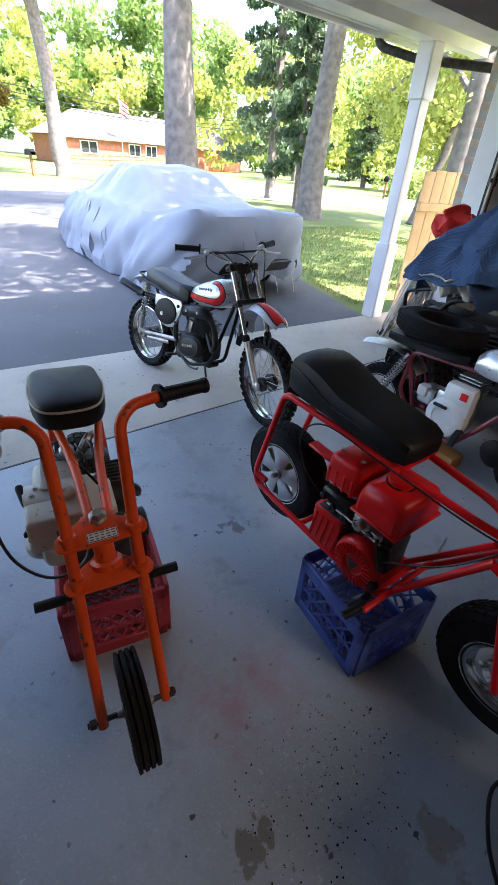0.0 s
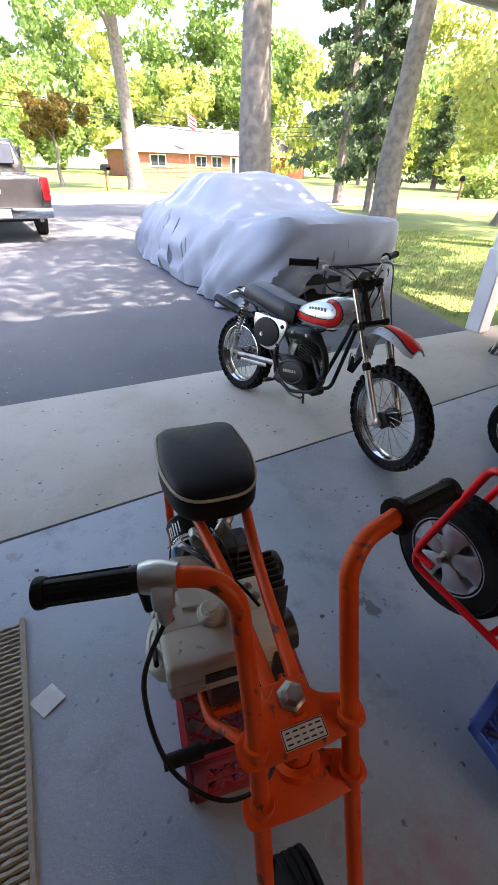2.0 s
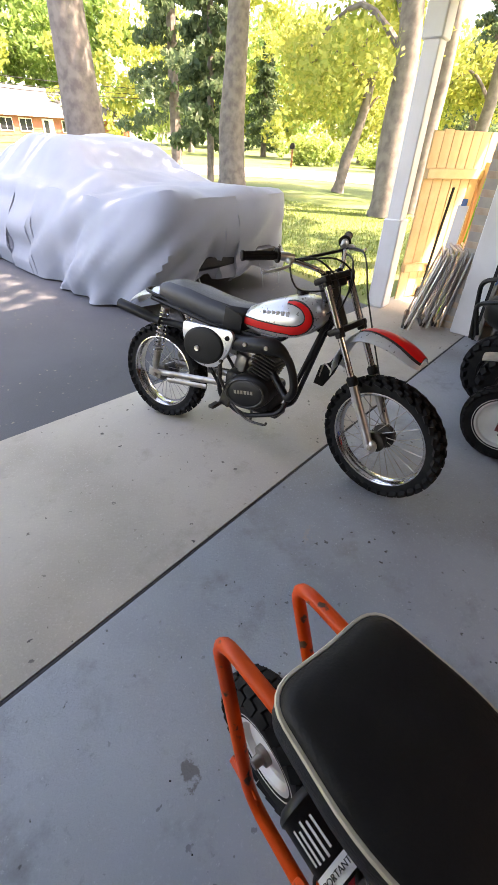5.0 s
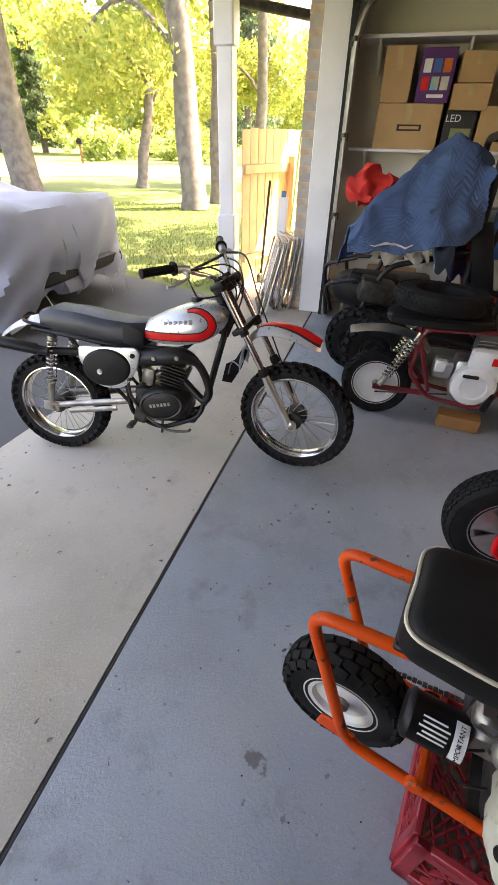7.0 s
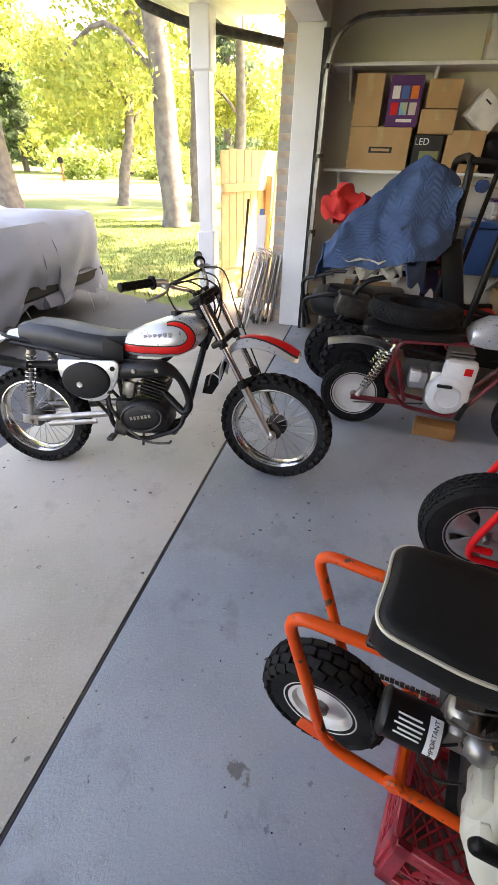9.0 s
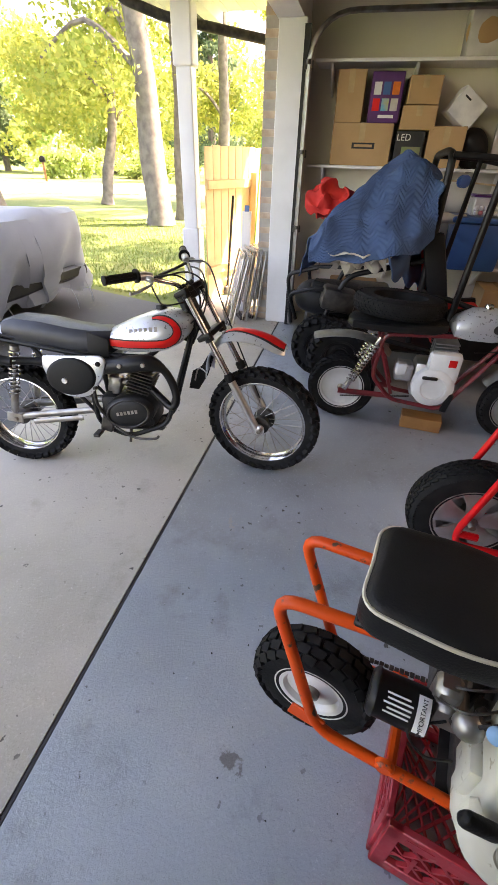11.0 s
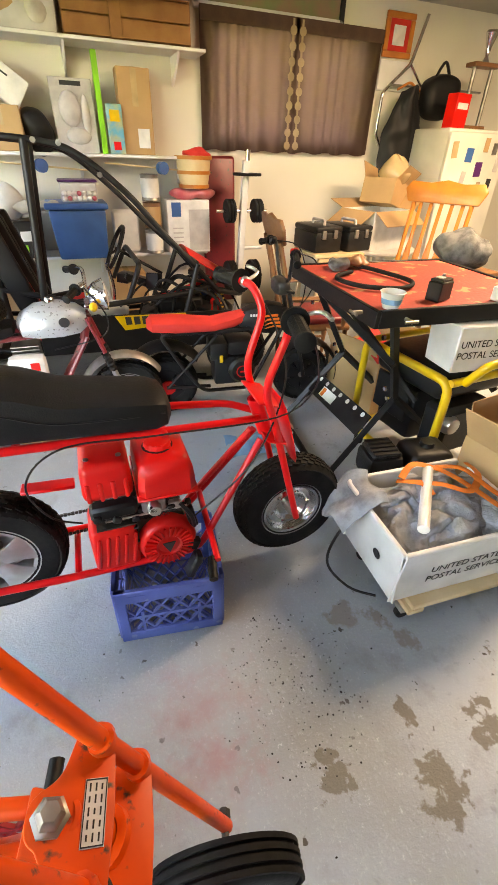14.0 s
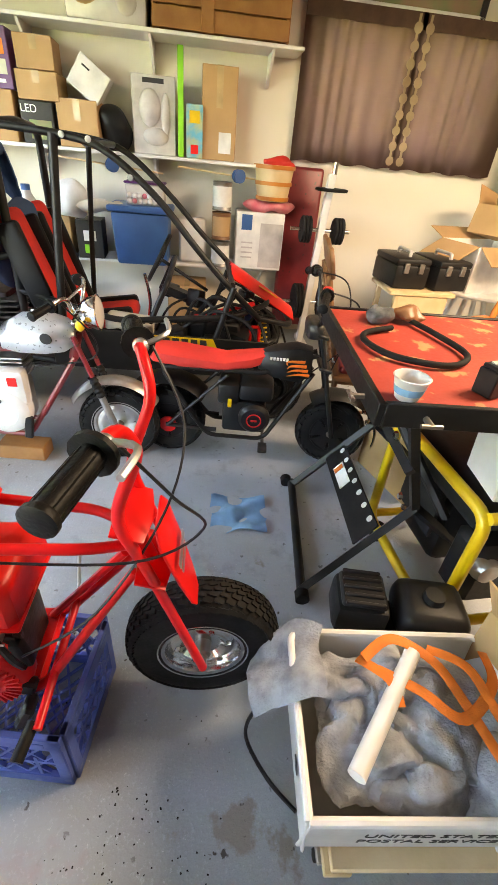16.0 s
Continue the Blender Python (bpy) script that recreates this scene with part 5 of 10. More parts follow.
    bx(b, (0.0, 0.0, 0.47), (0.24, 0.17, 0.19), bev=0.02, seg=2)
    bx(b, (-0.02, 0.02, 0.60), (0.2, 0.14, 0.10), bev=0.01)
    for j in range(5):
        bx(b, (-0.10, -0.02, 0.50 + j * 0.02), (0.12, 0.19, 0.006))
    tube(b, [(-0.11, -0.07, 0.615), (0.13, -0.095, 0.60)], 0.006, 6)
    tube(b, [(-0.15, -0.08, 0.60), (0.10, -0.105, 0.595)], 0.005, 6)
    for q in range(6):
        bx(b, (-0.12 + q * 0.05, -0.085, 0.605 - 0.01 * (q % 2)), (0.02, 0.02, 0.03), bev=0.004)
    eng = part("engine", b, "dark", k, "single-cylinder engine with black linkages")
    eng.location = (-0.055, 0.0, -0.045)
    b = B()
    bx(b, (-0.105, -0.005, 0.745), (0.150, 0.205, 0.125), bev=0.024, seg=3, taper=(0.92, 0.92))
    for j in range(4):
        bx(b, (-0.160 + j * 0.036, -0.098, 0.72), (0.016, 0.02, 0.07), (0, 0, 0), 0.007, 2)
    part("muffler_guard", b, "redplastic", eng, "ribbed red muffler guard")
    b = B()
    for x in (-0.15, -0.06):
        for y in (-0.06, 0.06):
            lathe(b, [(0, 0.004), (0.008, 0.004), (0.008, 0)], 8, pose(x, y, 0.812))
    part("bolt", b, "steel", eng)
    b = B()
    secs = []
    for z, f in ((0.655, 0.80), (0.662, 0.90), (0.675, 0.93), (0.715, 0.92), (0.752, 0.87), (0.776, 0.80), (0.788, 0.66), (0.794, 0.02)):
        secs.append([(0.068 + f * x, f * y, z) for x, y in ((-0.095, -0.11), (-0.075, -0.128), (0.075, -0.128), (0.095, -0.11), (0.095, 0.11), (0.075, 0.128), (-0.075, 0.128), (-0.095, 0.11))])
    loft(b, secs)
    bx(b, (0.068, 0, 0.670), (0.190, 0.252, 0.010), bev=0.004)
    tank = part("fuel_tank", b, "redplastic", eng, "red rounded fuel tank")
    b = B()
    lathe(b, [(0.0, 0.024), (0.030, 0.024), (0.040, 0.018), (0.043, 0.008), (0.040, 0.0)], 28, pose(0.06, -0.01, 0.79))
    for j in range(14):
        a = j * 2 * math.pi / 14
        tube(b, [(0.06 + 0.041 * math.cos(a), -0.01 + 0.041 * math.sin(a), 0.792), (0.06 + 0.036 * math.cos(a), -0.01 + 0.036 * math.sin(a), 0.81)], 0.004, 5)
    part("fuel_cap", b, "redplastic", tank, "scalloped red fuel cap")
    part("gasket", lathe(B(), [(0.036, 0.0), (0.048, 0.0), (0.048, 0.005), (0.036, 0.005)], 28, pose(0.06, -0.01, 0.786)), "black", tank)
    b = B()
    bx(b, (-0.115, -0.045, 0.488), (0.145, 0.15, 0.185), bev=0.022, seg=3)
    for j in range(5):
        bx(b, (-0.168 + j * 0.028, -0.117, 0.485), (0.013, 0.016, 0.13), (0, 8, 0), 0.006, 2)
    part("air_cleaner", b, "redplastic", eng, "ribbed red side cover")
    b = B()
    lathe(b, [(0.094, -0.01), (0.097, 0.02), (0.090, 0.040), (0.080, 0.046), (0.042, 0.050), (0.036, 0.044), (0, 0.044)], 32, pose(0.05, -0.085, 0.47, 90, 0, 0))
    for j in range(26):
        a = j * 2 * math.pi / 26
        kk = box((0.062, 0, 0.052), (0.036, 0.0055, 0.008))
        join(b, kk, pose(0.05, -0.085, 0.47, 90, 0, 0) @ pose(0, 0, 0, 0, 0, math.degrees(a)))
    rec = part("recoil_starter", b, "redplastic", eng, "round red finned recoil cover")
    b = B()
    plate(b, [(-0.022, 0.02), (0.022, 0.02), (0.0, -0.026)], 0.004, pose(0.05, -0.137, 0.468, 90, 0, 0), 0.001)
    part("emblem", b, "ink", rec, "small dark triangular emblem")
    b = B()
    bx(b, (0.02, -0.075, 0.625), (0.075, 0.06, 0.045), bev=0.008, seg=2)
    bx(b, (0.085, -0.10, 0.615), (0.04, 0.03, 0.03), bev=0.006)
    lathe(b, [(0, 0.03), (0.018, 0.03), (0.022, 0.02), (0.022, 0)], 14, pose(0.02, -0.10, 0.625, 90, 0, 0))
    tube(b, [(-0.13, -0.115, 0.612), (0.12, -0.125, 0.622)], 0.0035, 6)
    part("carburettor", b, "alu", eng, "bright alloy carburettor")
    b = B()
    bx(b, (-0.10, -0.085, 0.635), (0.14, 0.05, 0.05), bev=0.01)
    for q in range(5):
        bx(b, (-0.15 + q * 0.055, -0.118 - 0.004 * (q % 2), 0.63 - 0.012 * (q % 3)), (0.026, 0.016, 0.022), (0, 25 * (q % 2), 0), 0.004)
    tube(b, curve_pts([(0.10, -0.12, 0.63), (0.13, -0.135, 0.58), (0.14, -0.12, 0.52)], 4), 0.008, 6)
    spring_pts = [(-0.02 + 0.0022 * q, -0.128 + 0.004 * math.cos(q), 0.607 + 0.004 * math.sin(q)) for q in range(40)]
    tube(b, spring_pts, 0.0012, 4)
    part("governor_linkage", b, "black", eng, "black throttle linkage and spring")
    b = B()
    bx(b, (0.135, -0.10, 0.55), (0.03, 0.03, 0.09), (0, -12, 0), 0.008, 2)
    bx(b, (0.13, -0.12, 0.44), (0.05, 0.03, 0.05), (0, 20, 0), 0.008)
    bx(b, (0.125, -0.15, 0.37), (0.03, 0.05, 0.10), (0, 25, 0), 0.008)
    part("switch_and_handle", b, "black", eng)
    b = B()
    tube(b, [(0.135, -0.226, 0.402), (0.151, 0.098, 0.447)], 0.011, 10)
    part("brake_pedal", b, "red", k, "red brake pedal shaft across the frame")
    part("pedal_pad", tube(B(), [(0.151, 0.098, 0.447), (0.096, 0.294, 0.393)], 0.017, 8, flat=(0.35, 1.0)), "alu", k, "ribbed alloy pedal pad")
    part("foot_peg", tube(B(), [(0.135 - 0.015, -0.226 + 0.02, 0.402 - 0.005), (0.135 - 0.03, -0.226 - 0.055, 0.402 - 0.02)], 0.015, 10), "grip", k, "black rubber foot peg")
    chain(k, (-0.53, 0.07, 0.47), (-0.07, 0.07, 0.47))
    chain(k, (-0.53, 0.07, 0.37), (-0.07, 0.07, 0.39))
    cable(k, [(0.38, -0.19, 1.17), (0.45, -0.16, 1.05), (0.50, -0.08, 0.90), (0.36, -0.12, 0.845), (0.0, -0.120, 0.850), (-0.25, -0.125, 0.86), (-0.36, -0.12, 0.76), (-0.33, -0.10, 0.62), (-0.25, -0.09, 0.56)], 0.003)
    cable(k, [(0.38, 0.19, 1.17), (0.45, 0.12, 1.02), (0.42, -0.03, 0.90), (0.28, -0.13, 0.70), (0.09, -0.12, 0.52)], 0.003)
    return k


red_minibike()


# ---- silver dirt bike ----
def dirt_bike():
    k = thing("dirt_bike", "vintage silver dirt bike with red tank stripe and black seat", "motorcycle", pose(1.70, 2.65, 0, 0, 0, -80.3) @ pose(0, 0, 0, -7.5, 0, 0) @ Matrix.Scale(0.985, 4))
    # the fork, bars and front wheel are turned a little about the raked steering head
    head, rake = Vector((0.20, 0, 1.0)), radians(28)
    SM = Matrix.Translation(head) @ Matrix.Rotation(radians(-16.6), 4, Vector((-math.sin(rake), 0, math.cos(rake)))) @ Matrix.Translation(-head)
    fw = spoke_wheel(k, 0.643, 0.319, 0.316, 0.085, 0.240)
    fw.matrix_basis = SM @ pose(0.643, 0, 0.319)
    spoke_wheel(k, -0.727, 0.288, 0.290, 0.105, 0.212)
    ax, d = Vector((0.643, 0, 0.319)), Vector((-math.sin(rake), 0, math.cos(rake)))
    for y in (-0.088, 0.088):
        o = Vector((-0.012, y, 0.0))
        b = B()
        tube(b, [ax + o + d * -0.02, ax + o + d * 0.02, ax + o + d * 0.30], [0.024, 0.021, 0.0205], 14)
        egg(b, ax + Vector((0.004, y, -0.006)), (0.030, 0.019, 0.034), 2)
        bx(b, ax + o + d * 0.20 + Vector((-0.024, 0, 0)), (0.02, 0.012, 0.05), (0, -28, 0), 0.003)
        leg = part("fork_slider", b, "alu", k, "dull alloy lower fork leg", m=SM)
        part("fork_tube", tube(B(), [ax + o + d * 0.29, ax + o + d * 0.80], 0.0155, 12), "chrome", k, m=SM)
        b = B()
        tube(b, [ax + o + d * 0.295, ax + o + d * 0.305, ax + o + d * 0.33, ax + o + d * 0.34], [0.021, 0.026, 0.025, 0.018], 14)
        part("dust_seal", b, "rubber", leg)
        b = B()
        lathe(b, [(0.0, 0.012), (0.008, 0.012), (0.010, 0.006), (0.016, 0.004), (0.016, -0.01)], 6, pose(ax.x + 0.004, y + (0.016 if y > 0 else -0.016), ax.z - 0.006, 90 if y < 0 else -90, 0, 0))
        part("axle_nut", b, "steel", leg)
    b = B()
    for f in (0.545, 0.775):
        c = ax + d * f + Vector((-0.030, 0, 0))
        bx(b, c, (0.075, 0.225, 0.030), (0, -28, 0), 0.010, 2)
        for y in (-0.088, 0.088):
            tube(b, [ax + Vector((-0.012, y, 0)) + d * (f - 0.022), ax + Vector((-0.012, y, 0)) + d * (f + 0.022)], 0.023, 12)
    tube(b, [ax + d * 0.53 + Vector((-0.06, 0, 0)), ax + d * 0.79 + Vector((-0.06, 0, 0))], 0.028, 12)
    part("triple_clamp", b, "black", k, m=SM)

    # front mudguard, high over the wheel
    def arch(line, w, crown):
        pts = curve_pts([(x, 0, z) for x, z in line], 6)

        def f(u, v):
            i = min(int(u * (len(pts) - 1)), len(pts) - 2)
            p = pts[i].lerp(pts[i + 1], u * (len(pts) - 1) - i)
            a = (v - 0.5) * 2
            ww = w * (0.80 + 0.20 * math.sin(min(1.0, u * 1.6) * math.pi / 2)) * (1.0 - 0.45 * max(0.0, (u - 0.86) / 0.14) ** 2)
            return Vector((p.x, a * ww / 2, p.z - crown * a * a))
        return f, pts
    gf, gp_ = arch([(0.335, 0.60), (0.350, 0.70), (0.395, 0.775), (0.47, 0.822), (0.56, 0.830), (0.66, 0.812), (0.755, 0.772)], 0.150, 0.036)
    fg = part("front_mudguard", thicken(sheet(gf, 34, 12), 0.004), "silver", k, "silver front mudguard with red stripe", m=SM)

    def band(u0, u1, wv, lift):
        def f(u, v):
            p = gf(u0 + (u1 - u0) * u, 0.5 + (v - 0.5) * wv * (0.35 + 0.65 * u))
            return p + Vector((0, 0, lift))
        return thicken(sheet(f, 24, 5), 0.0012)
    part("stripe", band(0.44, 0.985, 0.62, 0.0042), "redplastic", fg, "red painted stripe")
    part("stripe_border", band(0.42, 0.99, 0.78, 0.0026), "ink", fg)
    b = B()
    plate(b, [(0.205, 0.455), (0.265, 0.455), (0.325, 0.555), (0.362, 0.66), (0.335, 0.675), (0.29, 0.60), (0.235, 0.565)], 0.010, pose(0, 0.005, 0, 90, 0, 0), 0.003)
    part("mud_flap", b, "rubber", fg, "black rubber mud flap")
    b = B()
    for y in (-0.070, 0.070):
        tube(b, curve_pts([(0.345, y, 0.60), (0.30, y * 0.9, 0.615), (0.265, y * 0.6, 0.53)], 4), 0.004, 6)
    part("flap_stay", b, "steel", fg)
    rgf, _ = arch([(-0.46, 0.730), (-0.60, 0.775), (-0.74, 0.785), (-0.87, 0.750), (-0.985, 0.680)], 0.150, 0.034)
    part("rear_mudguard", thicken(sheet(rgf, 24, 10), 0.004), "silver", k, "silver rear mudguard")

    # tank
    tk = [(-0.172, 0.050, 0.715, 0.775), (-0.155, 0.085, 0.698, 0.800), (-0.06, 0.116, 0.688, 0.846), (0.05, 0.130, 0.690, 0.888), (0.13, 0.130, 0.706, 0.908), (0.20, 0.112, 0.742, 0.904), (0.245, 0.080, 0.785, 0.888), (0.265, 0.045, 0.815, 0.868)]
    secs = []
    for s, w, z0, z1 in tk:
        h = z1 - z0
        secs.append([(s, w * x, z0 + h * q) for x, q in ((-0.5, 0), (-0.85, 0.06), (-0.98, 0.22), (-1, 0.4), (-0.97, 0.6), (-0.82, 0.82), (-0.48, 0.96), (0, 1), (0.48, 0.96), (0.82, 0.82), (0.97, 0.6), (1, 0.4), (0.98, 0.22), (0.85, 0.06), (0.5, 0))])
    tank = part("fuel_tank", loft(B(), secs), "silver", k, "silver fuel tank with red and black swoosh")
    sidep = [(0, 0.5), (0.06, 0.85), (0.22, 0.98), (0.4, 1.0), (0.6, 0.97), (0.82, 0.82), (0.96, 0.48), (1.0, 0.0)]

    def skin(s, z):
        """Half width of the tank at a length and a height."""
        s = min(max(s, -0.171), 0.264)
        a, c = next((p, q) for p, q in zip(tk, tk[1:]) if p[0] <= s <= q[0])
        f = (s - a[0]) / (c[0] - a[0])
        w, z0, z1 = [a[n] + (c[n] - a[n]) * f for n in (1, 2, 3)]
        q = min(max((z - z0) / (z1 - z0), 0.0), 0.999)
        p, r = next((p, r) for p, r in zip(sidep, sidep[1:]) if p[0] <= q <= r[0])
        return w * (p[1] + (r[1] - p[1]) * (q - p[0]) / (r[0] - p[0]))
    for y in (-1, 1):
        def swoosh(wide, lift):
            def f(u, v):
                if u < 0.55:
                    g = u / 0.55
                    c, n, wd = Vector((-0.155 + 0.265 * g, 0.737 + 0.010 * g * g)), Vector((0, 1)), 0.034
                else:
                    g = (u - 0.55) / 0.45
                    a = radians(-90 + 205 * g)
                    c = Vector((0.110 + 0.088 * math.cos(a), 0.810 + 0.063 * math.sin(a)))
                    n, wd = Vector((-math.cos(a), -math.sin(a))), 0.034 * (1.15 - 1.0 * g ** 1.8)
                p = c + n * (v - 0.5) * (wd + wide)
                return Vector((p.x, y * (skin(p.x, p.y) + lift), p.y))
            return sheet(f, 56, 5)
        part("swoosh", swoosh(0.0, 0.0062), "redplastic", tank, "red swoosh stripe")
        part("swoosh_border", swoosh(0.011, 0.0034), "ink", tank)
        for j in range(6):
            b = B()
            sx_ = -0.035 + j * 0.026
            zc = 0.800 + 0.004 * j
            bx(b, (sx_, y * (skin(sx_, zc) + 0.0015), zc), (0.017, 0.003, 0.026), (y * -8, 0, 0), 0.001)
            part("emblem_bar", b, "chrome", tank)
    b = B()
    lathe(b, [(0, 0.022), (0.026, 0.022), (0.030, 0.015), (0.030, 0)], 20, pose(0.10, 0, 0.898))
    part("fuel_cap", b, "black", tank)
    # seat
    secs = []
    for s, w, z0, z1 in ((-0.735, 0.050, 0.745, 0.785), (-0.715, 0.085, 0.728, 0.822), (-0.64, 0.105, 0.715, 0.846), (-0.50, 0.112, 0.700, 0.836), (-0.36, 0.112, 0.676, 0.812), (-0.24, 0.106, 0.664, 0.800), (-0.17, 0.092, 0.672, 0.802), (-0.135, 0.070, 0.690, 0.798)):
        h = z1 - z0
        secs.append([(s, w * x, z0 + h * q) for x, q in ((-0.9, 0), (-1, 0.10), (-1.01, 0.5), (-0.97, 0.74), (-0.82, 0.92), (-0.45, 0.99), (0, 1), (0.45, 0.99), (0.82, 0.92), (0.97, 0.74), (1.01, 0.5), (1, 0.10), (0.9, 0))])
    seat = part("seat", loft(B(), secs), "vinylblue", k, "dark blue-black vinyl seat")
    for y in (-1, 1):
        part("trim_strip", tube(B(), curve_pts([(-0.715, y * 0.087, 0.738), (-0.50, y * 0.114, 0.712), (-0.30, y * 0.112, 0.684), (-0.17, y * 0.094, 0.686)], 6), 0.004, 6), "black", seat)
    b = B()
    for y in (-1, 1):
        plate(b, [(-0.26, 0.79), (-0.155, 0.755), (-0.16, 0.66), (-0.27, 0.655)], 0.004, pose(0, y * 0.108 + 0.002, 0, 90, 0, 0), 0.001)
    part("seat_flap", b, "vinyl", seat)
    # frame
    b = B()
    for y in (-1, 1):
        tube(b, rounded([(0.235, y * 0.02, 0.90), (0.05, y * 0.07, 0.665), (-0.35, y * 0.095, 0.675), (-0.76, y * 0.095, 0.735)], 0.06), 0.013, 8)
        tube(b, rounded([(0.265, y * 0.02, 0.83), (0.115, y * 0.075, 0.29), (-0.10, y * 0.095, 0.215), (-0.26, y * 0.10, 0.29), (-0.29, y * 0.10, 0.66)], 0.06), 0.0135, 8)
        tube(b, [(-0.27, y * 0.10, 0.36), (-0.56, y * 0.10, 0.70)], 0.010, 8)
    tube(b, [(0.285, 0, 0.80), (0.19, 0, 0.985)], 0.028, 12)
    bx(b, (0.235, 0, 0.80), (0.10, 0.02, 0.12), (0, 22, 0), 0.004)
    part("frame", b, "black", k, "black tubular frame")
    b = B()
    for y in (-1, 1):
        tube(b, [(-0.25, y * 0.085, 0.365), (-0.76, y * 0.095, 0.298)], 0.0145, 8, flat=(0.7, 1.3))
        bx(b, (-0.735, y * 0.10, 0.298), (0.09, 0.010, 0.055), (0, 8, 0), 0.004)
        lathe(b, [(0, 0.014), (0.010, 0.014), (0.014, 0.006), (0.014, 0)], 6, pose(-0.727, y * 0.105, 0.290, -90 * y, 0, 0))
    tube(b, [(-0.62, -0.118, 0.285), (-0.34, -0.118, 0.325)], 0.012, 8, flat=(0.4, 1.2))
    part("swingarm", b, "steel", k, "steel swingarm")
    for y in (-1, 1):
        b = B()
        tube(b, [(-0.715, y * 0.120, 0.335), (-0.712, y * 0.120, 0.36), (-0.688, y * 0.120, 0.485)], [0.011, 0.020, 0.019], 12)
        tube(b, [(-0.688, y * 0.120, 0.485), (-0.645, y * 0.115, 0.705)], 0.009, 8)
        tube(b, [(-0.649, y * 0.115, 0.684), (-0.645, y * 0.115, 0.706)], 0.024, 12)
        sh = part("shock", b, "steel", k)
        spring(sh, (-0.697, y * 0.120, 0.44), (-0.650, y * 0.115, 0.685), 0.025, 11, 0.0048, "chrome")
    # bars, in the turned frame
    b = B()
    pts = [(0.044, -0.375, 1.108), (0.120, -0.235, 1.102), (0.222, -0.095, 1.045), (0.238, -0.045, 1.012), (0.238, 0.045, 1.012), (0.222, 0.095, 1.045), (0.120, 0.235, 1.102), (0.044, 0.375, 1.108)]
    tube(b, rounded(pts, 0.06), 0.011, 10)
    part("handlebar", b, "chrome", k, "chrome handlebar", m=SM)
    part("cross_brace", tube(B(), [(0.155, -0.185, 1.082), (0.155, 0.185, 1.082)], 0.0075, 8), "black", k, m=SM)
    b = B()
    for y in (-0.045, 0.045):
        bx(b, (0.238, y, 1.005), (0.045, 0.025, 0.055), (0, -28, 0), 0.006)
    bx(b, (0.262, 0.0, 0.985), (0.05, 0.10, 0.05), (0, -28, 0), 0.012, 2)
    part("bar_clamp", b, "black", k, m=SM)
    for y in (-1, 1):
        g = grip(k, (0.113, y * 0.245, 1.104), (0.040, y * 0.382, 1.108), 0.0175)
        g.matrix_basis = SM
        b = B()
        q = Vector((0.135, y * 0.212, 1.098))
        tube(b, [q + Vector((0.018, y * -0.03, -0.004)), q, q + Vector((-0.018, y * 0.030, 0.003))], [0.014, 0.020, 0.019], 12)
        egg(b, q + Vector((0.03, y * 0.012, -0.008)), (0.022, 0.018, 0.014), 2)
        tube(b, curve_pts([q + Vector((0.03, 0, -0.008)), q + Vector((0.055, y * 0.05, -0.022)), q + Vector((0.03, y * 0.135, -0.036)), q + Vector((0.018, y * 0.165, -0.036))], 5), [0.007] * 11 + [0.006, 0.0055, 0.006, 0.008, 0.008], 7)
        part("lever", b, "alu", k, "alloy hand lever and clamp", m=SM)
    for pts in ([(0.155, -0.20, 1.088), (0.27, -0.16, 1.10), (0.335, -0.08, 1.00), (0.30, -0.06, 0.88), (0.20, -0.07, 0.80)],
                [(0.155, 0.20, 1.088), (0.29, 0.15, 1.09), (0.375, 0.10, 0.93), (0.46, 0.085, 0.74), (0.60, 0.075, 0.42)],
                [(0.16, -0.19, 1.08), (0.255, -0.02, 1.085), (0.31, 0.06, 1.00), (0.26, 0.07, 0.86)],
                [(0.18, 0.17, 1.07), (0.30, 0.05, 1.07), (0.35, -0.03, 0.96), (0.285, -0.04, 0.80), (0.22, -0.05, 0.70)],
                [(0.15, -0.21, 1.09), (0.20, -0.24, 1.02), (0.19, -0.16, 0.96), (0.24, -0.06, 0.95)]):
        cable(k, pts, 0.0042).matrix_basis = SM
    # engine
    b = B()
    lathe(b, [(0.0, 0.026), (0.055, 0.024), (0.082, 0.017), (0.094, 0.004), (0.096, -0.02), (0.096, -0.09)], 30, pose(-0.080, -0.118, 0.370, 90, 0, 0) @ pose(0, 0, 0, 0, 0, 12) @ Matrix.Diagonal((1.50, 1.0, 1.0, 1.0)))
    bx(b, (-0.075, 0, 0.355), (0.27, 0.20, 0.16), bev=0.035, seg=2)
    bx(b, (-0.165, 0, 0.385), (0.16, 0.19, 0.13), bev=0.03, seg=2)
    bx(b, (-0.02, 0, 0.262), (0.22, 0.12, 0.05), bev=0.015)
    eng = part("engine", b, "black", k, "black single-cylinder engine with oval side cover")
    b = B()
    lathe(b, [(0.076, 0.0), (0.080, 0.004), (0.076, 0.007), (0.072, 0.004), (0.076, 0.0)], 30, pose(-0.080, -0.140, 0.370, 90, 0, 0) @ pose(0, 0, 0, 0, 0, 12) @ Matrix.Diagonal((1.50, 1.0, 1.0, 1.0)))
    part("cover_rib", b, "dark", eng)
    for j in range(8):
        fin = box((0, 0, j * 0.0185), (0.145 - 0.006 * abs(j - 5), 0.155, 0.006), bev=0.002)
        part("cooling_fin", fin, "dark", eng, m=pose(-0.045, -0.01, 0.455, 0, 16, 0))
    b = B()
    tube(b, [(-0.045, -0.01, 0.43), (-0.002, -0.01, 0.600)], 0.045, 14)
    tube(b, [(-0.002, -0.01, 0.600), (0.006, -0.012, 0.640)], [0.011, 0.008], 8)
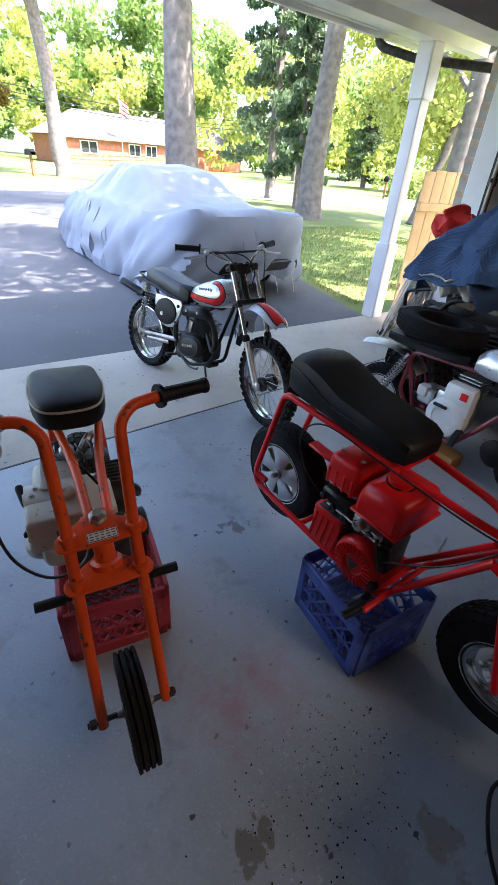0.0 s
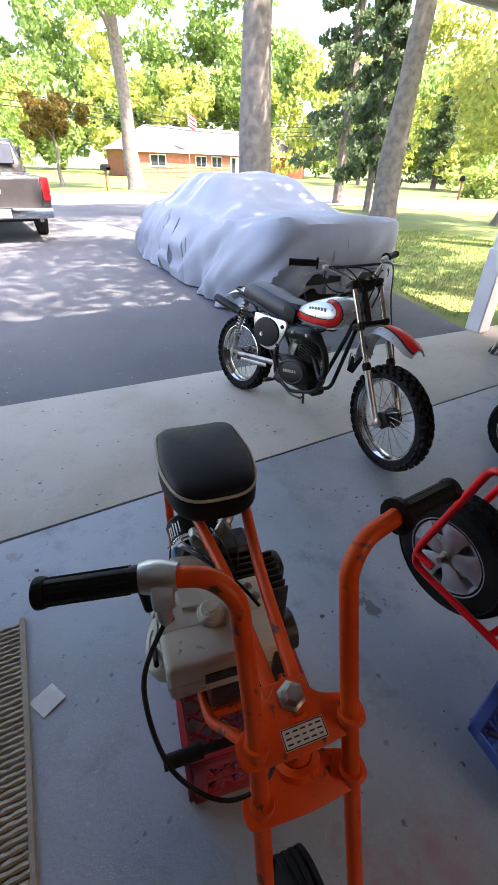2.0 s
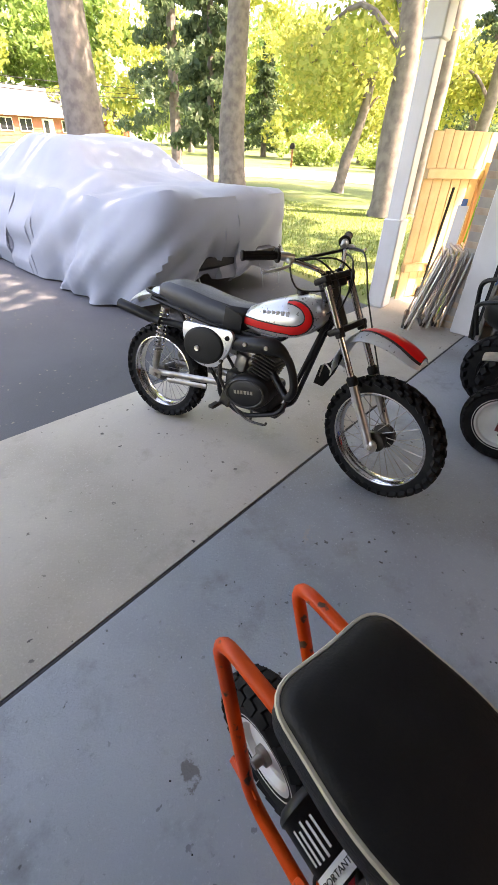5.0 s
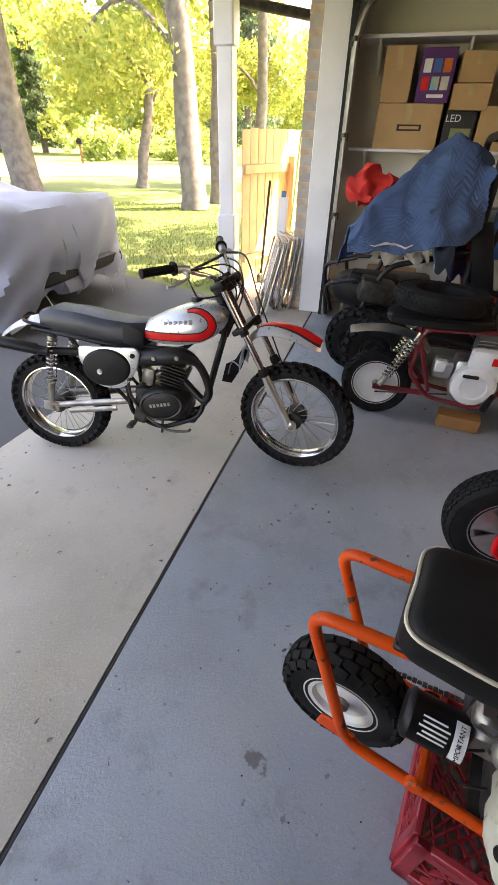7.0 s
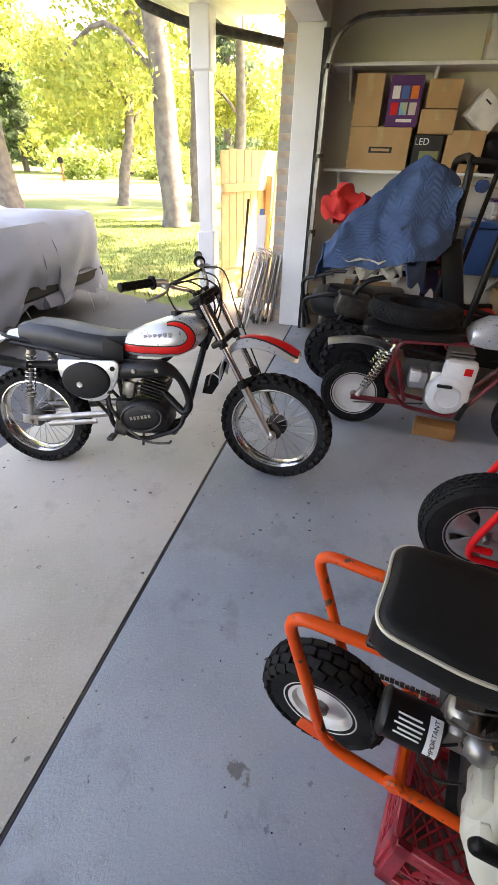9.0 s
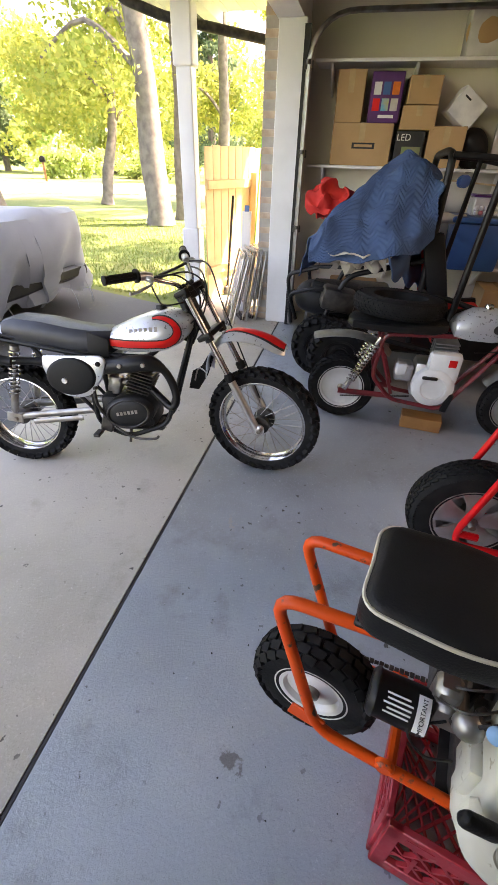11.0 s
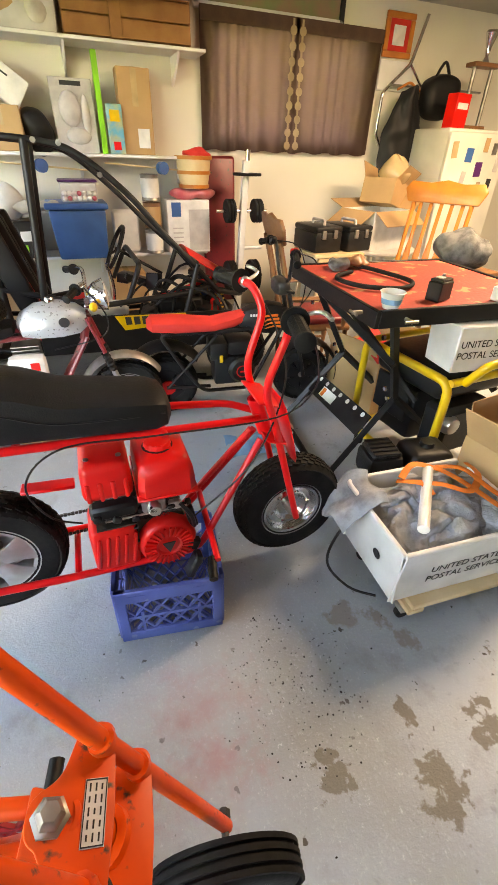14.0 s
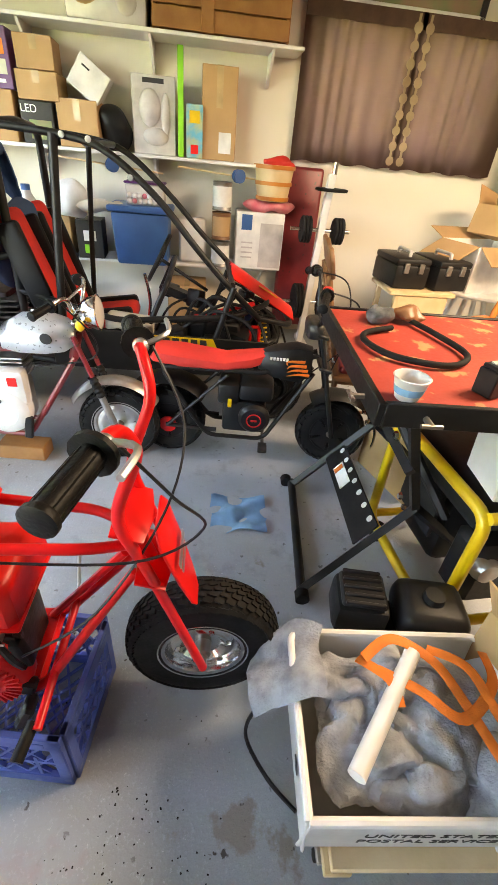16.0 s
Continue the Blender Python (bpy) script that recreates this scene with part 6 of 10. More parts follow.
    part("cylinder", b, "dark", eng, "finned cylinder")
    b = B()
    bx(b, (-0.165, -0.035, 0.505), (0.07, 0.07, 0.09), (0, 12, 0), 0.012, 2)
    tube(b, [(-0.13, -0.03, 0.51), (-0.06, -0.02, 0.52)], 0.022, 10)
    egg(b, (-0.165, -0.04, 0.455), (0.026, 0.026, 0.022), 2)
    part("carburettor", b, "steel", eng)
    b = B()
    for j in range(6):
        bx(b, (-0.135 + j * 0.020, -0.146, 0.366 + 0.004 * j), (0.013, 0.003, 0.019), (0, -12, 0))
    part("emblem_bars", b, "steel", eng)
    b = B()
    ex = curve_pts([(0.02, -0.05, 0.50), (0.095, -0.075, 0.435), (0.150, -0.100, 0.405), (0.178, -0.105, 0.455), (0.160, -0.108, 0.540), (0.120, -0.120, 0.615), (0.050, -0.130, 0.650), (-0.06, -0.132, 0.640), (-0.20, -0.096, 0.615), (-0.40, -0.068, 0.615), (-0.56, -0.095, 0.622), (-0.70, -0.134, 0.632)], 5)
    rad = []
    for i in range(len(ex)):
        u = i / (len(ex) - 1) * 11
        rad.append(0.021 if u < 5 else 0.021 + 0.023 * min(1.0, u - 5) if u < 6.5 else 0.044 if u < 8.6 else max(0.020, 0.044 - 0.016 * (u - 8.6)))
    tube(b, ex, rad, 14)
    exh = part("exhaust_pipe", b, "black", k, "black upswept exhaust with expansion chamber")
    b = B()
    for x, z in ((0.03, 0.650), (-0.09, 0.640)):
        lathe(b, [(0, 0.006), (0.010, 0.006), (0.012, 0)], 10, pose(x, -0.174, z, 90, 0, 0))
    part("heat_shield_bolt", b, "steel", exh)
    b = B()
    tube(b, [(-0.66, -0.137, 0.628), (-0.72, -0.138, 0.634), (-0.73, -0.138, 0.636), (-0.96, -0.140, 0.668)], [0.024, 0.024, 0.030, 0.030], 14)
    part("silencer", b, "black", k, "black silencer")
    # side panels with their number ovals
    for y in (-1, 1):
        b = B()
        o = rounded([(-0.160, 0.092, 0), (-0.145, 0.108, 0), (0.150, 0.116, 0), (0.172, 0.090, 0), (0.150, 0.010, 0), (0.085, -0.090, 0), (0.03, -0.110, 0), (-0.05, -0.106, 0), (-0.105, -0.070, 0), (-0.155, 0.03, 0), (-0.160, 0.092, 0)], 0.03, 4)[1:-1]
        plate(b, [(p.x, p.y) for p in o], 0.018, pose(-0.338, -0.136 if y < 0 else 0.154, 0.565, 90, 0, 0), 0.004)
        sp_ = part("side_panel", b, "silver", k, "silver side panel round a black number oval")
        b = B()
        lathe(b, [(0, 0.010), (0.085, 0.009), (0.095, 0.006), (0.099, 0.0)], 34, pose(-0.352, y * 0.155, 0.568, -90 * y, 0, 0) @ pose(0, 0, 0, 0, 0, -8 * y) @ Matrix.Diagonal((1.32, 1.0, 1.0, 1.0)))
        part("number_oval", b, "vinyl", sp_, "matt black number oval")
        b = B()
        lathe(b, [(0, 0.010), (0.006, 0.010), (0.008, 0.007), (0.014, 0.008), (0.016, 0.0)], 14, pose(-0.385, y * 0.163, 0.548, -90 * y, 0, 0))
        part("knob", b, "alu", sp_)
        b = B()
        lathe(b, [(0, 0.010), (0.011, 0.009), (0.013, 0.0)], 14, pose(-0.205, y * 0.155, 0.640, -90 * y, 0, 0))
        part("grommet", b, "rubber", sp_)
    chain(k, (-0.727, 0.06, 0.35), (-0.2, 0.06, 0.40))
    chain(k, (-0.727, 0.06, 0.23), (-0.2, 0.06, 0.33))
    b = B()
    tube(b, [(-0.235, -0.205, 0.262), (-0.235, 0.205, 0.262)], 0.011, 8)
    for y in (-1, 1):
        bx(b, (-0.235, y * 0.185, 0.268), (0.035, 0.07, 0.020), bev=0.004)
    tube(b, curve_pts([(-0.20, -0.12, 0.33), (-0.235, -0.15, 0.42), (-0.245, -0.145, 0.50), (-0.225, -0.16, 0.515)], 4), 0.009, 8)
    tube(b, curve_pts([(-0.16, -0.13, 0.285), (-0.05, -0.15, 0.235), (0.06, -0.16, 0.24), (0.085, -0.17, 0.26)], 4), 0.007, 8)
    bx(b, (-0.205, -0.11, 0.30), (0.07, 0.03, 0.10), (0, 15, 0), 0.008)
    part("foot_controls", b, "dark", k)
    b = B()
    tube(b, [(-0.15, 0.11, 0.24), (-0.22, 0.235, -0.032)], 0.009, 8)
    bx(b, (-0.225, 0.24, -0.034), (0.05, 0.035, 0.008))
    part("side_stand", b, "dark", k)
    b = B()
    tube(b, rounded([(-0.64, -0.098, 0.74), (-0.82, -0.095, 0.770), (-0.82, 0.095, 0.770), (-0.64, 0.098, 0.74)], 0.05), 0.008, 8)
    part("grab_rail", b, "black", k)
    return k


dirt_bike()


# ---- small silver and dark red trail bike ----
def trail_bike():
    k = thing("trail_bike", "small old trail bike, dark red frame, silver tank, white engine", "minibike", pose(2.58, 1.09, 0, 0, 0, -91))
    w = disc_wheel(k, -0.545, 0.225, 0.225, 0.095, 0.145, "dish", "block", 0, "whiteplastic", 30)
    disc_wheel(k, 0.56, 0.22, 0.22, 0.095, 0.14, "bolted", "block", 0, "alu", 30)
    b = B()
    for y in (-1, 1):
        tube(b, rounded([(0.40, y * 0.03, 0.70), (0.10, y * 0.06, 0.66), (-0.33, y * 0.085, 0.64), (-0.36, y * 0.085, 0.36), (-0.22, y * 0.085, 0.21), (0.10, y * 0.085, 0.18), (0.38, y * 0.04, 0.62)], 0.05), 0.014, 8)
        tube(b, [(-0.36, y * 0.085, 0.62), (-0.22, y * 0.085, 0.25)], 0.012, 8)
    tube(b, [(0.36, 0, 0.60), (0.40, 0, 0.74)], 0.024, 10)
    part("frame", b, "maroon", k, "dark red tubular frame")
    b = B()
    for y in (-1, 1):
        tube(b, [(-0.22, y * 0.08, 0.23), (-0.56, y * 0.085, 0.225)], 0.014, 8, flat=(0.7, 1.4))
    part("swingarm", b, "maroon", k)
    for y in (-1, 1):
        b = B()
        tube(b, [(-0.52, y * 0.10, 0.25), (-0.35, y * 0.10, 0.62)], 0.012, 8)
        tube(b, [(-0.52, y * 0.10, 0.25), (-0.49, y * 0.10, 0.32)], 0.019, 10)
        sh = part("shock", b, "chrome", k)
        spring(sh, (-0.495, y * 0.10, 0.31), (-0.37, y * 0.10, 0.575), 0.027, 12, 0.005)
    b = B()
    for y in (-1, 1):
        tube(b, [(0.56, y * 0.075, 0.22), (0.395, y * 0.075, 0.74)], 0.013, 8)
    fk = part("fork", b, "maroon", k, "dark red fork with rubber boots")
    for y in (-1, 1):
        b = B()
        tube(b, [(0.545, y * 0.075, 0.26), (0.49, y * 0.075, 0.43)], [0.019, 0.017], 10)
        part("fork_slider", b, "alu", fk)
        b = B()
        tube(b, [(0.495 - 0.004 * j, y * 0.075, 0.42 + 0.0125 * j) for j in range(10)], [0.024 if j % 2 else 0.018 for j in range(10)], 10)
        part("fork_boot", b, "rubber", fk)

    def guard(cx, cz, R, a0, a1, wd, kick):
        def f(u, v):
            a = radians(a0 + (a1 - a0) * u)
            q = (abs(v - 0.5) * 2) ** 2 * 0.022
            return Vector((cx + (R - q) * math.cos(a) - kick * u * u, (v - 0.5) * wd, cz + (R - q) * math.sin(a)))
        return thicken(sheet(f, 16, 6), 0.003)
    part("front_mudguard", guard(0.55, 0.24, 0.265, 30, 150, 0.115, 0), "alu", k, "bare alloy mudguard")
    part("rear_mudguard", guard(-0.50, 0.30, 0.31, 40, 118, 0.13, 0.12), "alu", k, "bare alloy mudguard")
    b = B()
    secs = []
    for s, wd, z0, z1 in ((-0.56, 0.06, 0.675, 0.70), (-0.53, 0.11, 0.665, 0.715), (-0.40, 0.125, 0.660, 0.72), (-0.25, 0.125, 0.660, 0.72), (-0.05, 0.115, 0.665, 0.725), (0.02, 0.08, 0.68, 0.725)):
        h = z1 - z0
        secs.append([(s, wd * x, z0 + h * q) for x, q in ((-0.9, 0), (-1, 0.15), (-1, 0.7), (-0.9, 0.92), (-0.5, 1), (0, 1), (0.5, 1), (0.9, 0.92), (1, 0.7), (1, 0.15), (0.9, 0))])
    loft(b, secs)
    part("seat", b, "vinyl", k, "flat black seat")
    b = B()
    secs = []
    for s, wd, z0, z1 in ((0.04, 0.04, 0.70, 0.74), (0.06, 0.085, 0.665, 0.77), (0.14, 0.105, 0.655, 0.815), (0.26, 0.11, 0.655, 0.825), (0.35, 0.095, 0.665, 0.80), (0.395, 0.06, 0.69, 0.765)):
        h = z1 - z0
        secs.append([(s, wd * x, z0 + h * q) for x, q in ((-0.9, 0), (-1, 0.1), (-0.97, 0.45), (-0.8, 0.8), (-0.4, 0.97), (0, 1), (0.4, 0.97), (0.8, 0.8), (0.97, 0.45), (1, 0.1), (0.9, 0))])
    loft(b, secs)
    tank = part("fuel_tank", b, "silver", k, "polished silver fuel tank")
    b = B()
    lathe(b, [(0, 0.006), (0.026, 0.005), (0.028, 0)], 20, pose(0.28, -0.108, 0.735, 96, 0, 0))
    part("emblem", b, "ink", tank, "round black tank emblem")
    b = B()
    lathe(b, [(0, 0.022), (0.02, 0.022), (0.026, 0.012), (0.026, 0)], 16, pose(0.22, 0, 0.822))
    part("fuel_cap", b, "chrome", tank)
    b = B()
    bx(b, (0.0, 0.0, 0.36), (0.22, 0.17, 0.24), bev=0.03, seg=2)
    bx(b, (-0.17, -0.03, 0.40), (0.11, 0.13, 0.11), bev=0.015)
    for j in range(6):
        bx(b, (0.05, 0.02, 0.50 + j * 0.02), (0.14, 0.14, 0.007))
    eng = part("engine", b, "alu", k, "small alloy engine")
    b = B()
    lathe(b, [(0.125, -0.02), (0.13, 0.01), (0.125, 0.045), (0.105, 0.062), (0.075, 0.066), (0.07, 0.058), (0, 0.058)], 32, pose(0.015, -0.085, 0.345, 90, 0, 0))
    bx(b, (0.05, -0.09, 0.47), (0.19, 0.09, 0.20), bev=0.03, seg=2)
    shd = part("shroud", b, "whiteplastic", eng, "white fan shroud")
    b = B()
    bx(b, (0.09, -0.137, 0.515), (0.045, 0.004, 0.045), bev=0.001)
    part("emblem", b, "redplastic", shd, "small red emblem")
    b = B()
    bx(b, (-0.19, -0.08, 0.43), (0.07, 0.06, 0.075), bev=0.01)
    part("air_box", b, "whiteplastic", eng)
    b = B()
    bx(b, (-0.02, -0.155, 0.415), (0.09, 0.018, 0.02), bev=0.005)
    bx(b, (0.12, -0.13, 0.255), (0.04, 0.03, 0.13), (0, 10, 0), 0.006)
    part("pull_handle", b, "black", eng)
    b = B()
    tube(b, rounded([(0.33, -0.30, 0.915), (0.42, -0.16, 0.955), (0.415, -0.08, 0.85), (0.415, 0.08, 0.85), (0.42, 0.16, 0.955), (0.33, 0.30, 0.915)], 0.05), 0.011, 10)
    tube(b, [(0.415, -0.14, 0.93), (0.415, 0.14, 0.93)], 0.007, 8)
    bx(b, (0.42, 0, 0.80), (0.05, 0.16, 0.02), bev=0.005)
    part("handlebar", b, "chrome", k, "chrome high-rise handlebar")
    for y in (-1, 1):
        grip(k, (0.37, y * 0.23, 0.93), (0.325, y * 0.325, 0.912), 0.017)
    b = B()
    lathe(b, [(0, -0.085), (0.04, -0.075), (0.07, -0.04), (0.083, 0.0), (0.086, 0.012), (0.078, 0.016)], 26, pose(0.50, 0, 0.84, 0, 85, 0))
    hl = part("headlamp", b, "chrome", k, "round chrome headlamp")
    b = B()
    lathe(b, [(0.078, 0.012), (0.06, 0.022), (0.03, 0.028), (0, 0.03)], 24, pose(0.50, 0, 0.84, 0, 85, 0))
    part("lens", b, "clear", hl)
    b = B()
    egg(b, (0.44, -0.09, 0.80), (0.022, 0.022, 0.026), 2)
    part("indicator", b, "yellow", k, "amber reflector")
    cable(k, [(0.41, -0.2, 0.93), (0.50, -0.10, 0.75), (0.46, -0.05, 0.62), (0.2, -0.08, 0.58)], 0.004)
    chain(k, (-0.54, -0.07, 0.18), (-0.1, -0.07, 0.24))
    solid("wooden_block", bx(B(), (0, 0, 0.045), (0.26, 0.12, 0.09), (0, 0, 0), 0.006), "cratewood", "scrap of wood propping up the trail bike", "wood block", pose(2.56, 1.07, 0, 0, 0, 84))
    return k


trail_bike()
solid("loose_tyre", tyre_bm(0.275, 0.125, 0.165, "fine", 48), "rubber", "worn black tyre lying flat on the trail bike seat", "tyre", pose(2.63, 1.365, 0.793, 2, 5, 0) @ pose(0, 0, 0, 90, 0, 0))


# ---- black mini bike with red seat ----
def black_minibike():
    k = thing("minibike", "black minibike with red seat, flame tank and black mudguards", "minibike", pose(2.62, -0.17, 0, 0, 0, -97))
    disc_wheel(k, -0.43, 0.205, 0.205, 0.13, 0.11, "mag", "block", 0, "black", 24)
    disc_wheel(k, 0.52, 0.205, 0.205, 0.11, 0.11, "mag", "block", -6, "black", 24)
    b = B()
    for y in (-1, 1):
        tube(b, rounded([(0.37, y * 0.03, 0.68), (0.10, y * 0.07, 0.57), (-0.46, y * 0.09, 0.57), (-0.30, y * 0.09, 0.30), (-0.20, y * 0.10, 0.17), (0.12, y * 0.10, 0.17), (0.36, y * 0.04, 0.58)], 0.05), 0.013, 8)
        tube(b, [(-0.44, y * 0.09, 0.21), (-0.15, y * 0.09, 0.20)], 0.013, 8)
        tube(b, [(-0.43, y * 0.095, 0.21), (-0.10, y * 0.09, 0.55)], 0.010, 8)
    part("frame", b, "black", k, "black tubular frame")
    b = B()
    for y in (-1, 1):
        tube(b, [(0.52, y * 0.08, 0.205), (0.36, y * 0.07, 0.82)], 0.014, 8)
    for z, s in ((0.62, 0.412), (0.80, 0.365)):
        bx(b, (s, 0, z), (0.07, 0.19, 0.02), (0, 15, 0), 0.005)
    part("fork", b, "black", k, "black fork")
    b = B()
    secs = []
    for s, wd, z0, z1 in ((-0.53, 0.05, 0.60, 0.635), (-0.50, 0.085, 0.585, 0.66), (-0.36, 0.105, 0.575, 0.655), (-0.12, 0.10, 0.575, 0.63), (0.02, 0.075, 0.59, 0.66), (0.09, 0.05, 0.615, 0.675)):
        h = z1 - z0
        secs.append([(s, wd * x, z0 + h * q) for x, q in ((-0.9, 0), (-1, 0.2), (-0.95, 0.7), (-0.6, 0.97), (0, 1), (0.6, 0.97), (0.95, 0.7), (1, 0.2), (0.9, 0))])
    loft(b, secs)
    part("seat", b, "redcloth", k, "red vinyl seat")
    b = B()
    secs = []
    for s, wd, z0, z1 in ((0.06, 0.05, 0.58, 0.665), (0.14, 0.085, 0.55, 0.70), (0.26, 0.095, 0.535, 0.725), (0.34, 0.07, 0.56, 0.71)):
        h = z1 - z0
        secs.append([(s, wd * x, z0 + h * q) for x, q in ((-0.8, 0), (-1, 0.2), (-0.95, 0.6), (-0.6, 0.95), (0, 1), (0.6, 0.95), (0.95, 0.6), (1, 0.2), (0.8, 0))])
    loft(b, secs)
    tank = part("fuel_tank", b, "black", k, "black tank with orange flames")
    b = B()
    for j in range(4):
        tube(b, curve_pts([(0.33 - 0.01 * j, -0.082, 0.58 + j * 0.025), (0.27 - 0.02 * j, -0.098, 0.59 + j * 0.022), (0.21, -0.095, 0.575 + j * 0.02)], 4), [0.010, 0.009, 0.008, 0.007, 0.006, 0.005, 0.004, 0.003, 0.001], 6, flat=(0.35, 1))
    part("flame", b, "strap", tank, "orange flame decal")
    b = B()
    for j in range(6):
        bx(b, (0.12 + j * 0.017, -0.094, 0.665), (0.012, 0.003, 0.016))
    part("emblem_bars", b, "paper", tank)

    def guard(cx, cz, R, a0, a1, wd, st=0):
        def f(u, v):
            a = radians(a0 + (a1 - a0) * u)
            q = (abs(v - 0.5) * 2) ** 2 * 0.03
            return Vector((cx + (R - q) * math.cos(a), (v - 0.5) * wd, cz + (R - q) * math.sin(a)))
        return thicken(sheet(f, 16, 6), 0.004)
    part("front_mudguard", guard(0.52, 0.205, 0.27, -10, 125, 0.16), "vinyl", k, "matt black mudguard")
    part("rear_mudguard", guard(-0.43, 0.22, 0.28, 40, 150, 0.20), "vinyl", k, "matt black mudguard")
    b = B()
    bx(b, (0.0, 0, 0.30), (0.24, 0.19, 0.20), bev=0.02, seg=2)
    bx(b, (0.06, -0.02, 0.46), (0.19, 0.2, 0.10), bev=0.03, seg=2)
    bx(b, (-0.09, -0.02, 0.44), (0.12, 0.18, 0.12), bev=0.02, seg=2)
    lathe(b, [(0.088, 0), (0.088, 0.03), (0.07, 0.05), (0.03, 0.052), (0, 0.05)], 26, pose(0.06, -0.09, 0.31, 90, 0, 0))
    eng = part("engine", b, "black", k, "black pull-start engine")
    b = B()
    lathe(b, [(0.042, 0), (0.042, 0.004), (0.036, 0.004), (0.036, 0)], 22, pose(0.06, -0.143, 0.31, 90, 0, 0))
    bx(b, (0.06, -0.145, 0.31), (0.035, 0.004, 0.010))
    part("emblem", b, "redplastic", eng, "small ring emblem")
    b = B()
    bx(b, (-0.08, -0.125, 0.40), (0.022, 0.015, 0.05), bev=0.004)
    part("label", b, "yellow", eng, "yellow warning tag")
    b = B()
    tube(b, rounded([(0.30, -0.36, 1.02), (0.34, -0.17, 1.06), (0.35, -0.10, 0.86), (0.35, 0.10, 0.86), (0.34, 0.17, 1.06), (0.30, 0.36, 1.02)], 0.05), 0.011, 10)
    part("handlebar", b, "black", k)
    for y in (-1, 1):
        grip(k, (0.325, y * 0.25, 1.045), (0.297, y * 0.37, 1.018), 0.018)
        b = B()
        bx(b, (0.33, y * 0.215, 1.05), (0.045, 0.04, 0.045), bev=0.008)
        part("switch_pod", b, "redplastic" if y < 0 else "black", k)
    cable(k, [(0.33, -0.2, 1.05), (0.50, -0.14, 0.98), (0.53, 0.0, 0.75), (0.3, -0.05, 0.55)], 0.004)
    cable(k, [(0.33, 0.2, 1.05), (0.48, 0.12, 1.02), (0.5, 0.0, 0.8), (0.45, 0.05, 0.5)], 0.004)
    b = B()
    tube(b, [(0.12, -0.22, 0.17), (0.12, 0.22, 0.17)], 0.010, 8)
    bx(b, (0.12, -0.20, 0.175), (0.05, 0.085, 0.02), bev=0.004)
    part("foot_peg", b, "dark", k)
    b = B()
    egg(b, (0.33, 0.0, 0.82), (0.05, 0.10, 0.05), 2, power=0.6)
    part("meter_pod", b, "dark", k)
    b = B()
    lathe(b, [(0.05, 0), (0.05, 0.012), (0, 0.012)], 10, pose(-0.43, -0.075, 0.205, 90, 0, 0))
    part("sprocket_cover", b, "redplastic", k, "red wheel hub cover")
    return k


black_minibike()


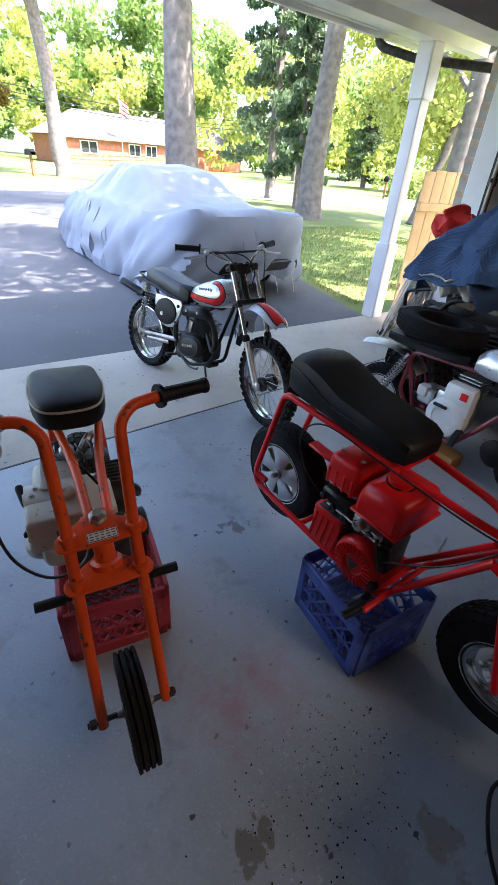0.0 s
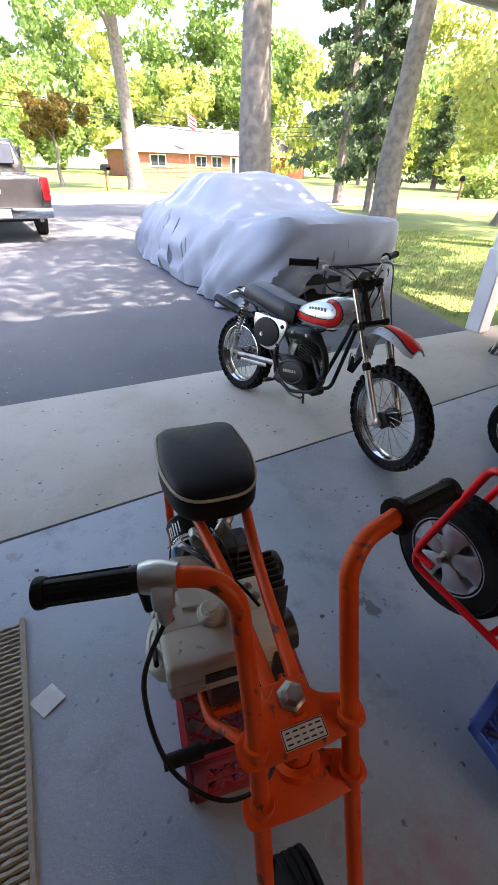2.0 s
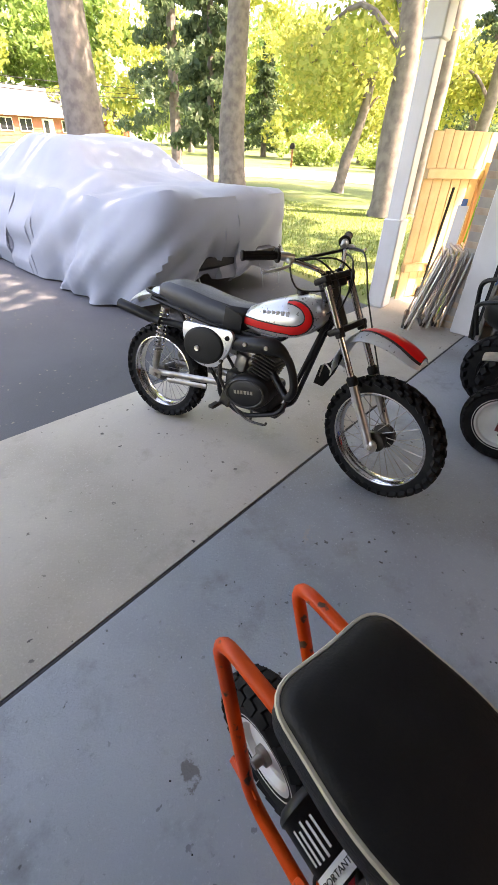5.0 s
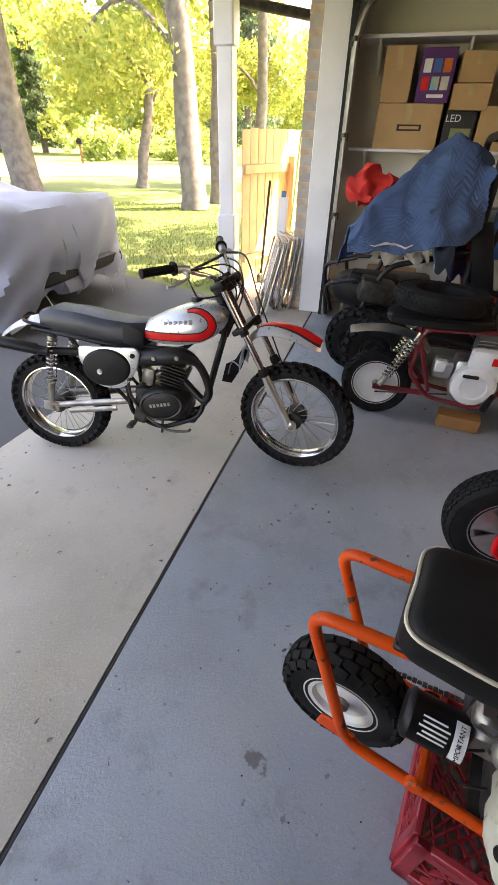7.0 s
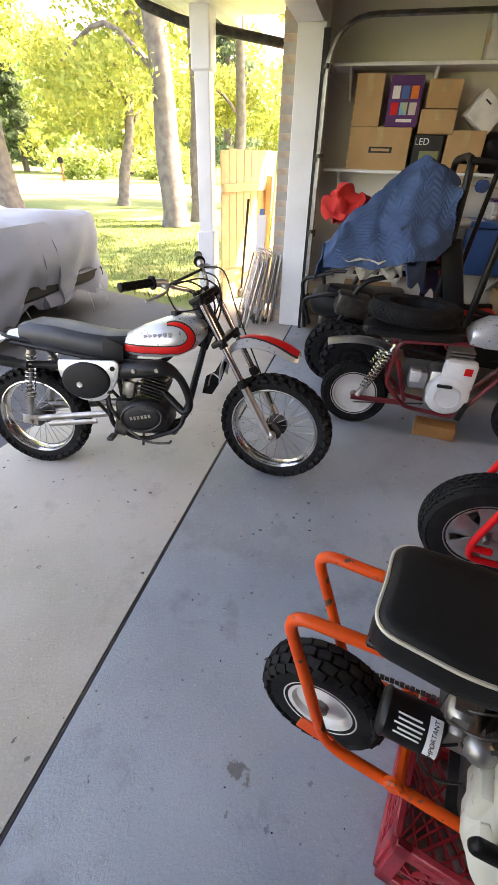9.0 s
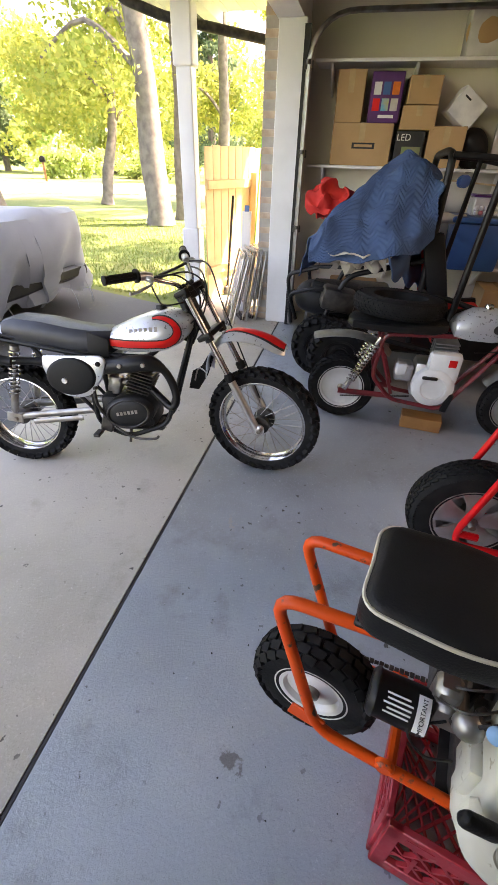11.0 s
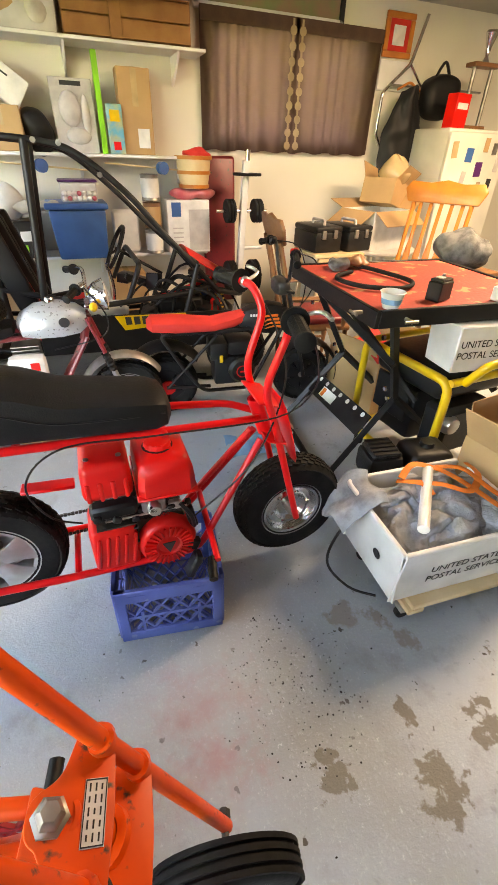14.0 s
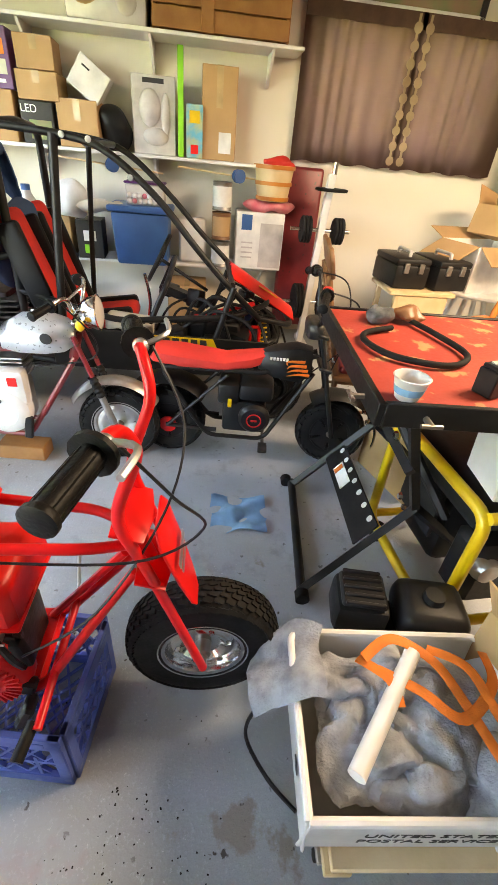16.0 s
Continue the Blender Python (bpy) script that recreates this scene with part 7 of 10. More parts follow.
# ---- go-kart with roll cage ----
def go_kart():
    k = thing("go_kart", "black off-road go-kart with roll cage and two red seats", "go-kart", pose(3.58, 0.75, 0, 0, 0, -90))
    # local x ahead (towards the room's back), y to the east wall
    cage = [
        [(-0.42, -0.38, 0.35), (-0.42, -0.36, 1.56), (-0.40, 0.0, 1.585), (-0.42, 0.42, 1.56), (-0.42, 0.45, 0.35)],
        [(-0.42, -0.36, 1.56), (-0.02, -0.39, 1.535), (0.18, -0.41, 1.475), (0.42, -0.43, 1.29), (0.62, -0.44, 1.07), (0.82, -0.43, 0.86), (1.05, -0.30, 0.62)],
        [(-0.42, 0.42, 1.56), (-0.06, 0.41, 1.535), (0.16, 0.40, 1.47), (0.42, 0.39, 1.26), (0.66, 0.37, 1.02), (0.88, 0.34, 0.82), (1.05, 0.25, 0.62)],
        [(-0.10, -0.39, 1.54), (-0.16, -0.42, 0.90), (-0.20, -0.44, 0.40)],
        [(-0.10, 0.41, 1.54), (-0.16, 0.44, 0.90), (-0.20, 0.46, 0.40)],
        [(-1.10, -0.35, 0.42), (-0.2, -0.46, 0.33), (0.55, -0.46, 0.33), (1.20, -0.22, 0.45), (1.20, 0.22, 0.45), (0.55, 0.46, 0.33), (-0.2, 0.46, 0.33), (-1.10, 0.35, 0.42)],
        [(-0.42, -0.38, 0.75), (0.15, -0.46, 0.62), (0.85, -0.42, 0.66), (1.12, -0.2, 0.70), (1.12, 0.2, 0.70)],
        [(-1.10, -0.33, 0.45), (-0.95, -0.33, 0.80), (-0.42, -0.36, 0.95)],
        [(-1.10, 0.33, 0.45), (-0.95, 0.33, 0.80), (-0.42, 0.4, 0.95)],
        [(-0.95, -0.33, 0.80), (-0.95, 0.33, 0.80)],
        [(0.85, -0.43, 0.86), (0.85, 0.34, 0.85)],
        [(1.05, -0.28, 0.62), (1.30, -0.18, 0.55), (1.30, 0.18, 0.55), (1.05, 0.25, 0.62)],
        [(0.70, -0.44, 0.34), (0.86, -0.43, 0.85)],
        [(0.70, 0.40, 0.34), (0.88, 0.34, 0.84)],
        [(0.06, -0.40, 1.515), (0.06, 0.40, 1.515)],
    ]
    for j, c in enumerate(cage):
        b = B()
        tube(b, curve_pts(c, 6) if j in (1, 2) else rounded(c, 0.09), 0.024 if j in (0, 3) else 0.019, 10)
        part("cage_tube", b, "black", k)
    b = B()
    for p in ((-0.05, -0.412, 1.54), (0.08, -0.42, 1.53), (0.28, -0.44, 1.38)):
        lathe(b, [(0, 0.008), (0.016, 0.006), (0.016, 0)], 8, pose(*p, 90, 0, 0))
    part("bolt", b, "steel", k)
    for y in (-0.22, 0.22):
        b = B()
        bx(b, (-0.05, y, 0.44), (0.46, 0.36, 0.11), (0, -8, 0), 0.045, 3)
        seat = part("seat", b, "redcloth", k, "red and black bucket seat")
        b = B()
        bx(b, (-0.36, y, 0.82), (0.11, 0.36, 0.72), (0, -17, 0), 0.045, 3, taper=(0.8, 0.72))
        part("backrest", b, "redcloth", seat, "red padded backrest")
        b = B()
        for s in (-1, 1):
            bx(b, (-0.33, y + s * 0.16, 0.80), (0.14, 0.06, 0.66), (0, -17, 0), 0.025, 2)
            bx(b, (-0.05, y + s * 0.16, 0.46), (0.44, 0.06, 0.13), (0, -8, 0), 0.025, 2)
        part("bolster", b, "vinyl", seat, "black side bolsters")
    st = B()
    ringp = [(0.0, 0.165 * math.cos(a), 0.165 * math.sin(a)) for a in [2 * math.pi * j / 24 for j in range(24)]]
    tube(st, ringp, 0.015, 8, closed=True)
    for a in (90, 210, 330):
        tube(st, [(0.02, 0, 0), (0, 0.16 * math.cos(radians(a)), 0.16 * math.sin(radians(a)))], 0.009, 6)
    tube(st, [(0, 0, 0), (0.40, 0, -0.02)], 0.012, 8)
    part("steering_wheel", st, "vinyl", k, "small black steering wheel", m=pose(0.36, 0.14, 0.88, 0, 28, 0))
    b = B()
    bx(b, (0.2, 0, 0.30), (1.5, 0.86, 0.012))
    bx(b, (0.95, 0, 0.45), (0.4, 0.5, 0.02), (0, 15, 0))
    part("floor_pan", b, "black", k)
    b = B()
    bx(b, (0.42, -0.475, 0.42), (1.35, 0.014, 0.26), (0, 2, 0), 0.004)
    pan = part("side_panel", b, "vinyl", k, "matt black side panel with yellow decal")
    b = B()
    plate(b, [(-0.26, 0.05), (0.24, 0.035), (0.27, -0.03), (-0.2, -0.055)], 0.003, pose(0.50, -0.484, 0.50, 90, 0, 0))
    dec = part("decal", b, "yellow", pan, "yellow sticker")
    b = B()
    for j in range(7):
        plate(b, [(-0.022, 0.036), (0.020, 0.034), (0.024, -0.02), (-0.018, -0.022)], 0.002, pose(0.33 + j * 0.058, -0.489, 0.505 - 0.002 * j, 90, 0, 0))
    part("emblem_bars", b, "ink", dec)
    b = B()
    def cowl(u, v):
        return Vector((0.86 + 0.46 * u, (v - 0.5) * (0.46 - 0.18 * u), 0.86 - 0.26 * u + 0.05 * math.sin(v * math.pi) - 0.02 * u * u))
    b = thicken(sheet(cowl, 8, 8), 0.006)
    fr = part("nose_cowl", b, "redplastic", k, "red nose cowl with flame graphics")
    b = B()
    plate(b, [(0, -0.03), (0.16, -0.012), (0.05, 0.0), (0.18, 0.022), (0.02, 0.04)], 0.003, pose(1.05, -0.08, 0.79, 0, 30, 5))
    part("flame", b, "yellow", fr)
    # front end: shocks, arms, wheels
    for y, wy in ((-1, -0.52), (1, 0.52)):
        b = B()
        tube(b, [(1.12, y * 0.16, 0.34), (1.12, y * 0.44, 0.25)], 0.014, 8)
        tube(b, [(0.96, y * 0.16, 0.34), (1.10, y * 0.44, 0.25)], 0.014, 8)
        tube(b, [(1.08, y * 0.18, 0.62), (1.10, y * 0.38, 0.30)], 0.010, 8)
        part("suspension_arm", b, "black", k)
        spring(k, (1.085, y * 0.20, 0.585), (1.10, y * 0.35, 0.34), 0.03, 9, 0.006, "yellow")
        w = disc_wheel(k, 1.12, 0.235, 0.235, 0.16, 0.12, "bolted", "block", 0, "black", 20)
        w.matrix_basis = pose(1.12, wy, 0.235)
        w = disc_wheel(k, -0.92, 0.255, 0.255, 0.24, 0.13, "bolted", "knob", 0, "black", 20)
        w.matrix_basis = pose(-0.92, wy * 0.98, 0.255)
    b = B()
    tube(b, [(-0.92, -0.45, 0.255), (-0.92, 0.45, 0.255)], 0.018, 10)
    part("axle", b, "steel", k)
    b = B()
    bx(b, (-0.78, 0.02, 0.52), (0.36, 0.34, 0.30), bev=0.04, seg=2)
    for j in range(6):
        bx(b, (-0.62, -0.10, 0.45 + 0.035 * j), (0.18, 0.22, 0.01))
    tube(b, curve_pts([(-0.7, -0.15, 0.5), (-0.9, -0.25, 0.55), (-1.1, -0.18, 0.50)], 5), 0.04, 10)
    bx(b, (-1.0, -0.30, 0.62), (0.26, 0.2, 0.16), (0, 10, 8), 0.03, 2)
    part("engine", b, "dark", k, "dark greasy rear engine")
    b = B()
    bx(b, (0.75, -0.2, 0.52), (0.35, 0.24, 0.14), bev=0.02)
    bx(b, (0.55, 0.15, 0.62), (0.3, 0.12, 0.06), (0, 20, 0), 0.01)
    tube(b, curve_pts([(0.5, -0.3, 0.5), (0.8, -0.35, 0.72), (1.1, -0.1, 0.6)], 5), 0.012, 6)
    tube(b, curve_pts([(0.7, 0.3, 0.5), (0.9, 0.1, 0.75), (1.15, 0.05, 0.55)], 5), 0.010, 6)
    bx(b, (1.0, 0.18, 0.66), (0.09, 0.12, 0.05), (0, 0, 20), 0.01)
    part("front_gear", b, "black", k)
    b = B()
    bx(b, (1.0, -0.05, 0.56), (0.05, 0.09, 0.05), bev=0.01)
    part("reservoir", b, "tote", k, "blue plastic reservoir")
    b = B()
    tube(b, rounded([(1.0, -0.28, 0.40), (1.0, -0.28, 0.56), (1.06, -0.28, 0.56), (1.06, -0.28, 0.40)], 0.02), 0.012, 8)
    part("tow_hook", b, "redplastic", k)
    b = B()
    bx(b, (0.20, -0.32, 0.52), (0.30, 0.15, 0.18), (4, 6, 0), 0.03, 3)
    part("seat_cushion", b, "whitecloth", k, "dirty white padded box")
    rnd = random.Random(31)
    for j in range(9):
        x, y = 0.40 + 0.085 * j, rnd.uniform(-0.36, 0.3)
        z = 0.72 - 0.12 * abs(j - 4) / 4
        pts = [(x - 0.15, y, z - 0.22), (x - 0.05 + rnd.uniform(-0.05, 0.05), y + rnd.uniform(-0.15, 0.15), z), (x + 0.14, y + rnd.uniform(-0.2, 0.2), z - 0.06), (x + 0.22, y + rnd.uniform(-0.2, 0.2), z - 0.28)]
        part("hose", tube(B(), curve_pts(pts, 6), rnd.choice((0.008, 0.012, 0.018)), 7), "rubber" if j % 3 else "black", k)
    for j in range(8):
        c = (0.42 + 0.10 * j, rnd.uniform(-0.34, 0.26), rnd.uniform(0.44, 0.64))
        s = (rnd.uniform(0.06, 0.17), rnd.uniform(0.07, 0.16), rnd.uniform(0.06, 0.14))
        part("bracket", box(c, s, (rnd.uniform(-25, 25), rnd.uniform(-25, 25), rnd.uniform(0, 90)), 0.012, 2), ("black", "dark", "vinyl", "black", "steel")[j % 5], k)
    part("dash_bar", tube(B(), rounded([(0.34, -0.42, 0.60), (0.46, -0.40, 0.86), (0.46, 0.36, 0.86), (0.34, 0.42, 0.60)], 0.08), 0.018, 10), "black", k)
    part("shift_lever", tube(B(), curve_pts([(0.25, 0.0, 0.32), (0.30, 0.0, 0.60), (0.27, 0.0, 0.80)], 4), 0.011, 8), "chrome", k)
    part("pedal_link", tube(B(), [(0.62, -0.25, 0.60), (1.02, -0.22, 0.70)], 0.016, 8), "redplastic", k)
    return k


go_kart()

# blue moving blanket over the back of the kart
TOPL = [Vector(p) for p in ((3.12, 2.0, 1.06), (3.22, 1.86, 1.22), (3.40, 1.62, 1.44), (3.52, 1.44, 1.585), (3.50, 1.30, 1.56), (3.46, 1.20, 1.46))]
BOTL = [Vector(p) for p in ((3.04, 1.98, 0.95), (2.99, 1.86, 0.96), (2.96, 1.66, 0.95), (2.97, 1.48, 0.99), (3.02, 1.32, 1.02), (3.10, 1.20, 1.10))]


def along(line, u):
    k = min(int(u * (len(line) - 1)), len(line) - 2)
    f = u * (len(line) - 1) - k
    f = f * f * (3 - 2 * f) * 0.5 + f * 0.5
    return line[k].lerp(line[k + 1], f)


def quilt(u, v):
    lo, hi = along(BOTL, u), along(TOPL, u)
    if v < 0.72:
        q = v / 0.72
        p = lo.lerp(hi, q) + Vector((-0.10, -0.02, 0.05)) * math.sin(q * math.pi) * (0.25 + u)
    else:
        q = (v - 0.72) / 0.28
        p = hi + Vector((0.30 * q, 0.05 * q, -0.35 * q * q))
    p += 0.030 * Vector((1, 0, 0.3)) * math.sin(u * 13 + 5 * v + 1.5 * math.sin(v * 6)) * math.sin(min(v, 0.72) / 0.72 * 2.6)
    chev = ((v * 26 + abs(((u * 9) % 1) - 0.5) * 3.0) % 1.0)
    return p + Vector((-0.8, 0, 0.6)) * 0.006 * math.sin(chev * math.pi)


solid("moving_blanket", thicken(crumple(crumple(sheet(quilt, 150, 170), 0.055, 3.5), 0.035, 8.0, 2.0), 0.008), "blanketblue", "blue quilted moving blanket draped over the kart", "blanket")


def tail(u, v):
    return Vector((3.02 + 0.55 * v + 0.05 * math.sin(u * 7), 1.50 - 0.35 * v - 0.10 * u, 1.18 - 0.55 * u * (0.6 + 0.4 * v) + 0.03 * math.sin(v * 16 + u * 4)))


solid("folded_blanket", thicken(crumple(sheet(tail, 30, 40), 0.03, 4, 3.0), 0.014), "blanketblue", "blue blanket end hanging below", "blanket")
solid("red_rag", crumple(crumple(egg(B(), (3.45, 1.90, 1.26), (0.16, 0.17, 0.09), 10), 0.12, 6, 1), 0.05, 15, 4), "redcloth", "crumpled red cloth under the blanket", "cloth")
solid("white_rag", crumple(thicken(sheet(lambda u, v: Vector((2.98 + 0.2 * v, 1.85 - 0.40 * u, 1.0 - 0.22 * v * (0.55 + 0.45 * noise.noise(Vector((u * 7, 3, 1)))))), 20, 14), 0.008), 0.05, 13, 2), "whitecloth", "dirty white rag over the kart frame", "cloth")


# black quad-like frame behind the trail bike
def quad_rack():
    k = thing("quad_bike", "dark dismantled quad bike beside the kart", "quad bike", pose(3.66, 1.80, 0, 0, 0, -96))
    b = B()
    egg(b, (0.0, -0.12, 0.56), (0.30, 0.20, 0.13), 3, power=0.7)
    bx(b, (-0.05, -0.25, 0.66), (0.20, 0.12, 0.10), (0, 10, 0), 0.02)
    part("body", b, "vinyl", k, "matt black plastic body")
    for pts in ([(-0.25, -0.3, 0.40), (-0.30, -0.38, 0.62), (-0.05, -0.42, 0.70), (0.18, -0.38, 0.60)], [(-0.3, -0.25, 0.35), (-0.34, -0.3, 0.75), (-0.1, -0.3, 0.82)], [(-0.2, 0.2, 0.35), (-0.28, 0.2, 0.72), (0.2, 0.2, 0.75)]):
        b = B()
        tube(b, rounded(pts, 0.06), 0.016, 8)
        part("rack_tube", b, "black", k)
    w = disc_wheel(k, 0.05, 0.25, 0.25, 0.19, 0.13, "bolted", "knob", 0, "black", 20)
    w.matrix_basis = pose(0.02, -0.42, 0.25)
    w = disc_wheel(k, 0.05, 0.25, 0.25, 0.19, 0.13, "bolted", "knob", 0, "black", 20)
    w.matrix_basis = pose(0.02, 0.30, 0.25)
    b = B()
    tube(b, [(0.02, -0.4, 0.25), (0.02, 0.3, 0.25)], 0.02, 8)
    bx(b, (0.0, -0.05, 0.36), (0.4, 0.3, 0.2), bev=0.03)
    part("axle", b, "dark", k)
    return k


quad_rack()


# ---- covered car, truck and street things ----
# Added tree, hidden by the garage, whose crown shades the car and driveway
tree(8.3, 1.7, 0.3, 14, (-0.5, 0.8), 10, 8.0, 5.0, 0.12, 420, label="unseen tree added beside the garage to dapple the car with shade", seed=11)


def covered_car():
    k = thing("covered_car", "car under a loose silver-grey cover on the driveway", "car", pose(3.66, 4.66, 0, 0, 0, -3.3) @ Matrix.Diagonal((1.05, 1.0, 1.0, 1.0)))
    prof = [(0.0, 0.92, 0.98, 0.84, 1.02), (0.15, 0.94, 0.97, 0.82, 1.04), (1.0, 0.96, 0.90, 0.76, 1.01), (1.5, 0.96, 0.90, 0.68, 1.10), (2.1, 0.97, 0.92, 0.62, 1.36), (3.0, 0.97, 0.92, 0.62, 1.41), (3.6, 0.97, 0.90, 0.65, 1.28), (4.2, 0.96, 0.84, 0.75, 0.97), (5.0, 0.93, 0.80, 0.72, 0.90), (5.3, 0.85, 0.76, 0.6, 0.82)]

    def at(y):
        for a, c in zip(prof, prof[1:]):
            if y <= c[0]:
                f = max(0.0, (y - a[0]) / (c[0] - a[0]))
                f = f * f * (3 - 2 * f)
                return [p + (q - p) * f for p, q in zip(a, c)]
        return prof[-1]

    def ztop(x, y):
        _, wb, zb, wr, zr = at(min(max(y, 0), 5.3))
        f = min(1.0, max(0.0, (abs(x) - wr * 0.8) / (wb - wr * 0.8)))
        return zr + (zb - zr) * (f * f * (3 - 2 * f))
    n, rim = 300, []
    for j in range(6000):
        t = 2 * math.pi * j / 6000
        c, s = math.cos(t), math.sin(t)
        y = 2.65 + 2.65 * math.copysign(abs(s) ** 0.24, s)
        rim.append((at(y)[1] * math.copysign(abs(c) ** 0.24, c), y, c, s))
    run = [0.0]
    for a, c in zip(rim, rim[1:] + rim[:1]):
        run.append(run[-1] + math.hypot(c[0] - a[0], c[1] - a[1]))
    per, j = [], 0
    for k_ in range(n):
        while run[j + 1] < run[-1] * k_ / n:
            j += 1
        per.append(rim[j])

    def f(u, v):
        x, y, c, s = per[int(round(u * n)) % n]
        if v < 0.62:
            r = (v / 0.62)
            px, py = x * r, 2.65 + (y - 2.65) * r
            wr = 0.07 * abs(noise.noise(Vector((px * 3.4 + py * 1.6, py * 1.0, 7)))) * r + 0.05 * noise.noise(Vector((px * 2, py * 1.5, 0)))
            return Vector((px, py, ztop(px, py) + wr))
        q = (v - 0.62) / 0.38
        near = max(0.0, -s) ** 3
        left = max(0.0, -c) ** 0.7
        out = Vector((c, s, 0)).normalized()
        fold = (0.022 * math.sin(j_fold(u) + 4.0 * q) + 0.13 * noise.noise(Vector((u * 34 + q * 2.2, q * 1.2, 1))) + 0.085 * noise.noise(Vector((u * 75 + q * 5.0, q * 1.6, 4)))) * q ** 0.7
        flare = (0.08 + 0.24 * left * (0.8 + 0.2 * math.sin(u * 9))) * q ** 0.8 * (1 - 0.85 * near) - 0.08 * near * q * q
        hem = 0.015 + near * (0.22 + 0.14 * noise.noise(Vector((u * 60, 2, 3)))) + 0.22 * max(0.0, c) ** 2 * 0.6
        z = ztop(x, y) * (1 - q) + hem * q
        bulge = 0.06 * math.sin(q * math.pi)
        return Vector((x, y, z)) + out * (flare + fold + bulge)

    def j_fold(u):
        return u * 120 + 5 * math.sin(u * 31)
    b = sheet(f, n, 46)
    bmesh.ops.remove_doubles(b, verts=b.verts, dist=0.002)
    part("cover", b, "cloth_car", k, "silver-grey cloth cover with folds")
    for y in (0.85, 4.2):
        for x in (-0.64, 0.66):
            b = tyre_bm(0.31, 0.2, 0.19, "rib")
            part("tyre", b, "rubber", k, m=pose(x, y, 0.31, 0, 0, 90))
    b = B()
    bx(b, (0, 2.6, 0.42), (1.4, 4.5, 0.28), bev=0.05)
    bx(b, (0, 0.05, 0.42), (1.5, 0.1, 0.14), bev=0.03)
    part("underbody", b, "black", k, "dark car body under the cover")
    for x in (-0.5, 0.35, 0.62):
        b = B()
        tube(b, curve_pts([(x, -0.02, 0.34), (x + 0.03, -0.06, 0.18), (x + 0.08, -0.03, 0.06)], 4), 0.008, 5, flat=(0.4, 1.6))
        part("tie_strap", b, "cloth_car", k)


covered_car()


def pickup(name, label, m, material):
    k = thing(name, label, "truck", m)
    b = B()
    bx(b, (0, 1.0, 0.88), (1.96, 2.0, 0.62), bev=0.05, seg=2)
    bx(b, (0, 3.4, 0.88), (1.98, 2.8, 0.66), bev=0.06, seg=2)
    bx(b, (0, 5.1, 0.90), (1.94, 1.2, 0.58), bev=0.1, seg=2)
    bx(b, (0, 3.2, 1.50), (1.80, 2.4, 0.72), bev=0.10, seg=2, taper=(0.86, 0.72))
    body = part("body", b, material, k)
    b = B()
    bx(b, (0, 2.06, 1.56), (1.36, 0.05, 0.40), (-14, 0, 0), 0.02)
    part("rear_window", b, "glass", body)
    b = B()
    for x in (-1, 1):
        bx(b, (x * 0.86, 3.2, 1.55), (0.05, 1.7, 0.36), (0, x * 10, 0), 0.02)
    part("side_window", b, "glass", body)
    b = B()
    bx(b, (0, -0.012, 0.90), (1.62, 0.05, 0.52), bev=0.015)
    tg = part("tailgate", b, material, k)
    b = B()
    lathe(b, [(0, 0.02), (0.075, 0.018), (0.08, 0)], 20, pose(0, -0.035, 0.95, 90, 0, 0))
    part("emblem", b, "alu", tg)
    b = B()
    bx(b, (0, -0.12, 0.56), (1.9, 0.16, 0.20), bev=0.03, seg=2)
    bx(b, (0, -0.2, 0.60), (0.42, 0.01, 0.12))
    bm_ = part("bumper", b, "chrome", k, "chrome rear bumper")
    b = B()
    bx(b, (0, -0.206, 0.57), (0.31, 0.006, 0.15))
    part("licence_plate", b, "paper", bm_)
    for x in (-1, 1):
        b = B()
        bx(b, (x * 0.91, 0.0, 0.98), (0.15, 0.09, 0.42), bev=0.02)
        part("tail_light", b, "redlens", k)
        b = B()
        tube(b, [(x * 0.7, -0.18, 0.44), (x * 0.7, 0.3, 0.44)], 0.045, 10)
        part("exhaust_tip", b, "chrome", k)
        b = B()
        bx(b, (x * 1.08, 4.35, 1.2), (0.2, 0.1, 0.22), bev=0.03)
        part("mirror", b, "black", k)
        for y in (1.25, 4.75):
            w = part("wheel", lathe(B(), [(0, -0.05), (0.1, -0.06), (0.23, -0.03), (0.25, -0.1), (0.25, 0.1), (0.23, 0.03), (0.1, 0.06), (0, 0.05)], 22, AXL), "alu", k, m=pose(x * 0.86, y, 0.40, 0, 0, 90))
            part("tyre", tyre_bm(0.40, 0.27, 0.25, "rib"), "rubber", w)
    b = B()
    bx(b, (0, 2.6, 0.5), (1.5, 5.2, 0.2))
    part("chassis", b, "black", k)


pickup("pickup_truck", "dark grey pickup truck parked on the driveway", pose(0.55, 11.4, 0, 0, 0, 1.5), "truck")
pickup("parked_truck", "dark truck parked across the street", pose(-1.6, 38.0, 0, 0, 0, 0), "truck")

mb = thing("mailbox", "dark mailbox on a wooden post by the street", "mailbox", pose(7.2, 29.4, 0, 0, 0, 20))
part("post", box((0, 0, 0.5), (0.12, 0.12, 1.0), bev=0.01), "brownwood", mb)
b = B()
tube(b, [(0, -0.28, 1.14), (0, 0.28, 1.14)], 0.15, 12)
bx(b, (0, 0, 1.06), (0.30, 0.56, 0.16))
part("box", b, "black", mb)
mb2 = copy_thing(mb, pose(26.5, 20.5, 0, 0, 0, -60))
up = thing("utility_pole", "leaning wooden utility pole with wires", "utility pole", pose(3.2, 50, 0))
part("pole", tube(B(), [(0.6, 0, 0), (0, 0, 9)], [0.17, 0.12], 8), "brownwood", up)
b = B()
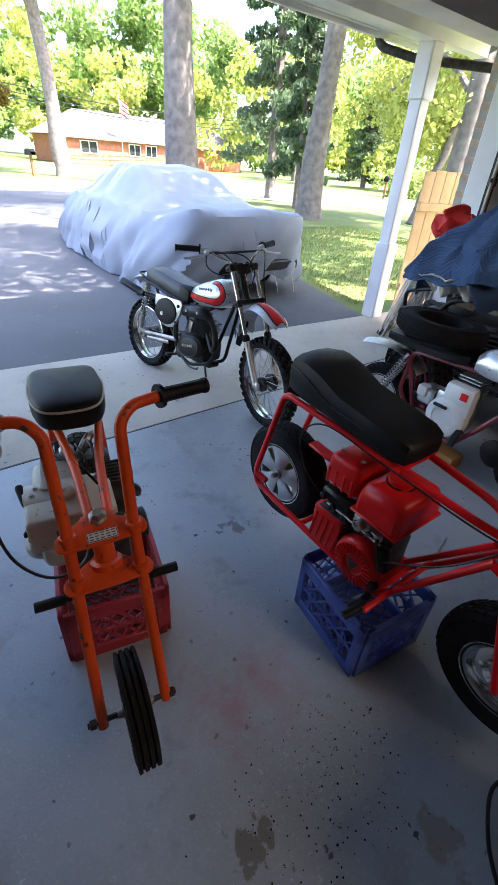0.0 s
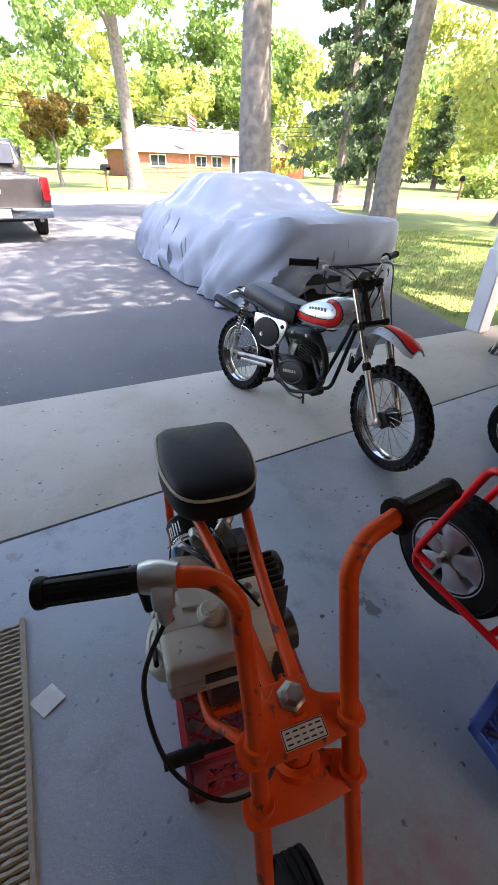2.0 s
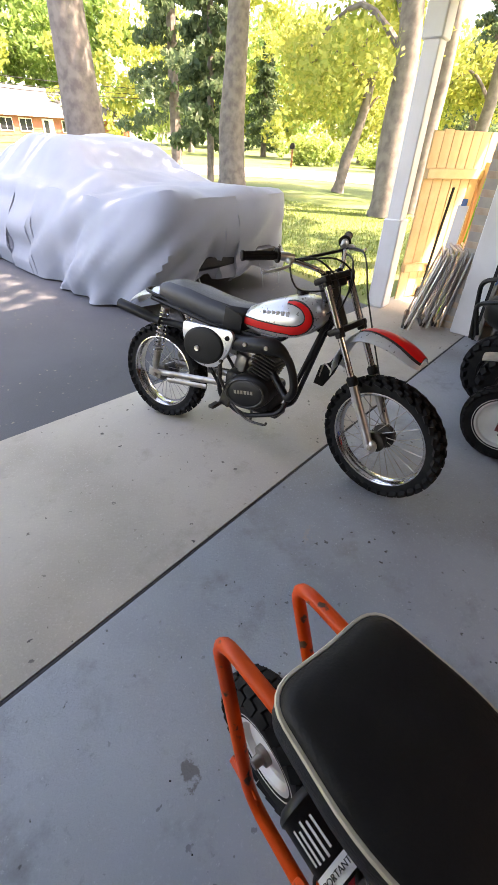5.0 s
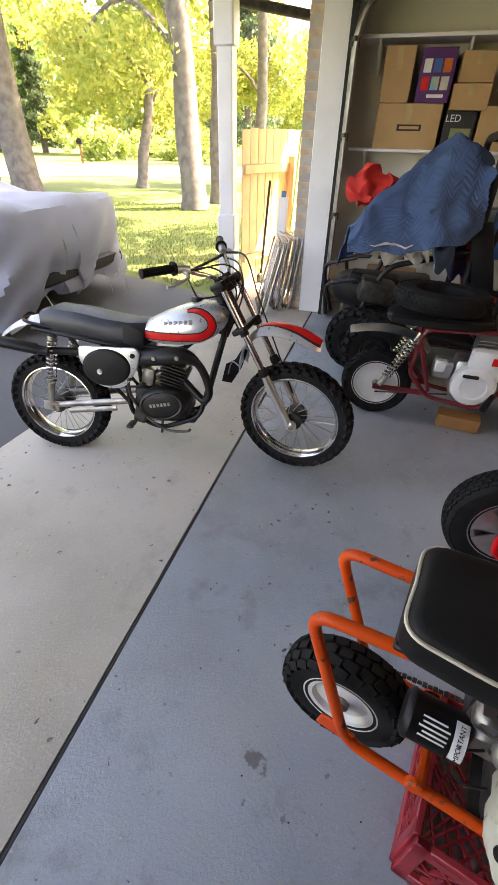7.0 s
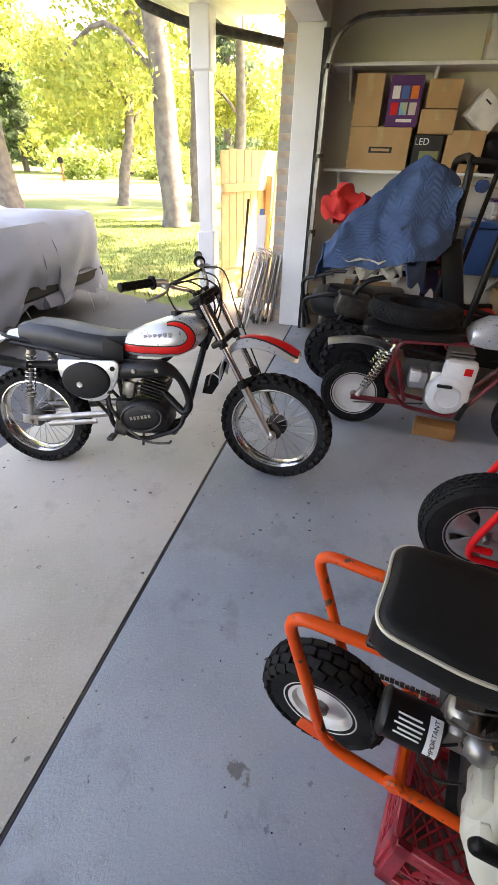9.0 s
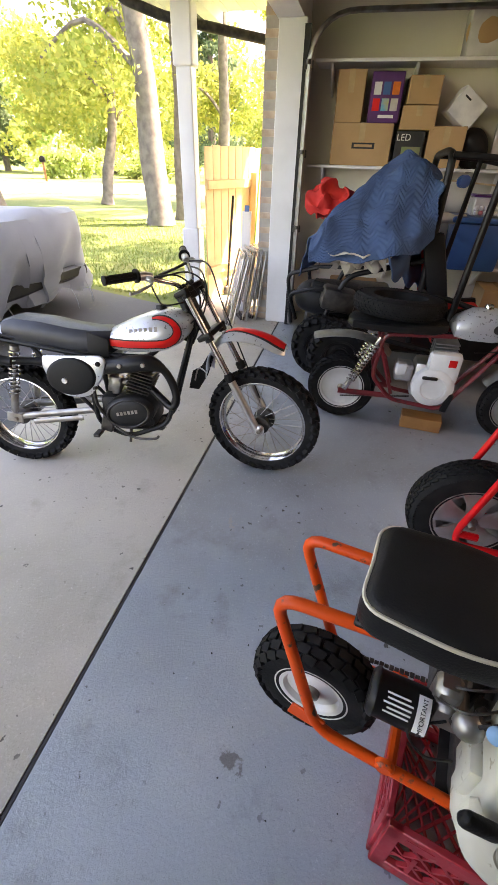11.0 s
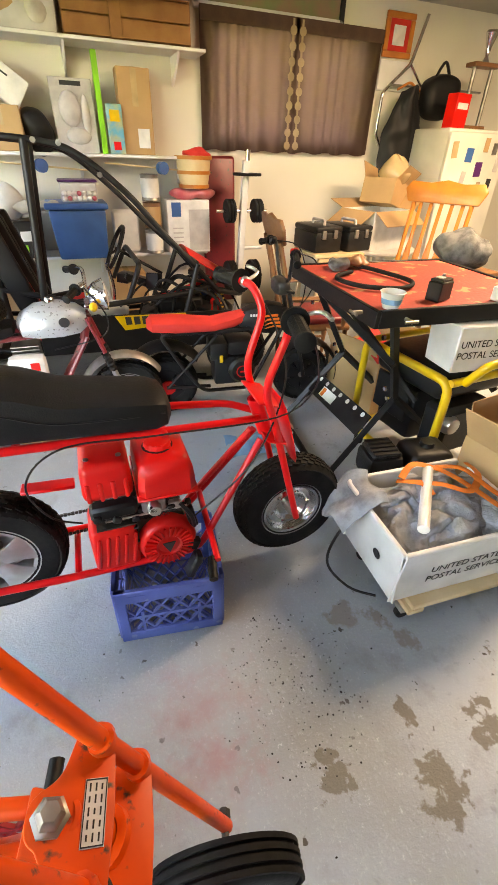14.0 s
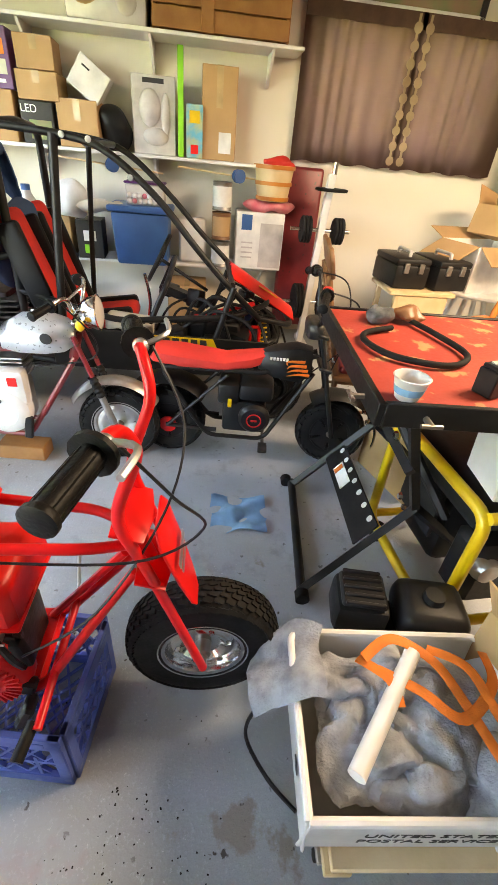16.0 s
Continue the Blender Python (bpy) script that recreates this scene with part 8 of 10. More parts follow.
for z, s in ((6.0, 0.0), (5.5, 0.6), (5.1, -0.4)):
    tube(b, curve_pts([(-40, -6, z + 0.6), (0, 0, z), (22, 2 + s, z - 0.9), (50, 4, z)], 6), 0.03, 4)
part("wire", b, "black", up)
fl = thing("flagpole", "flag on a pole at the house roof", "flag", pose(22.6, 53.3, 0))
part("pole", tube(B(), [(0, 0, 0), (0, 0, 6.2)], 0.05, 6), "alu", fl)
def flag_f(u, v):
    return Vector((0.05 + 0.9 * u, 0.1 * math.sin(u * 6), 6.0 - 1.3 * v - 0.55 * u))
part("cloth", thicken(sheet(flag_f, 8, 7), 0.01), "redcloth", fl, "red and white striped flag")
for j in range(3):
    part("stripe", thicken(sheet(lambda u, v: flag_f(u, (j * 2 + 1 + v) / 7) + Vector((0, -0.03, 0)), 8, 1), 0.008), "paper", fl)

# grass tufts near the drive
gp = np.array([[5.0, 3.6], [11.0, 3.6], [11, 9], [6.2, 9]])
nb = 26000
gx = rng.uniform(5.0, 12.0, nb)
gy = rng.uniform(3.7, 10.5, nb)
keep = (gx > 4.75 + 0.36 * (gy - 3.6)) & ((gx < 5.2) | (gy > 3.9))
gx, gy = gx[keep], gy[keep]
ga = rng.uniform(0, 6.28, len(gx))
gh = rng.uniform(0.025, 0.07, len(gx))
base = np.stack([gx, gy, np.full(len(gx), -0.035)], 1)
wv = np.stack([np.cos(ga), np.sin(ga), 0 * ga], 1) * 0.006
tp = base + np.stack([rng.normal(0, 0.02, len(gx)), rng.normal(0, 0.02, len(gx)), gh], 1)
me = bpy.data.meshes.new("grass")
me.from_pydata(np.stack([base - wv, base + wv, tp], 1).reshape(-1, 3).tolist(), [], np.arange(3 * len(gx)).reshape(-1, 3).tolist())
me.materials.append(M["blade"])
tagged(new("grass", me), "short green grass blades at the lawn's edge", "grass", kind="stuff")

# folded garden chairs and tools by the pier
def folded_chair(m, label):
    k = thing("folding_chair", label, "folding chair", m, group="folded chairs by the pier")
    for dx in (0, 0.05):
        b = B()
        tube(b, rounded([(dx, -0.24, 0.0), (dx, -0.24, 0.72), (dx, 0.24, 0.72), (dx, 0.24, 0.0)], 0.06), 0.011, 8)
        part("leg_frame", b, "alu", k)
    for dx, z0 in ((0.025, 0.08), (0.075, 0.15)):
        b = B()
        tube(b, rounded([(dx, -0.21, z0), (dx, -0.21, z0 + 0.58), (dx, 0.21, z0 + 0.58), (dx, 0.21, z0)], 0.05), 0.010, 8)
        part("seat_frame", b, "alu", k)
    b = B()
    for j in range(5):
        bx(b, (0.02, -0.16 + j * 0.08, 0.42), (0.004, 0.05, 0.5))
    part("webbing", b, "greyprint", k)
    b = B()
    bx(b, (0.0, 0, 0.03), (0.05, 0.50, 0.05), bev=0.01)
    part("foot_bar", b, "dark", k)


folded_chair(pose(4.42, 2.98, 0, 0, 14, -70), "folded aluminium garden chair leaning by the pier")
folded_chair(pose(4.60, 2.90, 0, 0, 10, -62), "folded aluminium garden chair with dark webbing")
folded_chair(pose(4.70, 2.80, 0, 0, 8, -66), "folded garden chair behind the others")
rk = thing("garden_tool", "long-handled garden tool leaning on the fence", "garden tool", pose(5.3, 3.15, 0))
part("handle", tube(B(), [(0.15, 0.1, 0.02), (-0.12, -0.05, 1.15)], 0.014, 8), "black", rk)
part("head", box((0.16, 0.1, 0.06), (0.22, 0.05, 0.10), bev=0.01), "dark", rk)
rk2 = thing("plank", "white board with blue tip leaning by the pier", "board", pose(4.80, 2.86, 0))
part("board", box((0, 0, 0.52), (0.02, 0.10, 1.04), (0, 6, 0), 0.004), "white", rk2)
part("tip", box((0.055, 0, 1.06), (0.022, 0.05, 0.06), (0, 6, 0), 0.004), "tote", rk2)
rk3 = thing("pole", "thin green pole leaning on the pier", "pole", pose(4.92, 2.82, 0))
part("shaft", tube(B(), [(0, 0, 0), (0.05, -0.08, 1.75)], 0.008, 6), "green", rk3)

# ---- shelves along the east wall ----
for z in (1.462, 2.205, 0.66):
    sh = thing("shelf", "white painted board shelf on brackets", "shelf", pose(4.775, 0.80 if z > 1 else 0.75, z), group="wall shelves", kind="structure")
    part("board", box((0, 0, 0), (0.345, 2.86 if z > 1 else 2.7, 0.024), bev=0.003), "white", sh)
    for y in (-1.2, -0.3, 0.6, 1.3):
        b = B()
        plate(b, [(0.165, 0), (-0.13, 0), (-0.12, -0.02), (0.15, -0.20), (0.165, -0.20)], 0.02, pose(0, y, -0.013, 90, 0, 0))
        part("bracket", b, "white", sh)


def carton(y0, y1, z0, h, d=0.28, x0=4.62, material="card", label="brown cardboard carton on the shelf", turn=0.0, tape=True, name="carton", category="carton"):
    w = abs(y1 - y0)
    k = thing(name, label, category, pose(x0 + d / 2, (y0 + y1) / 2, z0, 0, 0, turn))
    part("box", box((0, 0, h / 2), (d, w - 0.006, h), bev=0.004), material, k)
    if tape:
        b = B()
        bx(b, (0, 0, h + 0.0012), (d * 0.98, 0.05, 0.0016))
        bx(b, (-d / 2 - 0.0012, 0, h * 0.78), (0.0016, 0.05, h * 0.42))
        part("tape", b, "tape", k)
    return k


S1, S2 = 1.475, 2.218
K = carton(2.03, 1.50, S1, 0.315, label="wide brown carton with black store mark")
part("store_mark", box((-0.1415, -0.02, 0.15), (0.002, 0.20, 0.045)), "ink", K)
part("store_mark_bars", join(B(), box((-0.1428, -0.02, 0.15), (0.001, 0.16, 0.02))), "card", K)
carton(2.03, 1.79, S1 + 0.316, 0.36, label="tall brown carton sealed with tape")
P = carton(1.745, 1.475, S1 + 0.316, 0.345, 0.26, 4.63, "purple", "purple snack variety box with coloured packets printed", 0, False, "snack_box", "box")
for j, col in enumerate(("paper", "tote", "strap", "redplastic", "teal", "whitecloth")):
    b = B()
    bx(b, (-0.1315, 0.075 - (j % 3) * 0.075, 0.235 - (j // 3) * 0.11), (0.002, 0.06, 0.085), bev=0.0006)
    part("printed_packet", b, col, P)
part("print_bar", box((-0.1315, -0.02, 0.045), (0.002, 0.13, 0.022)), "paper", P)
carton(1.46, 1.165, S1 + 0.27, 0.17, 0.28)
carton(1.44, 1.175, S1 + 0.445, 0.19, 0.26, label="small carton stacked on another", turn=3)
LB = carton(1.47, 1.225, S1, 0.265, 0.25, 4.63, "ink", "black lamp box with printed front", 0, False, "lamp_box", "box")
words("lettering", "LED", 0.07, "paper", LB, pose(-0.1262, 0.055, 0.215, 90, 0, -90))
part("printed_picture", box((-0.1262, -0.02, 0.09), (0.002, 0.16, 0.12)), "painting", LB)
carton(1.195, 0.885, S1, 0.30, 0.28, label="brown carton at the front of the shelf", turn=-4)
wb = thing("white_box", "white box tilted on top of cartons", "box", pose(4.72, 1.0, S1 + 0.345, 35, 0, 5))
part("box", box((0, 0, 0.09), (0.22, 0.24, 0.21), bev=0.004), "paper", wb)
part("print_bar", box((-0.111, 0.05, 0.14), (0.002, 0.06, 0.012)), "ink", wb)
solid("black_bag", crumple(egg(B(), (4.75, 0.79, S1 + 0.14), (0.12, 0.12, 0.15), 5), 0.05, 6, 4), "vinyl", "black bag slumped on the shelf", "bag")
hp = carton(0.65, 0.315, S1, 0.50, 0.05, 4.70, "greyprint", "grey blister-packed seat in printed card", 0, False, "packaged_seat", "package")
b = B()
egg(b, (-0.03, 0.03, 0.30), (0.035, 0.085, 0.12), 3)
egg(b, (-0.03, -0.01, 0.12), (0.035, 0.10, 0.06), 3)
egg(b, (-0.03, -0.09, 0.26), (0.025, 0.035, 0.14), 3)
part("moulded_seat", b, "greyprint", hp)
part("print_bar", box((-0.0265, 0.0, 0.465), (0.002, 0.16, 0.03)), "ink", hp)
carton(0.30, 0.25, S1, 0.68, 0.06, 4.66, "green", "long narrow lime green box", 0, False, "green_box", "box")
tb = carton(0.235, 0.10, S1, 0.35, 0.06, 4.66, "teal", "blue toy box with bright print", 0, False, "toy_box", "box")
part("print_patch", box((-0.0315, 0.0, 0.27), (0.002, 0.08, 0.08)), "yellow", tb)
part("print_patch", box((-0.0315, 0.0, 0.06), (0.002, 0.06, 0.06)), "redplastic", tb)
tc = carton(0.115, -0.165, S1, 0.60, 0.18, 4.70, label="tall narrow brown carton with clear tape")
part("shipping_label", box((-0.0915, -0.05, 0.12), (0.002, 0.10, 0.14)), "paper", tc)
wc = thing("wooden_crate", "old stained wooden crate on the top shelf", "crate", pose(4.78, -0.02, S2))
for j in range(3):
    part("plank", box((-0.15, 0, 0.07 + j * 0.125), (0.018, 0.98, 0.118), bev=0.004), "cratewood", wc)
    part("plank", box((0.15, 0, 0.07 + j * 0.125), (0.018, 0.98, 0.118), bev=0.004), "cratewood", wc)
for y in (-0.48, 0.48):
    part("end_board", box((0, y, 0.19), (0.30, 0.02, 0.37), bev=0.004), "cratewood", wc)
part("batten", box((-0.166, 0.10, 0.19), (0.012, 0.09, 0.37), bev=0.003), "cratewood", wc)
cb = thing("storage_bin", "cloudy clear plastic bin with clothes inside", "bin", pose(4.78, 0.78, S2))
part("bin", box((0, 0, 0.16), (0.30, 0.54, 0.32), bev=0.02, seg=2, taper=(1.05, 1.05)), "clear", cb)
part("contents", crumple(egg(B(), (-0.10, 0.12, 0.15), (0.07, 0.17, 0.12), 3), 0.03, 6), "card", cb)
part("contents", crumple(egg(B(), (-0.10, -0.15, 0.13), (0.07, 0.10, 0.10), 3), 0.03, 6), "whitecloth", cb)
for y in (0.82, -0.20):
    rl = thing("fishing_reel", "blue reel hanging under the shelf", "reel", pose(4.62, y, 1.38))
    part("spool", lathe(B(), [(0, -0.03), (0.05, -0.03), (0.05, -0.02), (0.03, -0.015), (0.03, 0.015), (0.05, 0.02), (0.05, 0.03), (0, 0.03)], 20, pose(0, 0, 0, 0, 90, 20)), "tote", rl)
    part("rod", tube(B(), [(0.03, 0.5, 0.03), (0.03, -0.4, -0.03)], 0.008, 6), "pine", rl)

# ---- lower shelf and floor along the wall ----
S0 = 0.672
tt = thing("storage_tote", "blue plastic storage tote with lid", "tote", pose(4.60, 0.60, S0))
part("bin", box((0, 0, 0.20), (0.34, 0.42, 0.40), bev=0.025, seg=2, taper=(1.1, 1.12)), "tote", tt)
part("lid", box((0, 0, 0.425), (0.42, 0.52, 0.05), bev=0.018, seg=2), "tote", tt)
bl = thing("ball_bin", "small clear bin of golf balls on the tote", "bin", pose(4.60, 0.56, S0 + 0.45))
part("bin", box((0, 0, 0.075), (0.24, 0.30, 0.15), bev=0.012), "clear", bl)
for j in range(14):
    part("ball", egg(B(), (-0.125, -0.12 + (j % 7) * 0.04, 0.03 + (j // 7) * 0.038), (0.02, 0.02, 0.02), 2), "pink" if j in (0, 5, 10) else "paper", bl)
part("lid", box((0, 0, 0.158), (0.26, 0.32, 0.016), bev=0.006), "purple", bl)
for y, col, zz in ((-0.07, "steel", 0), (-0.07, "brownwood", 0.225), (-0.07, "steel", 0.45)):
    pc = thing("paint_can", "dull metal paint can stacked on others", "paint can", pose(4.62, y, S0 + zz), group="stacked paint cans")
    part("can", lathe(B(), [(0, 0), (0.08, 0), (0.084, 0.004), (0.08, 0.01), (0.08, 0.20), (0.084, 0.208), (0.078, 0.212), (0.07, 0.204), (0, 0.204)], 26), col, pc)
    part("label", lathe(B(), [(0.0805, 0.03), (0.0815, 0.03), (0.0815, 0.18), (0.0805, 0.18)], 26), "paper" if col == "steel" else "card", pc)
wx = carton(-0.20, -0.62, S0, 0.46, 0.26, 4.56, "paper", "white appliance box with grey picture", 0, False, "appliance_box", "box")
part("printed_picture", box((-0.1315, -0.10, 0.20), (0.002, 0.20, 0.36)), "greyprint", wx)
part("print_bar", box((-0.1318, 0.12, 0.38), (0.002, 0.09, 0.12)), "tote", wx)
for j in range(4):
    part("print_bar", box((-0.1318, 0.11, 0.10 + j * 0.04), (0.002, 0.10, 0.012)), "greyprint", wx)
solid("pink_bag", crumple(egg(B(), (4.66, -0.48, S0 + 0.505), (0.10, 0.24, 0.05), 4), 0.025, 8), "pink", "pink plastic bag lying on the box", "bag")
bk = thing("bushel_basket", "round wooden bushel basket with red cloth", "basket", pose(4.66, -0.50, S0 + 0.55))
b = B()
lathe(b, [(0, 0.004), (0.125, 0.004), (0.13, 0.0), (0.165, 0.26), (0.155, 0.26), (0.12, 0.012), (0, 0.012)], 30)
for v in b.verts:
    a = math.atan2(v.co.y, v.co.x)
    if v.co.z > 0.01:
        v.co.x *= 1 + 0.012 * math.sin(a * 15)
        v.co.y *= 1 + 0.012 * math.sin(a * 15)
part("body", b, "pine", bk, "thin bent wooden staves")
for z, r in ((0.245, 0.170), (0.13, 0.152), (0.02, 0.138)):
    part("hoop", lathe(B(), [(r - 0.004, z - 0.014), (r + 0.004, z - 0.014), (r + 0.006, z + 0.014), (r - 0.002, z + 0.014)], 30), "wood", bk)
part("red_cloth", crumple(egg(B(), (0, -0.03, 0.27), (0.11, 0.13, 0.04), 4), 0.05, 9), "redcloth", bk)
for y, h, col, lab in ((1.06, 0.30, "ink", "printed black and white appliance box"), (1.32, 0.32, "card", "open carton with odds and ends")):
    c = carton(y + 0.11, y - 0.11, S0, h, 0.26, 4.58, col, lab, 4, col == "card", "stored_box", "box")
    part("print_bar", box((-0.132, 0, h * 0.6), (0.002, 0.10, 0.08)), "paper", c)
    part("print_bar", box((-0.132, 0.03, h * 0.25), (0.002, 0.04, 0.07)), "green", c)
solid("plastic_sack", crumple(egg(B(), (4.55, 1.18, S0 + 0.44), (0.12, 0.16, 0.12), 5), 0.06, 6, 5), "paper", "white plastic sack of odds and ends", "bag")
solid("work_glove", crumple(egg(B(), (4.50, 0.92, S0 + 0.42), (0.07, 0.20, 0.05), 4), 0.04, 8, 6), "whitecloth", "white cotton gloves on the boxes", "gloves")
jg = thing("jug", "pale blue plastic jug on the shelf", "jug", pose(4.55, 1.50, S0 + 0.16))
part("body", lathe(B(), [(0, 0), (0.09, 0), (0.095, 0.02), (0.09, 0.22), (0.04, 0.30), (0.03, 0.34), (0, 0.34)], 20), "clear", jg)
part("cap", lathe(B(), [(0.034, 0.33), (0.034, 0.37), (0, 0.37)], 14), "tote", jg)
carton(1.62, 1.38, S0, 0.16, 0.28, 4.56, label="flat carton under the jug")
carton(2.0, 1.66, S0, 0.34, 0.28, 4.58, "black", "dark storage case on the lower shelf", 0, False, "storage_case", "case")
solid("cooler_panel", box((4.70, 0.18, S0 + 0.19), (0.10, 0.24, 0.36), bev=0.02), "whiteplastic", "white plastic panel leaning on the wall", "panel")
carton(0.40, 0.05, 0.0, 0.5, 0.4, 4.5, "card", "large carton under the lower shelf")
carton(1.9, 1.4, 0.0, 0.45, 0.4, 4.5, "card", "large carton on the floor under the shelf")

# weight bench back and rack
rb = thing("weight_bench", "red padded weight bench stood against the wall", "weight bench", pose(4.74, -0.80, 0, 0, 3, 0))
part("pad", box((0.05, 0, 0.80), (0.09, 0.34, 1.38), bev=0.03, seg=3), "maroon", rb, "dark red vinyl bench pad")
ws = thing("weight_rack", "white steel upright with weight plates on pegs", "weight rack", pose(4.42, -0.90, 0))
part("upright", box((0, 0, 0.76), (0.06, 0.06, 1.40), (3, 0, 0), 0.006), "whiteplastic", ws)
part("pole_top", tube(B(), [(0, -0.05, 1.42), (0, -0.055, 1.54)], 0.022, 10), "chrome", ws)
part("foot", box((0, 0, 0.04), (0.5, 0.07, 0.06), bev=0.01), "whiteplastic", ws)
for z, yy in ((1.05, -0.12), (1.05, 0.16), (0.45, 0.15), (0.45, -0.10)):
    b = B()
    r = 0.10 if z > 0.8 else 0.15
    for q in (0, 0.028, 0.056):
        lathe(b, [(0.015, q), (r, q), (r + 0.004, q + 0.006), (r + 0.004, q + 0.018), (r, q + 0.022), (r * 0.8, q + 0.014), (r * 0.4, q + 0.014), (0.015, q + 0.022)], 26, pose(0, yy, z, 90, 0, 0))
    part("plate", b, "rubber", ws, "black iron weight plates")
part("peg", tube(B(), [(0, -0.26, 1.05), (0, 0.25, 1.05)], 0.016, 10), "chrome", ws)
part("peg", tube(B(), [(0, -0.24, 0.45), (0, 0.25, 0.45)], 0.016, 10), "chrome", ws)
part("peg", tube(B(), [(0, -0.22, 0.72), (0, 0.02, 0.72)], 0.018, 10), "whiteplastic", ws)
b = B()
lathe(b, [(0.03, 0), (0.13, 0), (0.135, 0.01), (0.13, 0.022), (0.03, 0.022)], 28, pose(0, -0.05, 1.34))
part("plate", b, "rubber", ws)

# ---- wall pieces to the back ----
pt = thing("painting", "framed landscape painting above the window", "painting", pose(WX - 0.02, -1.35, 2.55))
part("frame", join(box((0, 0, 0.0), (0.035, 1.46, 0.05), bev=0.005), box((0, 0.71, 0.3), (0.035, 0.05, 0.6), bev=0.005)), "white", pt)
part("frame", box((0, -0.71, 0.3), (0.035, 0.05, 0.6), bev=0.005), "black", pt)
part("canvas", box((0.008, 0, 0.15), (0.012, 1.38, 0.28)), "painting", pt)
pf = thing("framed_picture", "small print in a wooden frame", "picture", pose(WX - 0.018, -2.735, 2.53))
for c, s in (((0, 0, 0.145), (0.03, 0.34, 0.05)), ((0, 0, -0.145), (0.03, 0.34, 0.05)), ((0, 0.145, 0), (0.03, 0.05, 0.24)), ((0, -0.145, 0), (0.03, 0.05, 0.24))):
    part("frame", box(c, s, bev=0.006), "wood", pf)
part("mount", box((0.004, 0, 0), (0.01, 0.24, 0.24)), "redcloth", pf)
part("print", box((-0.003, 0, 0), (0.006, 0.14, 0.15)), "paper", pf)
solid("breaker_panel", box((WX - 0.015, -2.77, 2.22), (0.03, 0.42, 0.24), bev=0.005), "white", "white metal access panel on the wall", "panel")
hb = thing("hanging_bar", "bent chrome bar frame mounted on the wall", "bar frame", pose(4.88, -2.95, 1.70))
part("bar", tube(B(), rounded([(0, -0.06, 1.0), (0, 0.05, 0.62), (0, 0.34, 0.38), (0, 0.345, 0.02), (0, 0.27, -0.08), (0, 0.1, -0.35)], 0.04), 0.017, 10), "chrome", hb)
part("bar", tube(B(), [(0, 0.05, 0.62), (-0.1, -0.20, 0.30)], 0.014, 8), "chrome", hb)
part("bar", tube(B(), [(-0.03, 0.30, 0.44), (-0.06, -0.9, 0.44)], 0.011, 8), "steel", hb)


def jacket(u, v):
    w = 0.10 + 0.26 * min(1, u * 2.2) - 0.05 * u
    a = (v - 0.5) * 2
    return Vector((4.78 - 0.10 * math.cos(a * 1.5) + 0.008 * math.sin(v * 17 + u * 6), -2.86 + a * w * 0.8, 2.14 - 0.85 * u - 0.05 * abs(a)))


jk = thing("jacket", "black jacket on a wooden hanger", "jacket", pose(0, 0, 0))
part("cloth", thicken(crumple(sheet(jacket, 26, 30), 0.02, 7), 0.02), "vinyl", jk, "black fabric")
part("hanger", tube(B(), rounded([(4.78, -2.72, 2.10), (4.78, -2.86, 2.17), (4.78, -3.00, 2.10)], 0.04), 0.012, 8), "wood", jk)
bp_ = thing("backpack", "black backpack hanging on the wall bar", "backpack", pose(4.74, -3.24, 2.06))
part("body", crumple(egg(B(), (0, 0, 0), (0.12, 0.22, 0.19), 5, power=0.7), 0.03, 5), "vinyl", bp_)
part("strap", tube(B(), curve_pts([(0.0, 0.1, 0.16), (-0.02, 0.03, 0.28), (0.0, -0.08, 0.16)], 5), 0.015, 6), "vinyl", bp_)

fg_ = thing("refrigerator", "off-white refrigerator covered with magnets and notes", "refrigerator", pose(4.52, -3.36, 0))
part("cabinet", box((0, 0, 0.89), (0.70, 0.78, 1.78), bev=0.02, seg=2), "fridge", fg_)
frd = part("door", box((-0.365, 0, 1.05), (0.05, 0.77, 1.40), bev=0.015, seg=2), "fridge", fg_)
part("door", box((-0.365, 0, 0.20), (0.05, 0.77, 0.28), bev=0.015, seg=2), "fridge", fg_)
for j, (y, z, w_, h_, c) in enumerate([(0.30, 1.60, 0.07, 0.14, "tape"), (0.10, 1.56, 0.09, 0.12, "tote"), (-0.06, 1.44, 0.09, 0.13, "purple"), (0.12, 1.35, 0.06, 0.14, "greyprint"), (-0.10, 1.65, 0.06, 0.12, "card"), (0.0, 1.25, 0.14, 0.08, "ink"), (-0.25, 1.30, 0.06, 0.12, "ink"), (-0.22, 1.62, 0.06, 0.10, "steel"), (-0.12, 1.28, 0.05, 0.10, "tan"), (-0.30, 1.50, 0.06, 0.16, "greyprint")]):
    part("magnet", box((-0.393, y, z), (0.006, w_, h_), (j * 7 % 11 - 5, 0, 0), 0.001), c, frd)
    # each card rides on the door
rbx = carton(-3.06, -3.28, 1.78, 0.28, 0.12, 4.30, "redplastic", "red printed snack box on the refrigerator", 12, False, "snack_carton", "box")
part("print_bar", box((-0.061, 0.0, 0.18), (0.002, 0.16, 0.05)), "paper", rbx)
tr = thing("trophy", "tall metal trophy on the refrigerator", "trophy", pose(4.45, -3.46, 1.78))
part("base", box((0, 0, 0.02), (0.14, 0.30, 0.04), bev=0.005), "brownwood", tr)
for y in (-0.11, 0.11):
    part("column", tube(B(), [(0, y, 0.04), (0, y, 0.50)], 0.02, 10), "steel", tr)
part("deck", box((0, 0, 0.52), (0.14, 0.34, 0.035), bev=0.005), "brownwood", tr)
